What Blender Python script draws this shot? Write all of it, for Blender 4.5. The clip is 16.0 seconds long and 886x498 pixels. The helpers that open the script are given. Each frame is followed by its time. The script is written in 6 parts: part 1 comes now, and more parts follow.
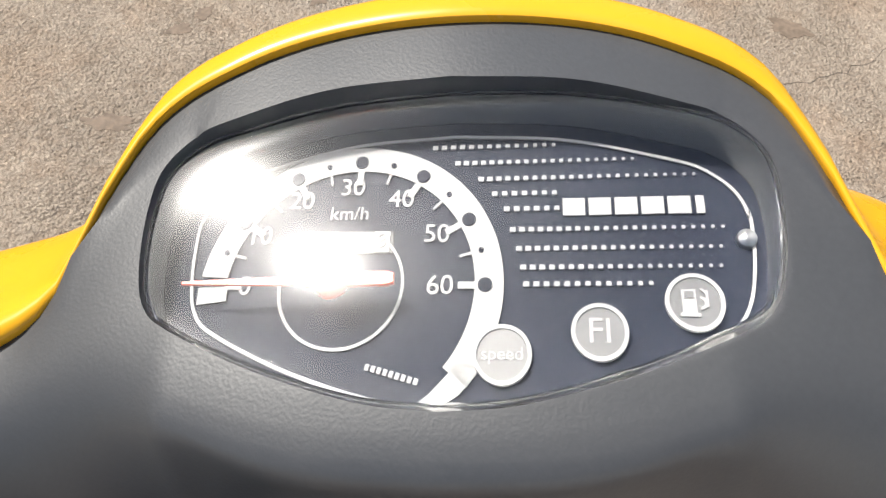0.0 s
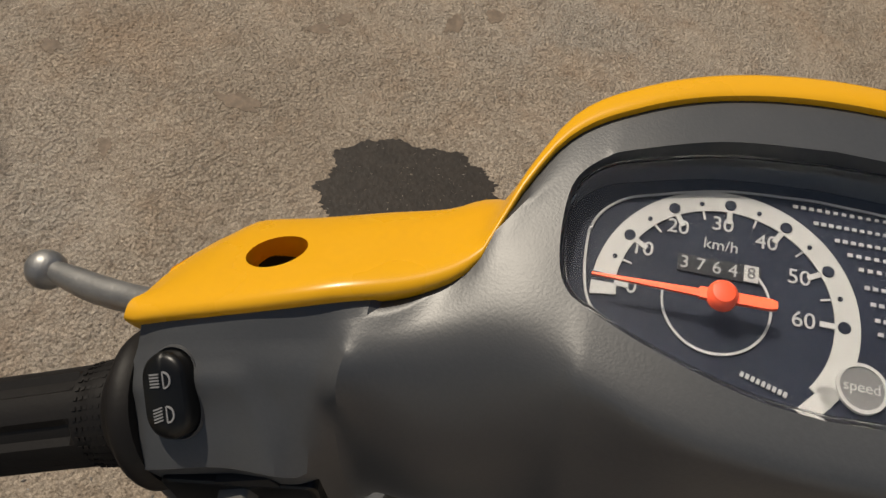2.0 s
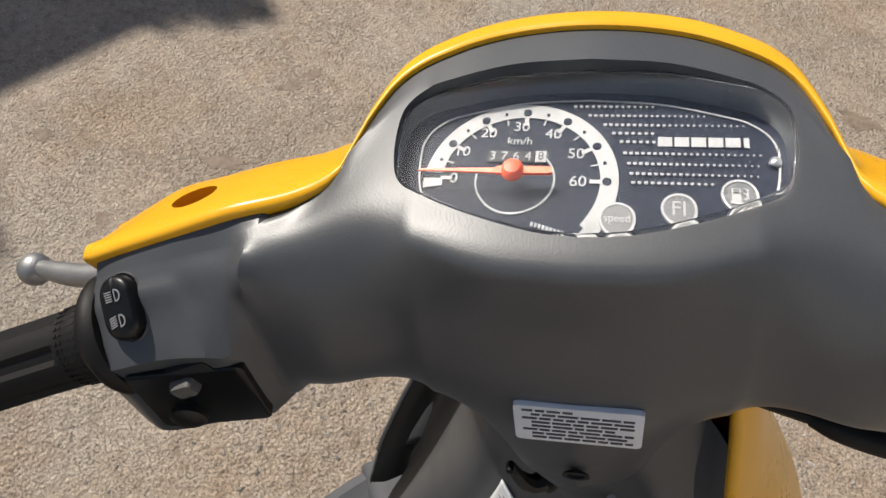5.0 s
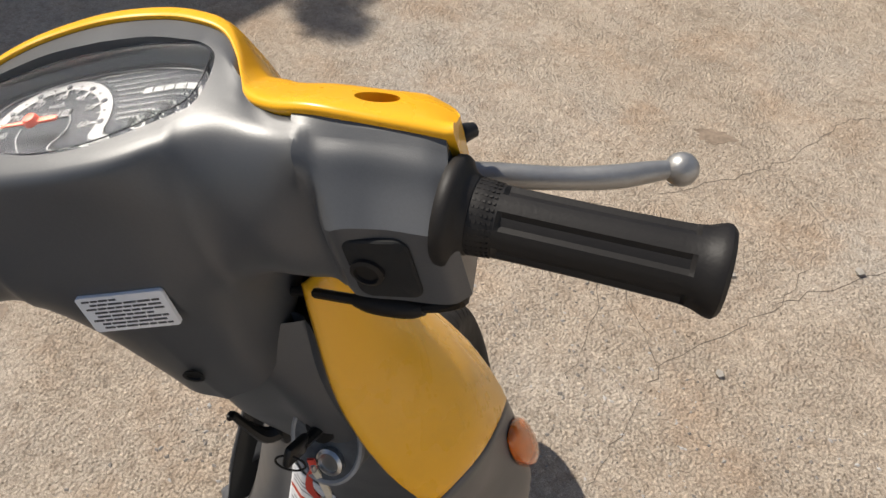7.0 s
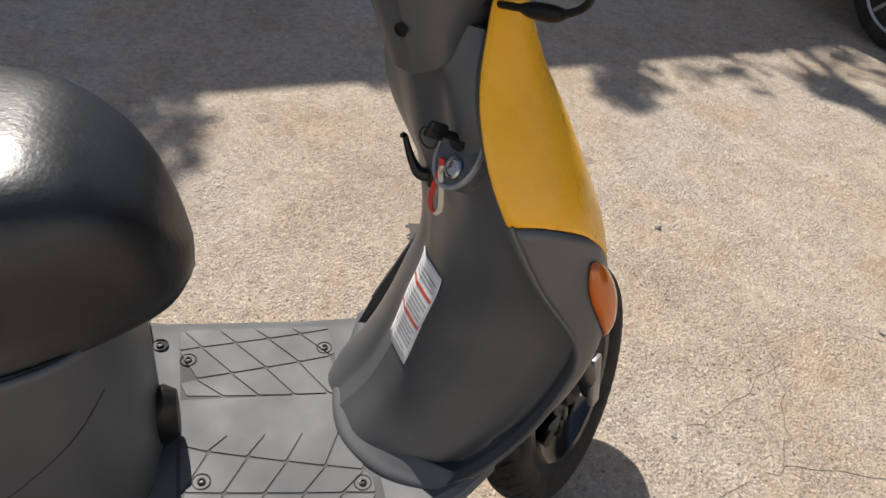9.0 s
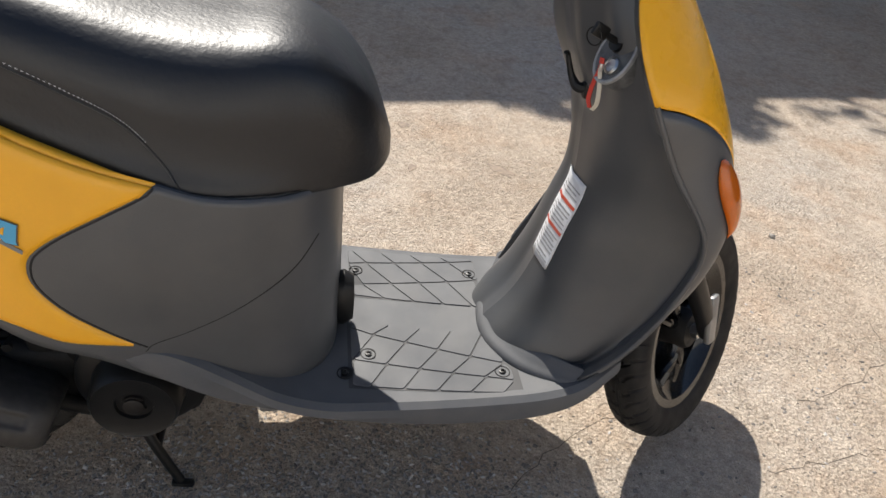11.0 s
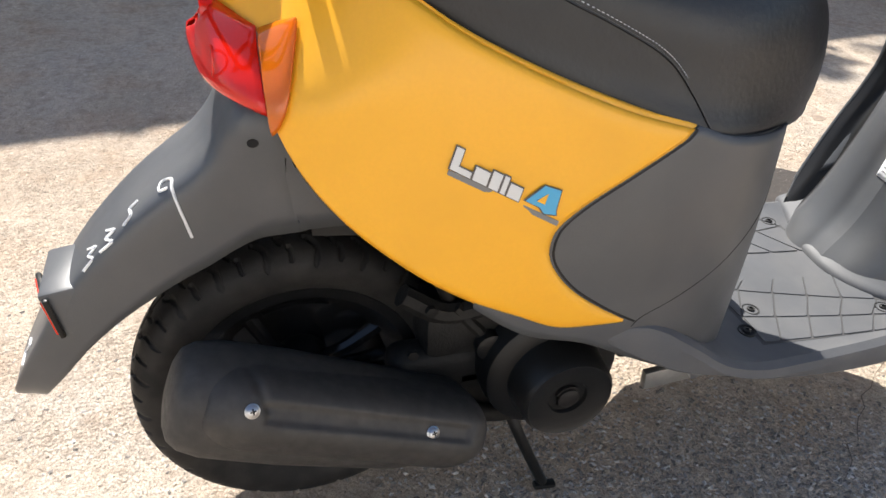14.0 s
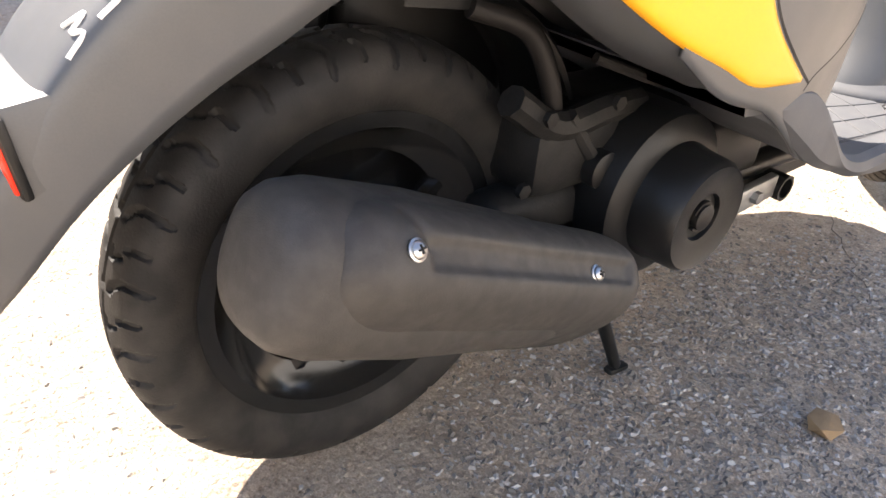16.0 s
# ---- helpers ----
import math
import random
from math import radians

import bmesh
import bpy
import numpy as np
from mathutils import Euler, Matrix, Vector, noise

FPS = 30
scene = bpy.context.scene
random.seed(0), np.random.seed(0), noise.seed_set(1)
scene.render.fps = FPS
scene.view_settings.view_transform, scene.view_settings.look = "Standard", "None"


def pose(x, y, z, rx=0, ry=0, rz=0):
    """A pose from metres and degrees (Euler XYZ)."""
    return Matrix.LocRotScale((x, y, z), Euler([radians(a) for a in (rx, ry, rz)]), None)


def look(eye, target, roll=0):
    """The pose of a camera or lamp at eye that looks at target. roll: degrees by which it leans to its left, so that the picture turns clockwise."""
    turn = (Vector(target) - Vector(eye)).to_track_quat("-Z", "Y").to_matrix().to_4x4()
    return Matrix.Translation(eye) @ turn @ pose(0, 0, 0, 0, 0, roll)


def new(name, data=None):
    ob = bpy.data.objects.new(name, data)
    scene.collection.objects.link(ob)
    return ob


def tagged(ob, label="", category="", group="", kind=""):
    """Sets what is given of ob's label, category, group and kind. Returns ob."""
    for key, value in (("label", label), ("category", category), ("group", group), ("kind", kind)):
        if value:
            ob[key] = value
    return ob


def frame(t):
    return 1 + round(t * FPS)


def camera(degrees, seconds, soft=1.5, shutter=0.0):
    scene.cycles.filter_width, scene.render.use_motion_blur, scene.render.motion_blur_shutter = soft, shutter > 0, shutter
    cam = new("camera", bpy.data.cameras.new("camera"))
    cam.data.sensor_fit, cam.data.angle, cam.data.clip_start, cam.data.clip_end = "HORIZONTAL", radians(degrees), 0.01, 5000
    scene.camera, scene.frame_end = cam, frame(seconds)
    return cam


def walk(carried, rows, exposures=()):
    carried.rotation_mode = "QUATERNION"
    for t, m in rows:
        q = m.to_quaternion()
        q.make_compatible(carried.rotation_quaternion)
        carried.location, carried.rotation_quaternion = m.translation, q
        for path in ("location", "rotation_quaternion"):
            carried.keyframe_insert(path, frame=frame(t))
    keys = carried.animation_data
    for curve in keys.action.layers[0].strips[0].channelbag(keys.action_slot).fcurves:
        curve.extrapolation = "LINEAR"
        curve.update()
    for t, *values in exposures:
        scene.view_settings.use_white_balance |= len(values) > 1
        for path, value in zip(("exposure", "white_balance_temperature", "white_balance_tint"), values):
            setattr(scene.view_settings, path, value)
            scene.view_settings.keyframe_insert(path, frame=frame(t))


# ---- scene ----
cam = camera(61.50, 16.0)
PATH = [
    (0, (0.0303, 0.7516, 1.1053), (-0.5445, 1.5967, -0.6138), 12.04),
    (0.5, (0.0267, 0.7481, 1.1106), (-0.5754, 1.6305, -0.5802), 14.19),
    (1, (0.0233, 0.7449, 1.1151), (-0.5825, 1.6263, -0.5749), 15.72),
    (1.5, (0.0153, 0.7273, 1.1192), (-0.6319, 1.5764, -0.5720), 16.24),
    (2, (-0.0080, 0.6661, 1.1191), (-0.7125, 1.4770, -0.5679), 18.73),
    (2.5, (-0.0451, 0.6082, 1.0977), (-0.7714, 1.3442, -0.6143), 19.18),
    (3, (-0.0481, 0.5943, 1.0884), (-0.7771, 1.2751, -0.6451), 19.27),
    (3.2, (-0.0454, 0.5942, 1.0869), (-0.7778, 1.2693, -0.6474), 19.47),
    (5.3, (0.1191, 0.6798, 1.1663), (-0.6959, 1.5828, -0.4212), 6.46),
    (5.5, (0.1469, 0.6957, 1.1715), (-0.6581, 1.6413, -0.3962), 5.38),
    (6, (0.2097, 0.7309, 1.1772), (-0.5575, 1.7330, -0.3743), 2.88),
    (6.5, (0.2609, 0.7409, 1.1829), (-0.5405, 1.7540, -0.3440), 1.34),
    (7, (0.3118, 0.7288, 1.1926), (-0.6105, 1.7085, -0.2871), 1.64),
    (7.5, (0.3730, 0.7016, 1.1735), (-0.7198, 1.5949, -0.2434), 4.24),
    (8, (0.4346, 0.6740, 1.1504), (-0.8323, 1.4996, -0.1586), 7.57),
    (8.5, (0.5402, 0.6408, 1.1192), (-0.8534, 1.3633, -0.1201), 9.66),
    (9, (0.6282, 0.6439, 1.0808), (-0.8127, 1.2105, -0.1851), 9.61),
    (9.2, (0.6623, 0.6637, 1.0633), (-0.7892, 1.1514, -0.2233), 8.99),
    (11.3, (0.8993, 0.4955, 0.9890), (-0.7367, 0.7942, -0.1221), 6.59),
    (11.5, (0.9142, 0.4739, 0.9802), (-0.7396, 0.7546, -0.1089), 5.78),
    (12, (0.8940, 0.3968, 0.9737), (-0.7677, 0.6424, -0.1119), 4.76),
    (12.5, (0.8489, 0.2585, 0.9718), (-0.7994, 0.5231, -0.1296), 4.09),
    (13, (0.8000, 0.1454, 0.9470), (-0.8258, 0.3950, -0.1907), 2.67),
    (13.5, (0.7674, 0.0574, 0.9066), (-0.8438, 0.3606, -0.2389), 1.51),
    (14, (0.7081, -0.0409, 0.8626), (-0.8694, 0.4734, -0.2540), 2.96),
    (14.5, (0.6512, -0.1315, 0.7763), (-0.8959, 0.6268, -0.2393), 4.14),
    (15, (0.5988, -0.1952, 0.6856), (-0.8819, 0.7291, -0.2908), 4.29),
    (15.5, (0.5343, -0.2463, 0.6064), (-0.8433, 0.7772, -0.4206), 3.69),
    (16, (0.4762, -0.2822, 0.5634), (-0.8166, 0.8317, -0.4795), 5.23),
]
walk(cam, [(t, look(eye, target, roll)) for t, eye, target, roll in PATH], exposures=[(0.0, 0.52, 6500, 10), (0.6, -0.05, 6700, 10), (1.0, -0.28, 6800, 10), (1.7, -0.5, 7200, 10), (2.5, -0.42, 7300, 10), (3.0, -0.10, 6850, 10), (5.4, 0.2, 6600, 10), (6.5, 0.3, 6700, 10), (7.2, 0.45, 6700, 10), (8.0, 0.66, 6600, 10), (9.0, 0.66, 6550, 10), (11.5, 1.02, 6450, 10), (12.0, 1.34, 6250, 10), (13.5, 1.38, 6350, 10), (14.5, 1.55, 6550, 10), (15.2, 1.95, 6850, 10), (16.0, 2.5, 6900, 14)])


# ---- light ----
SUN_DIR = Vector((-0.63, -0.095, 0.775)).normalized()  # towards the sun
world = bpy.data.worlds.new("sky")
scene.world = world
world.use_nodes = True
wn = world.node_tree
sky = wn.nodes.new("ShaderNodeTexSky")
sky.sky_type = "NISHITA"
sky.sun_disc = False
sky.sun_elevation = math.asin(SUN_DIR.z)
sky.sun_rotation = math.atan2(SUN_DIR.x, SUN_DIR.y)
wn.links.new(sky.outputs[0], wn.nodes["Background"].inputs[0])
wn.nodes["Background"].inputs[1].default_value = 0.073
sun = new("sun", bpy.data.lights.new("sun", "SUN"))
sun.data.energy = 4.3
sun.data.angle = radians(0.53)
sun.data.color = (1.0, 0.95, 0.87)
sun.matrix_world = look(SUN_DIR * 20, (0, 0, 0))


# ---- materials ----
def mat(name, color, rough=0.5, metal=0.0, grain=0.0, grain_size=300.0, bump=0.0, bump_size=400.0, coat=0.0, stain=0.0, stain_size=6.0, transmission=0.0, spec=0.5, dust=0.0):
    """A surface with fine grain, larger stains, small relief and optional dust."""
    m = bpy.data.materials.new(name)
    m.use_nodes = True
    t = m.node_tree
    b = t.nodes["Principled BSDF"]
    b.inputs["Roughness"].default_value = rough
    b.inputs["Metallic"].default_value = metal
    b.inputs["Coat Weight"].default_value = coat
    b.inputs["Coat Roughness"].default_value = 0.06
    b.inputs["Transmission Weight"].default_value = transmission
    b.inputs["Specular IOR Level"].default_value = spec
    b.inputs["Base Color"].default_value = (*color, 1)
    co = t.nodes.new("ShaderNodeTexCoord").outputs["Object"]

    def noise_tex(size, detail=4.0):
        n = t.nodes.new("ShaderNodeTexNoise")
        n.inputs["Scale"].default_value = size
        n.inputs["Detail"].default_value = detail
        t.links.new(co, n.inputs["Vector"])
        return n.outputs["Fac"]

    def mixed(a, c2, fac, mode="MIX"):
        x = t.nodes.new("ShaderNodeMix")
        x.data_type, x.blend_type = "RGBA", mode
        for sock, val in ((x.inputs[6], a), (x.inputs[7], c2)):
            if isinstance(val, tuple):
                sock.default_value = (*val, 1)
            else:
                t.links.new(val, sock)
        t.links.new(fac, x.inputs[0])
        return x.outputs[2]

    def ramp(val, lo, hi, a=0.0, z=1.0):
        r = t.nodes.new("ShaderNodeMapRange")
        r.inputs[1].default_value, r.inputs[2].default_value, r.inputs[3].default_value, r.inputs[4].default_value = lo, hi, a, z
        t.links.new(val, r.inputs[0])
        return r.outputs[0]

    out = None
    if grain:
        out = mixed(tuple(v * (1 - grain) for v in color), tuple(min(1, v * (1 + grain)) for v in color), noise_tex(grain_size))
    if stain:
        out = mixed(out if out else color, tuple(v * (1 - stain) for v in color), ramp(noise_tex(stain_size, 6), 0.45, 0.7))
    if dust:
        d = ramp(noise_tex(stain_size * 2.3, 8), 0.4, 0.75, 0.0, dust)
        out = mixed(out if out else color, (0.42, 0.38, 0.32), d)
    if out:
        t.links.new(out, b.inputs["Base Color"])
    if rough > 0.08 and (grain or stain):
        t.links.new(ramp(noise_tex(stain_size * 3, 5), 0.3, 0.7, rough * 0.88, min(1, rough * 1.12)), b.inputs["Roughness"])
    if bump:
        bn = t.nodes.new("ShaderNodeBump")
        bn.inputs["Strength"].default_value = bump
        bn.inputs["Distance"].default_value = 0.001
        t.links.new(noise_tex(bump_size, 3), bn.inputs["Height"])
        t.links.new(bn.outputs[0], b.inputs["Normal"])
    return m


YELLOW = mat("yellow paint", (0.90, 0.445, 0.018), 0.28, grain=0.03, stain=0.04, stain_size=9, coat=0.08, spec=0.35)
YELLOW_MATT = mat("yellow plastic", (0.91, 0.445, 0.024), 0.34, grain=0.04, stain=0.05, stain_size=12, bump=0.05, bump_size=900)
GREY = mat("grey plastic", (0.066, 0.069, 0.074), 0.40, grain=0.14, grain_size=700, bump=0.06, bump_size=1300, stain=0.14, dust=0.05, spec=0.65)
GREY_FLOOR = mat("grey floor plastic", (0.085, 0.088, 0.095), 0.6, grain=0.12, grain_size=500, bump=0.05, bump_size=1200, stain=0.15, dust=0.08, spec=0.35)
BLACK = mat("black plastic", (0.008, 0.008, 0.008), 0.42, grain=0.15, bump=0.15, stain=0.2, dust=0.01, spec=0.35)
RUBBER = mat("rubber", (0.011, 0.0095, 0.0088), 0.55, grain=0.2, grain_size=200, bump=0.1, bump_size=600, stain=0.2, dust=0.015, spec=0.3)
TYRE = mat("tyre rubber", (0.013, 0.012, 0.0115), 0.7, spec=0.3, grain=0.2, grain_size=150, bump=0.3, bump_size=500, stain=0.2, stain_size=12, dust=0.05)
VINYL = mat("black vinyl", (0.0075, 0.0085, 0.011), 0.40, grain=0.2, bump=0.5, bump_size=150, stain=0.15, spec=0.55)
STEEL = mat("brushed steel", (0.5, 0.5, 0.5), 0.3, metal=1.0, grain=0.1, stain=0.15)
ALLOY = mat("cast alloy", (0.36, 0.355, 0.345), 0.48, metal=0.75, grain=0.1, bump=0.2, stain=0.25, stain_size=30)
RIM = mat("black rim paint", (0.010, 0.010, 0.010), 0.14, grain=0.1, stain=0.2, dust=0.015)
ENGINE = mat("engine casting", (0.011, 0.0105, 0.010), 0.6, metal=0.0, spec=0.25, grain=0.2, bump=0.5, bump_size=300, stain=0.3, stain_size=20, dust=0.02)
HEATSHIELD = mat("muffler cover", (0.036, 0.033, 0.030), 0.62, grain=0.22, grain_size=900, bump=0.3, bump_size=900, stain=0.05, stain_size=30, dust=0.05)
RED_LENS = mat("red lens", (0.9, 0.018, 0.006), 0.08, transmission=0.35, coat=0.1)
AMBER_LENS = mat("amber lens", (0.85, 0.20, 0.008), 0.06, transmission=0.4, coat=0.3)
WHITE_INK = mat("white print", (0.28, 0.28, 0.285), 0.6, grain=0.03, spec=0.2)
DIAL = mat("dial face", (0.009, 0.011, 0.020), 0.6, grain=0.1, spec=0.12)
DIAL_GREY = mat("dial lamp grey", (0.1, 0.1, 0.105), 0.4, grain=0.05)
NEEDLE = mat("needle", (0.85, 0.09, 0.03), 0.4, grain=0.03)
PAPER = mat("white sticker", (0.75, 0.76, 0.78), 0.45, grain=0.03, stain=0.06, stain_size=40)
INK = mat("black print", (0.06, 0.06, 0.065), 0.5, grain=0.05)
RED_INK = mat("red print", (0.55, 0.08, 0.04), 0.5, grain=0.05)
BLUE_INK = mat("blue print", (0.08, 0.38, 0.62), 0.4, grain=0.05)
CHALK = mat("chalk", (0.75, 0.75, 0.74), 0.9, grain=0.2, grain_size=250)
SEAM = mat("dark gap", (0.01, 0.01, 0.01), 0.8, grain=0.1)
STRAP_RED = mat("red strap", (0.55, 0.05, 0.03), 0.7, grain=0.15)
STRAP_WHITE = mat("cream strap", (0.62, 0.56, 0.45), 0.7, grain=0.15)
CAR_PAINT = mat("dark car paint", (0.012, 0.013, 0.016), 0.2, coat=0.8, grain=0.05)
DARK_GLASS = mat("dark glass", (0.02, 0.025, 0.03), 0.05)
BARK = mat("bark", (0.12, 0.085, 0.06), 0.9, grain=0.4, grain_size=40, bump=1.0, bump_size=60, stain=0.3)
LEAF = mat("leaves", (0.05, 0.09, 0.025), 0.6, grain=0.3, grain_size=6)
# pale on purpose, to brighten what the seat top reflects
WALL_WHITE = mat("white rendered wall", (0.78, 0.77, 0.75), 0.9, grain=0.05, grain_size=60, bump=0.5, bump_size=80, stain=0.12, stain_size=1.5)
WALL = mat("rendered wall", (0.62, 0.62, 0.61), 0.9, grain=0.1, grain_size=60, bump=0.5, bump_size=80, stain=0.25, stain_size=1.5)


def glass_mat(name):
    m = bpy.data.materials.new(name)
    m.use_nodes = True
    b = m.node_tree.nodes["Principled BSDF"]
    b.inputs["Base Color"].default_value = (0.97, 0.98, 0.98, 1)
    b.inputs["Roughness"].default_value = 0.03
    b.inputs["Coat Weight"].default_value = 0.2
    b.inputs["Coat Roughness"].default_value = 0.16
    b.inputs["Coat IOR"].default_value = 1.4
    b.inputs["IOR"].default_value = 1.36
    b.inputs["Transmission Weight"].default_value = 1.0
    return m


CLEAR = glass_mat("clear lens")


def ground_mat():
    """Worn sandy concrete with fine stones, rust-brown patches and grey worn areas."""
    m = bpy.data.materials.new("worn concrete")
    m.use_nodes = True
    t = m.node_tree
    b = t.nodes["Principled BSDF"]
    b.inputs["Roughness"].default_value = 0.93
    b.inputs["Specular IOR Level"].default_value = 0.25
    co = t.nodes.new("ShaderNodeTexCoord").outputs["Object"]

    def tex(kind, size, detail=5.0, rough=0.55):
        n = t.nodes.new(kind)
        n.inputs["Scale"].default_value = size
        if kind == "ShaderNodeTexNoise":
            n.inputs["Detail"].default_value, n.inputs["Roughness"].default_value = detail, rough
        t.links.new(co, n.inputs["Vector"])
        return n

    def ramp(val, stops):
        r = t.nodes.new("ShaderNodeValToRGB")
        e = r.color_ramp.elements
        while len(e) < len(stops):
            e.new(0.5)
        for el, (p, c) in zip(e, stops):
            el.position, el.color = p, (*c, 1)
        t.links.new(val, r.inputs[0])
        return r.outputs[0]

    def mix(a, c, fac, mode="MIX", f=1.0):
        x = t.nodes.new("ShaderNodeMix")
        x.data_type, x.blend_type = "RGBA", mode
        x.inputs[0].default_value = f
        for sock, val in ((x.inputs[6], a), (x.inputs[7], c)):
            if isinstance(val, tuple):
                sock.default_value = (*val, 1)
            else:
                t.links.new(val, sock)
        if fac is not None:
            t.links.new(fac, x.inputs[0])
        return x.outputs[2]

    def fac(size, detail, rough, lo, hi):
        n = tex("ShaderNodeTexNoise", size, detail, rough).outputs["Fac"]
        return ramp(n, [(lo, (0, 0, 0)), (hi, (1, 1, 1))])

    base = ramp(tex("ShaderNodeTexNoise", 1.3, 6).outputs["Fac"], [(0.3, (0.39, 0.322, 0.255)), (0.5, (0.465, 0.39, 0.315)), (0.7, (0.455, 0.41, 0.36))])
    rust = ramp(tex("ShaderNodeTexNoise", 3.7, 8, 0.65).outputs["Fac"], [(0.50, (0, 0, 0)), (0.68, (0.55, 0.55, 0.55))])
    col = mix(base, (0.43, 0.305, 0.21), rust)
    mottle = ramp(tex("ShaderNodeTexNoise", 16, 6, 0.65).outputs["Fac"], [(0.33, (0.80, 0.77, 0.74)), (0.5, (1, 1, 1)), (0.7, (1.08, 1.08, 1.07))])
    col = mix(col, mottle, None, "MULTIPLY", 0.9)
    clods = ramp(tex("ShaderNodeTexNoise", 48, 6, 0.7).outputs["Fac"], [(0.33, (0.72, 0.69, 0.66)), (0.5, (1, 1, 1)), (0.68, (1.16, 1.15, 1.14))])
    col = mix(col, clods, None, "MULTIPLY", 0.85)
    rough_patch = fac(5.5, 4, 0.6, 0.40, 0.60)
    fine_pit = mix((1, 1, 1), fac(170, 5, 0.7, 0.34, 0.46), fac(8, 6, 0.7, 0.40, 0.60))
    speck = fac(330, 4, 0.6, 0.33, 0.45)
    deep_pit = fac(75, 8, 0.75, 0.32, 0.40)
    deep_pit = mix((1, 1, 1), deep_pit, rough_patch)
    col = mix(mix(col, (0.82, 0.80, 0.78), None, "MULTIPLY", 1.0), col, fine_pit)
    col = mix(mix(col, (0.48, 0.44, 0.40), None, "MULTIPLY", 1.0), col, deep_pit)
    col = mix(mix(col, (0.86, 0.85, 0.84), None, "MULTIPLY", 1.0), col, speck)
    cell = tex("ShaderNodeTexVoronoi", 190)
    stones = ramp(cell.outputs["Color"], [(0.0, (0.66, 0.63, 0.60)), (0.22, (0.96, 0.96, 0.96)), (0.8, (1, 1, 1)), (0.93, (1.35, 1.35, 1.34))])
    col = mix(col, stones, None, "MULTIPLY", 0.8)
    grain_ = ramp(tex("ShaderNodeTexNoise", 420, 3, 0.6).outputs["Fac"], [(0.3, (0.72, 0.71, 0.70)), (0.7, (1.26, 1.26, 1.25))])
    col = mix(col, grain_, None, "MULTIPLY", 1.0)
    t.links.new(col, b.inputs["Base Color"])
    h = mix(mix(tex("ShaderNodeTexNoise", 120, 5, 0.65).outputs["Fac"], speck, None, "MIX", 0.35), fine_pit, None, "MIX", 0.4)
    rubble = tex("ShaderNodeTexVoronoi", 150)
    coarse = tex("ShaderNodeTexVoronoi", 62)
    stone_h = mix(ramp(rubble.outputs["Distance"], [(0.0, (1, 1, 1)), (0.75, (0, 0, 0))]), ramp(coarse.outputs["Distance"], [(0.0, (1, 1, 1)), (0.8, (0, 0, 0))]), None, "MIX", 0.4)
    stone_h = mix(stone_h, tex("ShaderNodeTexNoise", 70, 8, 0.8).outputs["Fac"], None, "MIX", 0.4)
    patchy = ramp(tex("ShaderNodeTexNoise", 7, 5, 0.6).outputs["Fac"], [(0.35, (0.35, 0.35, 0.35)), (0.6, (1, 1, 1))])
    stone_h = mix((0.5, 0.5, 0.5), stone_h, patchy)
    h2 = mix(mix(h, deep_pit, None, "MIX", 0.30), stone_h, None, "MIX", 0.55)
    bn = t.nodes.new("ShaderNodeBump")
    bn.inputs["Strength"].default_value, bn.inputs["Distance"].default_value = 1.0, 0.020
    t.links.new(h2, bn.inputs["Height"])
    t.links.new(bn.outputs[0], b.inputs["Normal"])
    return m


GROUND = ground_mat()
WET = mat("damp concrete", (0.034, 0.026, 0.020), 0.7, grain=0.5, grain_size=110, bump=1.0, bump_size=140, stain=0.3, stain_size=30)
OIL = mat("oil spot", (0.25, 0.19, 0.14), 0.8, grain=0.4, grain_size=90, bump=0.8, bump_size=140, stain=0.4, stain_size=40)
GRAVEL = mat("loose stone", (0.36, 0.33, 0.29), 0.9, grain=0.3, grain_size=60, bump=0.5, bump_size=200, stain=0.3, stain_size=40)


def chip_mat(name, dark, middle, pale):
    """Loose chips, each of its own tone from dark to pale."""
    m = bpy.data.materials.new(name)
    m.use_nodes = True
    t = m.node_tree
    b = t.nodes["Principled BSDF"]
    b.inputs["Roughness"].default_value = 0.95
    b.inputs["Specular IOR Level"].default_value = 0.1
    r = t.nodes.new("ShaderNodeValToRGB")
    r.color_ramp.elements.new(0.6)
    for k, (p, c) in enumerate(((0.0, dark), (0.6, middle), (1.0, pale))):
        el = r.color_ramp.elements[k]
        el.position, el.color = p, (*c, 1)
    t.links.new(t.nodes.new("ShaderNodeNewGeometry").outputs["Random Per Island"], r.inputs[0])
    t.links.new(r.outputs[0], b.inputs["Base Color"])
    return m


CHIPS = chip_mat("stone chips", (0.20, 0.165, 0.13), (0.36, 0.30, 0.235), (0.47, 0.43, 0.37))
GREY_CHIPS = chip_mat("grey gravel", (0.15, 0.135, 0.12), (0.25, 0.23, 0.21), (0.48, 0.46, 0.44))


# ---- mesh helpers ----
def spline(pts, n, closed=False):
    """n points along a Catmull-Rom curve through pts (tuples of any length)."""
    p = np.array(pts, float)
    k = len(p)
    out = []
    segs = k if closed else k - 1
    for i in range(n):
        u = i / n * segs if closed else i / (n - 1) * segs
        j = min(int(u), segs - 1)
        f = u - j
        if closed:
            a, b, c, d = p[(j - 1) % k], p[j % k], p[(j + 1) % k], p[(j + 2) % k]
        else:
            b, c = p[j], p[j + 1]
            a = p[j - 1] if j > 0 else 2 * b - c
            d = p[j + 2] if j + 2 < k else 2 * c - b
        out.append(0.5 * ((2 * b) + (c - a) * f + (2 * a - 5 * b + 4 * c - d) * f * f + (3 * b - a - 3 * c + d) * f ** 3))
    return [tuple(map(float, v)) for v in out]


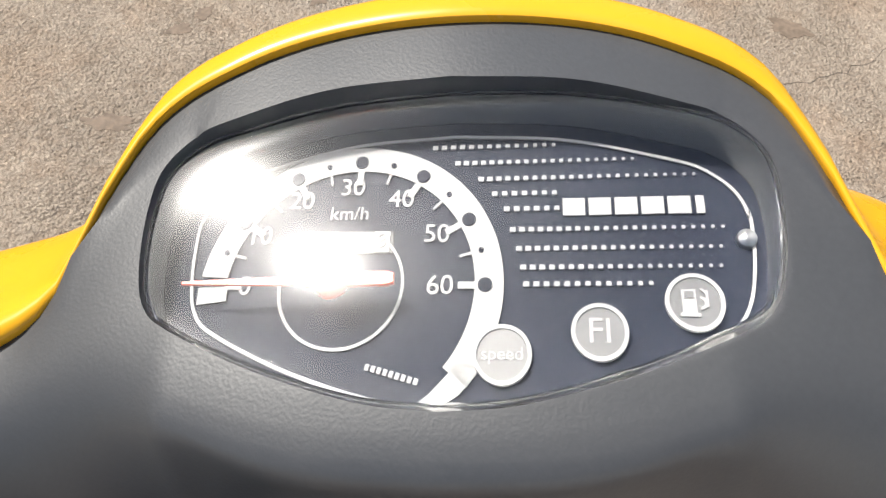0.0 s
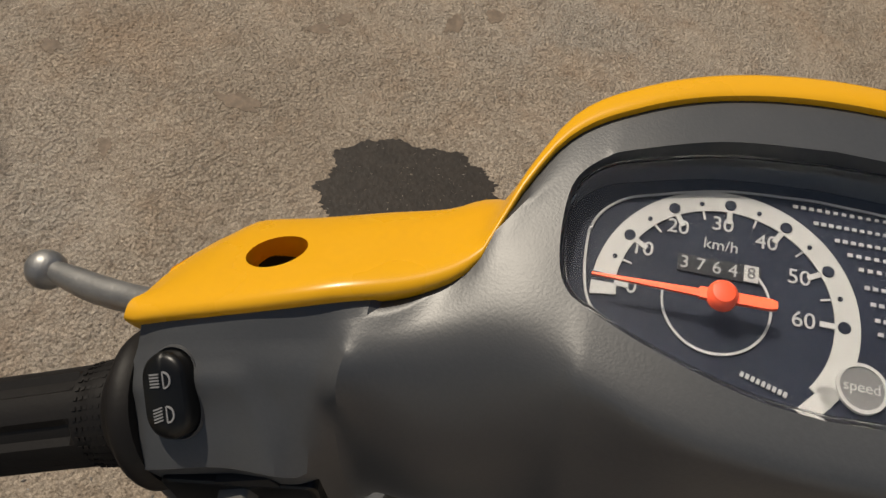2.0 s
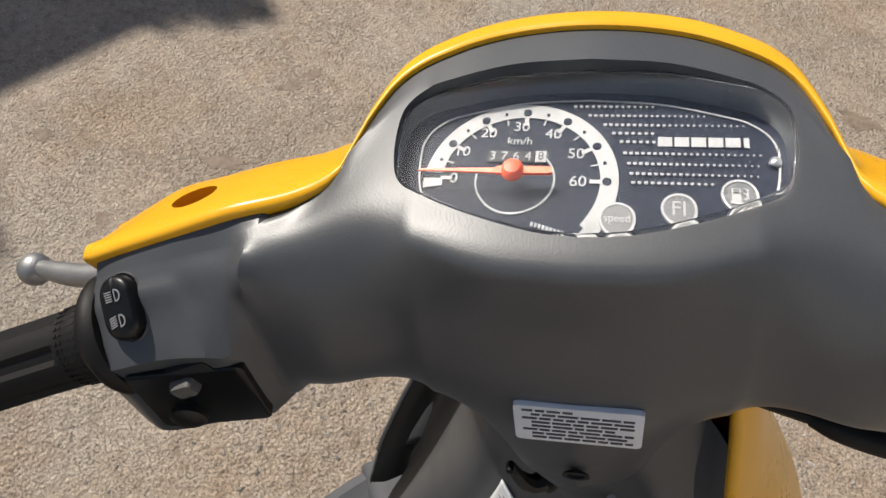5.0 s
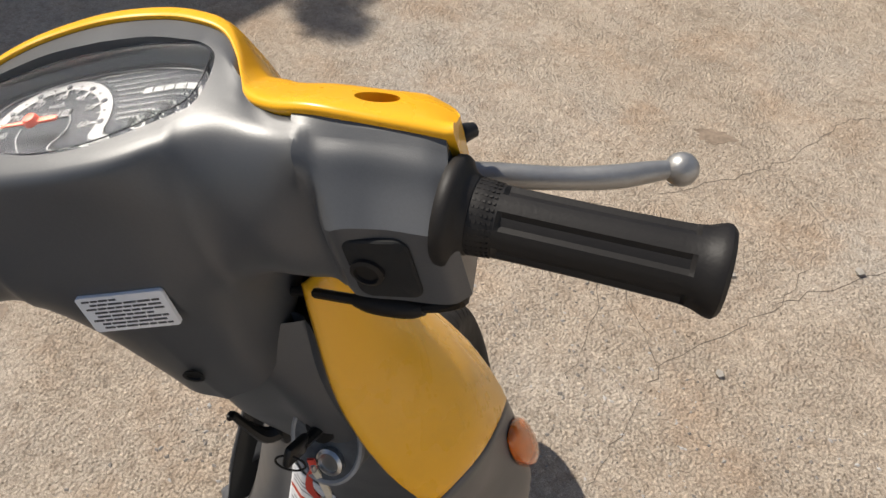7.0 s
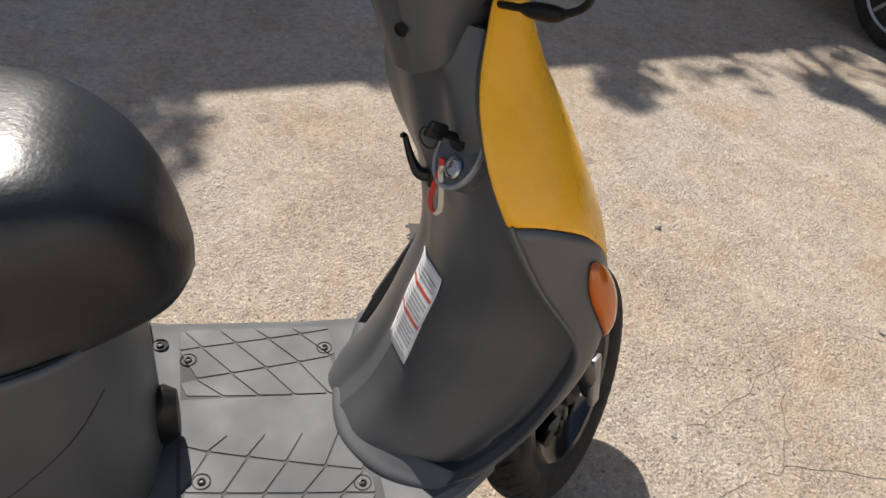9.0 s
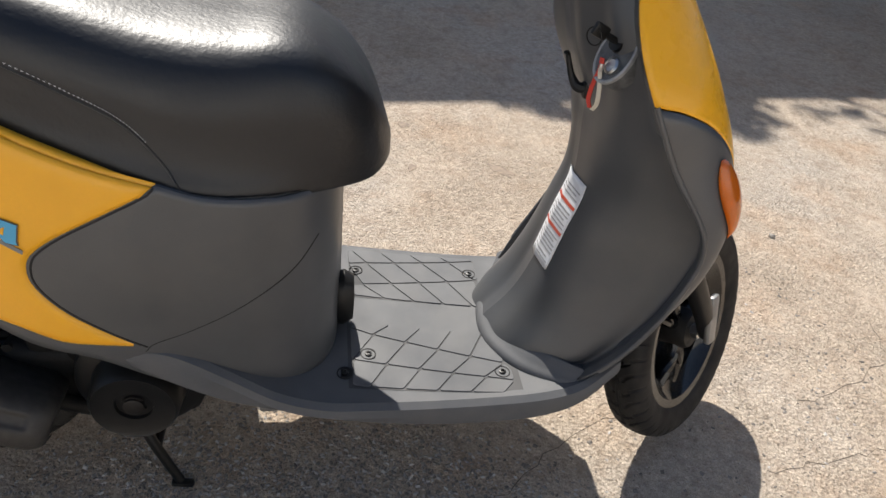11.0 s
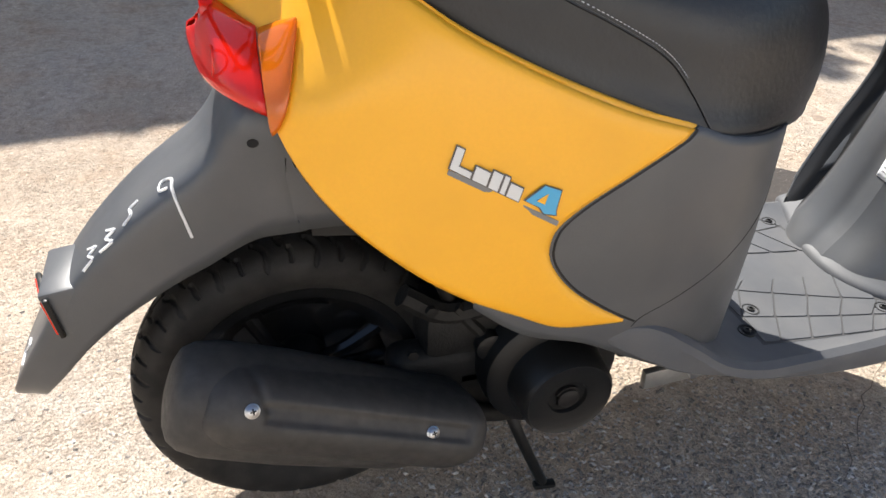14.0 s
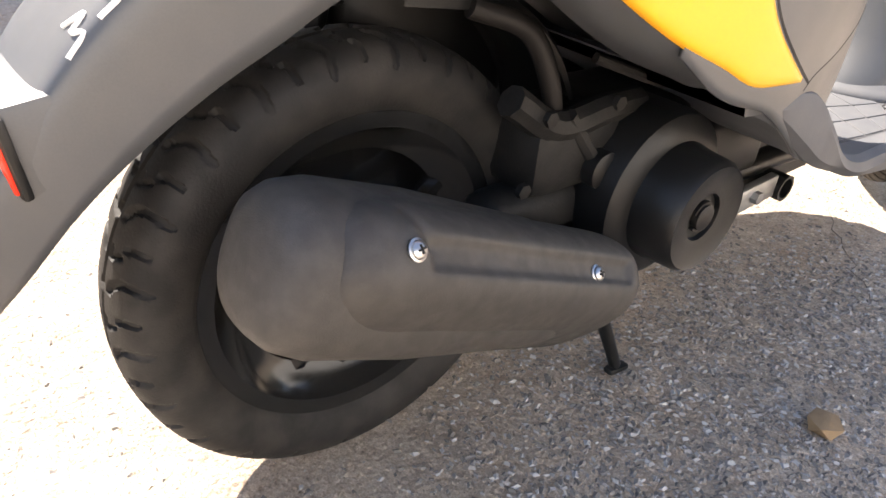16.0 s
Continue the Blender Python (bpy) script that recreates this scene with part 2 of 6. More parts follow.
def curve_at(table, x):
    """Smooth value at x from a table of (x, value) rows."""
    xs = [r[0] for r in table]
    if x <= xs[0]:
        return table[0][1]
    if x >= xs[-1]:
        return table[-1][1]
    j = max(i for i in range(len(xs) - 1) if xs[i] <= x)
    x0, x1, y0, y1 = xs[j], xs[j + 1], table[j][1], table[j + 1][1]
    m0 = (y1 - table[j - 1][1]) / (x1 - xs[j - 1]) if j > 0 else (y1 - y0) / (x1 - x0)
    m1 = (table[j + 2][1] - y0) / (xs[j + 2] - x0) if j + 2 < len(xs) else (y1 - y0) / (x1 - x0)
    h = x1 - x0
    f = (x - x0) / h
    return (2 * f ** 3 - 3 * f * f + 1) * y0 + (f ** 3 - 2 * f * f + f) * h * m0 + (3 * f * f - 2 * f ** 3) * y1 + (f ** 3 - f * f) * h * m1


def grid_mesh(rings, closed=True, caps=True):
    """A bmesh skin over rings of points."""
    bm = bmesh.new()
    vs = [[bm.verts.new(p) for p in r] for r in rings]
    n = len(rings[0])
    for a, b in zip(vs, vs[1:]):
        for i in range(n if closed else n - 1):
            q = (a[i], a[(i + 1) % n], b[(i + 1) % n], b[i])
            bm.faces.new(q)
    if caps and closed:
        bm.faces.new(list(reversed(vs[0])))
        bm.faces.new(vs[-1])
    bmesh.ops.recalc_face_normals(bm, faces=bm.faces)
    return bm


def prism(outline, z0, z1):
    """A plate from an outline in x, y between two heights."""
    return grid_mesh([[(x, y, z0) for x, y in outline], [(x, y, z1) for x, y in outline]])


def box(sx, sy, sz, c=(0, 0, 0), bevel=0.0, seg=2):
    bm = bmesh.new()
    bmesh.ops.create_cube(bm, size=1, matrix=Matrix.Translation(c) @ Matrix.Diagonal((sx, sy, sz, 1)))
    if bevel:
        bmesh.ops.bevel(bm, geom=list(bm.edges), offset=bevel, segments=seg, affect="EDGES", profile=0.5)
    return bm


def lathe(profile, n=32, axis="x"):
    """Turn (radius, along) rows round an axis; ends are closed when the radius is zero."""
    rings = []
    for r, a in profile:
        ring = []
        for i in range(n):
            w = 2 * math.pi * i / n
            c, s = r * math.cos(w), r * math.sin(w)
            ring.append((a, c, s) if axis == "x" else (c, a, s) if axis == "y" else (c, s, a))
        rings.append(ring)
    bm = grid_mesh(rings, True, True)
    bmesh.ops.remove_doubles(bm, verts=bm.verts, dist=1e-6)
    return bm


def tube(pts, r, n=8, steps=0):
    """A round bar along points; r may be a list."""
    if steps:
        rr = r if isinstance(r, list) else [r] * len(pts)
        q = spline([(*p, w) for p, w in zip(pts, rr)], steps)
        pts, r = [v[:3] for v in q], [v[3] for v in q]
    rr = r if isinstance(r, list) else [r] * len(pts)
    rings = []
    p = [Vector(v) for v in pts]
    up = Vector((0.13, 0.21, 0.97))
    for i, v in enumerate(p):
        d = (p[min(i + 1, len(p) - 1)] - p[max(i - 1, 0)]).normalized()
        u = d.cross(up).normalized()
        w = d.cross(u)
        rings.append([tuple(v + rr[i] * (u * math.cos(a) + w * math.sin(a))) for a in [2 * math.pi * k / n for k in range(n)]])
    return grid_mesh(rings)


def moved(bm, m):
    bmesh.ops.transform(bm, matrix=m, verts=bm.verts)
    if m.determinant() < 0:
        bmesh.ops.reverse_faces(bm, faces=bm.faces)
    return bm


def joined(*bms):
    out = bmesh.new()
    for b in bms:
        me = bpy.data.meshes.new("tmp")
        b.to_mesh(me)
        b.free()
        out.from_mesh(me)
        bpy.data.meshes.remove(me)
    return out


MIRROR = Matrix.Diagonal((-1, 1, 1, 1))


def part(name, bm, material, parent=None, label="", sharp=38):
    """Link a bmesh as one mesh object under a thing or a part."""
    me = bpy.data.meshes.new(name)
    bm.to_mesh(me)
    bm.free()
    me.materials.append(material)
    me.polygons.foreach_set("use_smooth", [True] * len(me.polygons))
    me.set_sharp_from_angle(angle=radians(sharp))
    ob = new(name, me)
    if parent is not None:
        ob.parent = parent
    return tagged(ob, label)


def solid(ob, thick, offset=-1):
    m = ob.modifiers.new("thickness", "SOLIDIFY")
    m.thickness, m.offset = thick, offset
    return ob


def cut(bm, cutter):
    """bm minus cutter, as a new bmesh."""
    me1, me2 = bpy.data.meshes.new("a"), bpy.data.meshes.new("b")
    bm.to_mesh(me1), cutter.to_mesh(me2)
    bm.free(), cutter.free()
    a, b = new("a", me1), new("b", me2)
    mod = a.modifiers.new("cut", "BOOLEAN")
    mod.operation, mod.object, mod.solver = "DIFFERENCE", b, "EXACT"
    me = bpy.data.meshes.new_from_object(a.evaluated_get(bpy.context.evaluated_depsgraph_get()))
    out = bmesh.new()
    out.from_mesh(me)
    bpy.data.objects.remove(a), bpy.data.objects.remove(b)
    for m in (me, me1, me2):
        bpy.data.meshes.remove(m)
    return out

# ---- ground and what shades it ----
def ground_sheet():
    xs = [-400, -120, -40, -15, -8] + [x * 0.5 for x in range(-10, 9)] + [8, 15, 40, 120, 400]
    ys = [-400, -120, -40, -15, -8] + [y * 0.5 for y in range(-8, 15)] + [12, 20, 40, 120, 400]
    return grid_mesh([[(x, y, 0.0) for x in xs] for y in ys], closed=False)


ground = tagged(part("ground", ground_sheet(), GROUND), "worn sandy concrete yard with grit and cracks", "ground", kind="structure")


def blot(cx, cy, rx, ry, rot=0.0, rag=0.18, n=40, seed=1):
    """A ragged flat patch on the ground, a few millimetres thick."""
    rnd = random.Random(seed)
    ph = [rnd.uniform(0, 6.28) for _ in range(6)]
    out = []
    for i in range(n):
        a = 2 * math.pi * i / n
        r = 1 + rag * (0.35 * math.sin(2 * a + ph[0]) + 0.4 * math.sin(3 * a + ph[1]) + 0.4 * math.sin(5 * a + ph[2]) + 0.3 * math.sin(9 * a + ph[3]) + 0.22 * math.sin(17 * a + ph[4]))
        r += rnd.uniform(-0.03, 0.03)
        x, y = rx * r * math.cos(a), ry * r * math.sin(a)
        c, s = math.cos(radians(rot)), math.sin(radians(rot))
        out.append((cx + x * c - y * s, cy + x * s + y * c))
    return prism(out, -0.01, 0.0007)


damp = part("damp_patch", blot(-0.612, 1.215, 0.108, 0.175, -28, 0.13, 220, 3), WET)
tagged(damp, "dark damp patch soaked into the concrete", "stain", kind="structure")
for i, (cx, cy, r, q) in enumerate([(-0.930, 1.030, 0.044, 0.018), (-1.043, 1.262, 0.022, 0.016), (-1.05, 1.325, 0.020, 0.014), (-0.945, 1.54, 0.032, 0.017), (-0.93, 1.64, 0.024, 0.018), (-0.932, 0.777, 0.018, 0.012), (-1.197, 0.776, 0.020, 0.015), (-0.218, 2.285, 0.05, 0.025)]):
    tagged(part("oil_spot", blot(cx, cy, r, q, 40 + 25 * i, 0.3, 90, 20 + i), OIL), "old brown drip stain on the concrete", "stain", kind="structure")


def crack(pts, width, seed):
    rnd = random.Random(seed)
    line = []
    for (x0, y0), (x1, y1) in zip(pts, pts[1:]):
        k = max(2, int(math.hypot(x1 - x0, y1 - y0) / 0.025))
        for j in range(k):
            f = j / k
            line.append((x0 + (x1 - x0) * f + rnd.uniform(-0.008, 0.008), y0 + (y1 - y0) * f + rnd.uniform(-0.008, 0.008)))
    line.append(pts[-1])
    rings = []
    for i, (x, y) in enumerate(line):
        w = width * rnd.uniform(0.25, 1.0) * (0.3 if i in (0, len(line) - 1) else 1)
        d = Vector(line[min(i + 1, len(line) - 1)]) - Vector(line[max(i - 1, 0)])
        d = d.normalized() if d.length else Vector((1, 0))
        nx, ny = -d.y * w, d.x * w
        rings.append([(x + nx, y + ny, -0.01), (x + nx, y + ny, 0.0009), (x - nx, y - ny, 0.0009), (x - nx, y - ny, -0.01)])
    return grid_mesh(rings)


CRACK = mat("crack shadow", (0.14, 0.115, 0.09), 0.95, grain=0.3, grain_size=80)
for i, c in enumerate([[(0.14, 2.75), (-0.012, 2.6), (-0.041, 2.348), (-0.08, 2.22), (-0.2, 2.0)], [(0.12, 1.3), (0.073, 1.598), (0.16, 1.9), (0.154, 2.093)], [(-0.033, 1.438), (-0.074, 1.562), (-0.16, 1.75)], [(0.16, 1.9), (0.3, 2.2), (0.33, 2.5)], [(0.073, 1.598), (-0.08, 1.7), (-0.3, 1.78)], [(0.2, 0.75), (0.02, 0.98), (-0.03, 1.1)]]):
    tagged(part("ground_crack", crack(c, 0.0008, i), CRACK), "narrow jagged crack in the concrete", "crack", kind="structure")


def pebble(r, seed):
    rnd = random.Random(seed)
    bm = bmesh.new()
    bmesh.ops.create_icosphere(bm, subdivisions=1, radius=r)
    for v in bm.verts:
        v.co *= rnd.uniform(0.75, 1.2)
        v.co.z *= 0.55
    return bm


def grit(n, seed, span, lo, hi, power, stone=None, heap=False):
    """Loose grit over a stretch of the yard, as one stuff object; a heap thins out towards its edge."""
    rnd = random.Random(seed)
    vs, fs = [], []
    base = [(1, 0, 0), (0.1, 0.9, 0), (-0.9, 0.1, 0), (0, -0.85, 0), (0.35, 0.25, 0.55), (-0.35, -0.2, 0.5)]
    for _ in range(n):
        x, y = rnd.uniform(span[0], span[1]), rnd.uniform(span[2], span[3])
        u, w = (x - span[0]) / (span[1] - span[0]) * 2 - 1, (y - span[2]) / (span[3] - span[2]) * 2 - 1
        if heap and rnd.random() > 1.5 - 1.5 * (u * u + w * w):
            continue
        r = lo + (hi - lo) * rnd.random() ** power
        a, k, q = rnd.uniform(0, 6.28), len(vs), rnd.uniform(0.55, 1.0)
        for bx, by, bz in base:
            j = rnd.uniform(0.7, 1.2)
            by *= q
            vs.append((x + r * j * (bx * math.cos(a) - by * math.sin(a)), y + r * j * (bx * math.sin(a) + by * math.cos(a)), r * bz * 0.7 * j - 0.0004))
        fs += [(k + a_, k + b_, k + c_) for a_, b_, c_ in ((0, 1, 4), (1, 2, 4), (2, 5, 4), (2, 3, 5), (3, 0, 5), (0, 4, 5))]
    me = bpy.data.meshes.new("grit")
    me.from_pydata(vs, [], fs)
    me.materials.append(stone or CHIPS)
    return new("grit", me)


tagged(grit(1500, 9, (-0.74, -0.48, 1.03, 1.40), 0.0012, 0.0040, 2.0, CHIPS, True), "pale grit lying on the damp patch", "grit", kind="stuff")
tagged(grit(60000, 5, (-1.7, 1.0, -0.8, 3.2), 0.0010, 0.0046, 3.0), "loose pale and dark grit scattered over the concrete", "grit", kind="stuff")
tagged(grit(9000, 6, (-0.5, 1.0, -0.6, 1.7), 0.0012, 0.0075, 3.0, GREY_CHIPS), "loose stone chips on the concrete beside the scooter", "grit", kind="stuff")
tagged(grit(70000, 8, (-0.10, 0.85, -0.15, 1.10), 0.0012, 0.0072, 2.6, GREY_CHIPS, True), "loose grey gravel on the ground beside the scooter", "gravel", kind="stuff")
for i, (x, y, r) in enumerate([(0.291, 0.446, 0.022), (0.05, 1.9, 0.009), (0.16, 1.66, 0.01), (-0.2, 2.05, 0.008), (0.24, 2.1, 0.012), (-0.6, 0.2, 0.008), (-0.62, 1.7, 0.009)]):
    s = part("stone", moved(pebble(r, i), Matrix.Translation((x, y, r * 0.45))), GRAVEL if i else mat("brown stone", (0.3, 0.2, 0.11), 0.9, grain=0.25, grain_size=60, bump=0.5, bump_size=200))
    tagged(s, "flat brown stone lying on the concrete" if not i else "small pale stone lying on the concrete", "stone", group="stones on the ground")


# added out of view; reflects sunlight onto the scooter's right side
bounce_wall = tagged(part("bounce_wall", prism([(5.2, -9), (5.5, -9), (5.5, 12), (5.2, 12)], 0, 3.2), WALL), "unseen pale wall added to bounce sunlight onto the scooter", "wall", kind="structure")
# added out of view; its top edge casts the straight shade on the ground
shade_wall = tagged(part("shade_wall", prism([(-4.36 + 1.3, -10), (-4.36 - 2.6, 20), (-4.66 - 2.6, 20), (-4.66 + 1.3, -10)], 0, 3.75), WALL_WHITE), "unseen white wall added to cast the yard's shade edge", "wall", kind="structure")


def leaf_cluster(rnd, centre, radius, n, vs, fs, size=0.05):
    for _ in range(n):
        d = Vector((rnd.gauss(0, 1), rnd.gauss(0, 1), rnd.gauss(0, 0.8)))
        p = Vector(centre) + d.normalized() * radius * rnd.random() ** 0.5
        u = Vector((rnd.gauss(0, 1), rnd.gauss(0, 1), rnd.gauss(0, 1))).normalized()
        w = u.cross(Vector((rnd.gauss(0, 1), rnd.gauss(0, 1), rnd.gauss(0, 1)))).normalized()
        s, k = size * 0.7 * rnd.uniform(0.6, 1.3), len(vs)
        vs += [tuple(p + u * s), tuple(p + w * s * 0.5), tuple(p - u * s), tuple(p - w * s * 0.5)]
        fs.append((k, k + 1, k + 2, k + 3))


def tree(base, clusters, seed):
    """A trunk with limbs to each leaf cluster, and a crown of many small leaves."""
    rnd = random.Random(seed)
    t = new("tree")
    t.location = base
    top = Vector((0, 0, 3.0))
    bms = [tube([(0, 0, -0.05), (0.03, 0.02, 1.2), (-0.02, 0.05, 2.2), tuple(top)], [0.14, 0.11, 0.085, 0.06], 10, 12)]
    vs, fs = [], []
    for c, r, n in clusters:
        c = Vector(c) - Vector(base)
        mid = top.lerp(c, 0.5) + Vector((rnd.uniform(-0.1, 0.1), rnd.uniform(-0.1, 0.1), 0.12))
        bms.append(tube([tuple(top - Vector((0, 0, rnd.uniform(0, 0.8)))), tuple(mid), tuple(c)], [0.04, 0.025, 0.008], 6, 8))
        leaf_cluster(rnd, c, r, n, vs, fs)
    part("trunk", joined(*bms), BARK, t)
    me = bpy.data.meshes.new("crown")
    me.from_pydata(vs, [], fs)
    me.materials.append(LEAF)
    crown = new("crown", me)
    crown.parent = t
    return tagged(t, "unseen leafy tree added to cast leaf shadows on the yard", "tree", group="trees behind the wall")


def above(x, y, z):
    """The place at height z whose shadow falls on (x, y)."""
    k = z / SUN_DIR.z
    return (x + SUN_DIR.x * k, y + SUN_DIR.y * k, z)


# both trees are out of view; each cluster is set for its ground shadow
tree((-5.4, 0.2, 0), [(above(-1.17, 0.60, 4.3), 0.06, 30), (above(-1.09, 0.53, 4.3), 0.08, 48), (above(-0.94, 0.52, 4.3), 0.045, 19), (above(-1.0, 0.58, 4.3), 0.045, 18), (above(-1.0, 0.44, 4.3), 0.07, 36), (above(-1.06, 0.35, 4.3), 0.08, 42), (above(-1.18, 0.42, 4.3), 0.09, 60), (above(-1.3, 0.45, 4.3), 0.13, 114), (above(-1.36, 1.30, 4.2), 0.09, 90), (above(-1.44, 1.2, 4.2), 0.12, 120), (above(-1.3, -0.3, 4.2), 0.08, 70), (above(-1.5, 0.2, 4.5), 0.35, 420)], 3)
tree((-5.6, 2.6, 0), [(above(-1.30, 1.95, 4.3), 0.11, 150), (above(-1.42, 2.02, 4.3), 0.15, 160), (above(-1.10, 2.89, 4.3), 0.09, 110), (above(-1.24, 2.84, 4.3), 0.10, 130), (above(-1.36, 2.78, 4.3), 0.13, 150), (above(-1.5, 1.6, 4.2), 0.10, 80), (above(-1.7, 2.4, 4.4), 0.35, 320), (above(-1.6, 3.1, 4.5), 0.3, 260)], 8)

# ---- the scooter ----
scooter = new("scooter")
tagged(scooter, "yellow and grey motor scooter parked on its centre stand", "scooter")
FORK = Matrix.Translation((-0.0037, 0.8328, 0.884)) @ Matrix.Rotation(radians(2.4), 4, "Z") @ Matrix.Rotation(radians(40.75), 4, Vector((0, -math.sin(radians(23.19)), math.cos(radians(23.19)))))
STEER = Matrix(((0.72675, -0.65022, -0.22147, -0.0001), (0.64677, 0.75634, -0.09818, 0.8305), (0.23135, -0.07189, 0.97021, 0.88813), (0, 0, 0, 1)))


# tyres and wheels, built round the x axis at the origin
def stroke_depth(s, x):
    """Depth of the tread grooves at s metres round the tyre and x across it."""
    pitch = 2 * math.pi * 0.2 / 22
    depth = np.where(np.abs(x + 0.002) < 0.0013, 0.003, 0.0)
    side = np.where(x > 0, 0.0, pitch / 2)
    u = (s + side) % pitch
    ax = np.abs(x)
    for line, width in (([(0.008, 0.017), (0.014, 0.010), (0.022, 0.005), (0.031, 0.004), (0.037, 0.006)], 0.0030), ([(0.005, 0.041), (0.004, 0.049), (0.010, 0.047), (0.017, 0.043)], 0.0017), ([(0.021, 0.036), (0.027, 0.034), (0.034, 0.034)], 0.0027)):
        fine = spline(line, 16)
        d = np.full(u.shape, 1.0)
        for (x0, s0), (x1, s1) in zip(fine, fine[1:]):
            for shift in (-pitch, 0.0, pitch):
                dx, ds = x1 - x0, s1 - s0
                f = np.clip(((ax - x0) * dx + (u - s0 - shift) * ds) / (dx * dx + ds * ds), 0, 1)
                d = np.minimum(d, np.hypot(ax - x0 - f * dx, u - s0 - shift - f * ds))
        depth = np.maximum(depth, 0.0045 * np.clip((width - d) / 0.0009 + 0.5, 0, 1))
    return depth


def tyre_mesh(R, half, seed=0, na=720, nc=72):
    """A tyre with a rounded tread, curved grooves cut into it and a plain sidewall."""
    prof = [(-0.6 * half, R - 0.062), (-0.86 * half, R - 0.05), (-1.0 * half, R - 0.032), (-0.95 * half, R - 0.017), (-0.72 * half, R - 0.006), (-0.4 * half, R - 0.0015), (0, R)]
    prof = np.array(spline(prof + [(-a, r) for a, r in prof[-2::-1]], nc))
    w = np.linspace(0, 2 * math.pi, na, endpoint=False)
    s, x = np.meshgrid(w * 0.2, prof[:, 0], indexing="ij")
    r = np.broadcast_to(prof[:, 1], s.shape).copy()
    r -= np.where(r > R - 0.024, 0.8 * stroke_depth(s, x), 0.0)
    cw, sw = np.cos(w)[:, None], np.sin(w)[:, None]
    rings = np.stack([x, r * cw, r * sw], 2).tolist()
    rings.append(rings[0])
    bm = grid_mesh(rings, closed=False)
    bmesh.ops.remove_doubles(bm, verts=bm.verts, dist=1e-5)
    return bm


def wheel(name, R, half, m, hub_mat, label):
    w = part(name, joined(lathe([(0.0, -0.03), (0.03, -0.03), (0.034, -0.024), (0.034, 0.024), (0.03, 0.03), (0.0, 0.03)], 24)), hub_mat, scooter, label)
    w.data.transform(m)
    rr = R - 0.062
    rim = lathe([(rr - 0.008, -0.72 * half), (rr + 0.006, -0.75 * half), (rr + 0.008, -0.66 * half), (rr - 0.002, -0.6 * half), (rr - 0.012, -0.35 * half), (rr - 0.024, -0.2 * half), (rr - 0.024, 0.2 * half), (rr - 0.012, 0.35 * half), (rr - 0.002, 0.6 * half), (rr + 0.008, 0.66 * half), (rr + 0.006, 0.75 * half), (rr - 0.008, 0.72 * half), (rr - 0.018, 0.4 * half), (rr - 0.034, 0.16 * half), (rr - 0.034, -0.16 * half), (rr - 0.018, -0.4 * half), (rr - 0.008, -0.72 * half)], 64)
    web = []
    for k in range(3):
        for off in (-13, 13):
            a = radians(120 * k + off + 15)
            web.append(tube([(0.004, 0.026 * math.cos(a), 0.026 * math.sin(a)), (0.010, 0.06 * math.cos(a + 0.05), 0.06 * math.sin(a + 0.05)), (0.0, (rr - 0.028) * math.cos(a), (rr - 0.028) * math.sin(a))], [0.012, 0.009, 0.011], 8, 6))
    part("rim", moved(joined(rim, *web), m), RIM, w, "black three-spoke rim")
    part("tyre", moved(tyre_mesh(R, half), m), TYRE, w, "worn black road tyre")
    part("axle_nut", moved(joined(lathe([(0, 0.03), (0.013, 0.03), (0.013, 0.042), (0.007, 0.044), (0.007, 0.052), (0, 0.052)], 6)), m), STEEL, w)
    return w


REAR_M = Matrix.Translation((-0.001, 0.013, 0.2075))
FRONT_LOCAL = Matrix.Translation((-0.006, 0.306, -0.670))
rear_wheel = wheel("rear_wheel", 0.201, 0.041, REAR_M, ENGINE, "small black rear wheel, just clear of the ground")
front_wheel = wheel("front_wheel", 0.195, 0.036, FORK @ FRONT_LOCAL, ENGINE, "small black front wheel turned to its left")

# fork
part("fork_leg", moved(tube([(0.046, 0.306, -0.670), (0.052, 0.275, -0.62), (0.055, 0.19, -0.5), (0.05, 0.16, -0.42)], [0.012, 0.016, 0.019, 0.02], 12, 14), FORK), BLACK, scooter, "black fork leg")
part("fork_leg", moved(tube([(-0.056, 0.306, -0.670), (-0.058, 0.275, -0.62), (-0.055, 0.19, -0.5), (-0.05, 0.16, -0.42)], [0.012, 0.016, 0.019, 0.02], 12, 14), FORK), BLACK, scooter, "black fork leg")
part("fork_link", moved(box(0.012, 0.026, 0.085, (0.062, 0.285, -0.63), 0.005), FORK), ALLOY, scooter, "bare alloy fork link")
part("steering_column", moved(tube([(0, 0.06, -0.16), (0, 0.19, -0.45)], 0.022, 14), FORK), BLACK, scooter)
part("fork_bridge", moved(box(0.15, 0.035, 0.04, (0, 0.18, -0.43), 0.012), FORK), BLACK, scooter)

# rear body: a plan line from the tail's middle round the right side to the front's middle
PLAN = [(0.0, -0.052), (0.045, -0.047), (0.088, -0.028), (0.125, 0.005), (0.158, 0.055), (0.186, 0.13), (0.203, 0.22), (0.206, 0.31), (0.198, 0.39), (0.178, 0.455), (0.14, 0.515), (0.085, 0.55), (0.0, 0.562)]
PLAN_FINE = spline(PLAN, 241)
TOP_Z = [(-0.06, 0.745), (0.0, 0.742), (0.068, 0.728), (0.104, 0.703), (0.142, 0.679), (0.19, 0.655), (0.24, 0.633), (0.295, 0.611), (0.36, 0.590), (0.41, 0.571), (0.48, 0.557), (0.54, 0.549), (0.6, 0.543)]
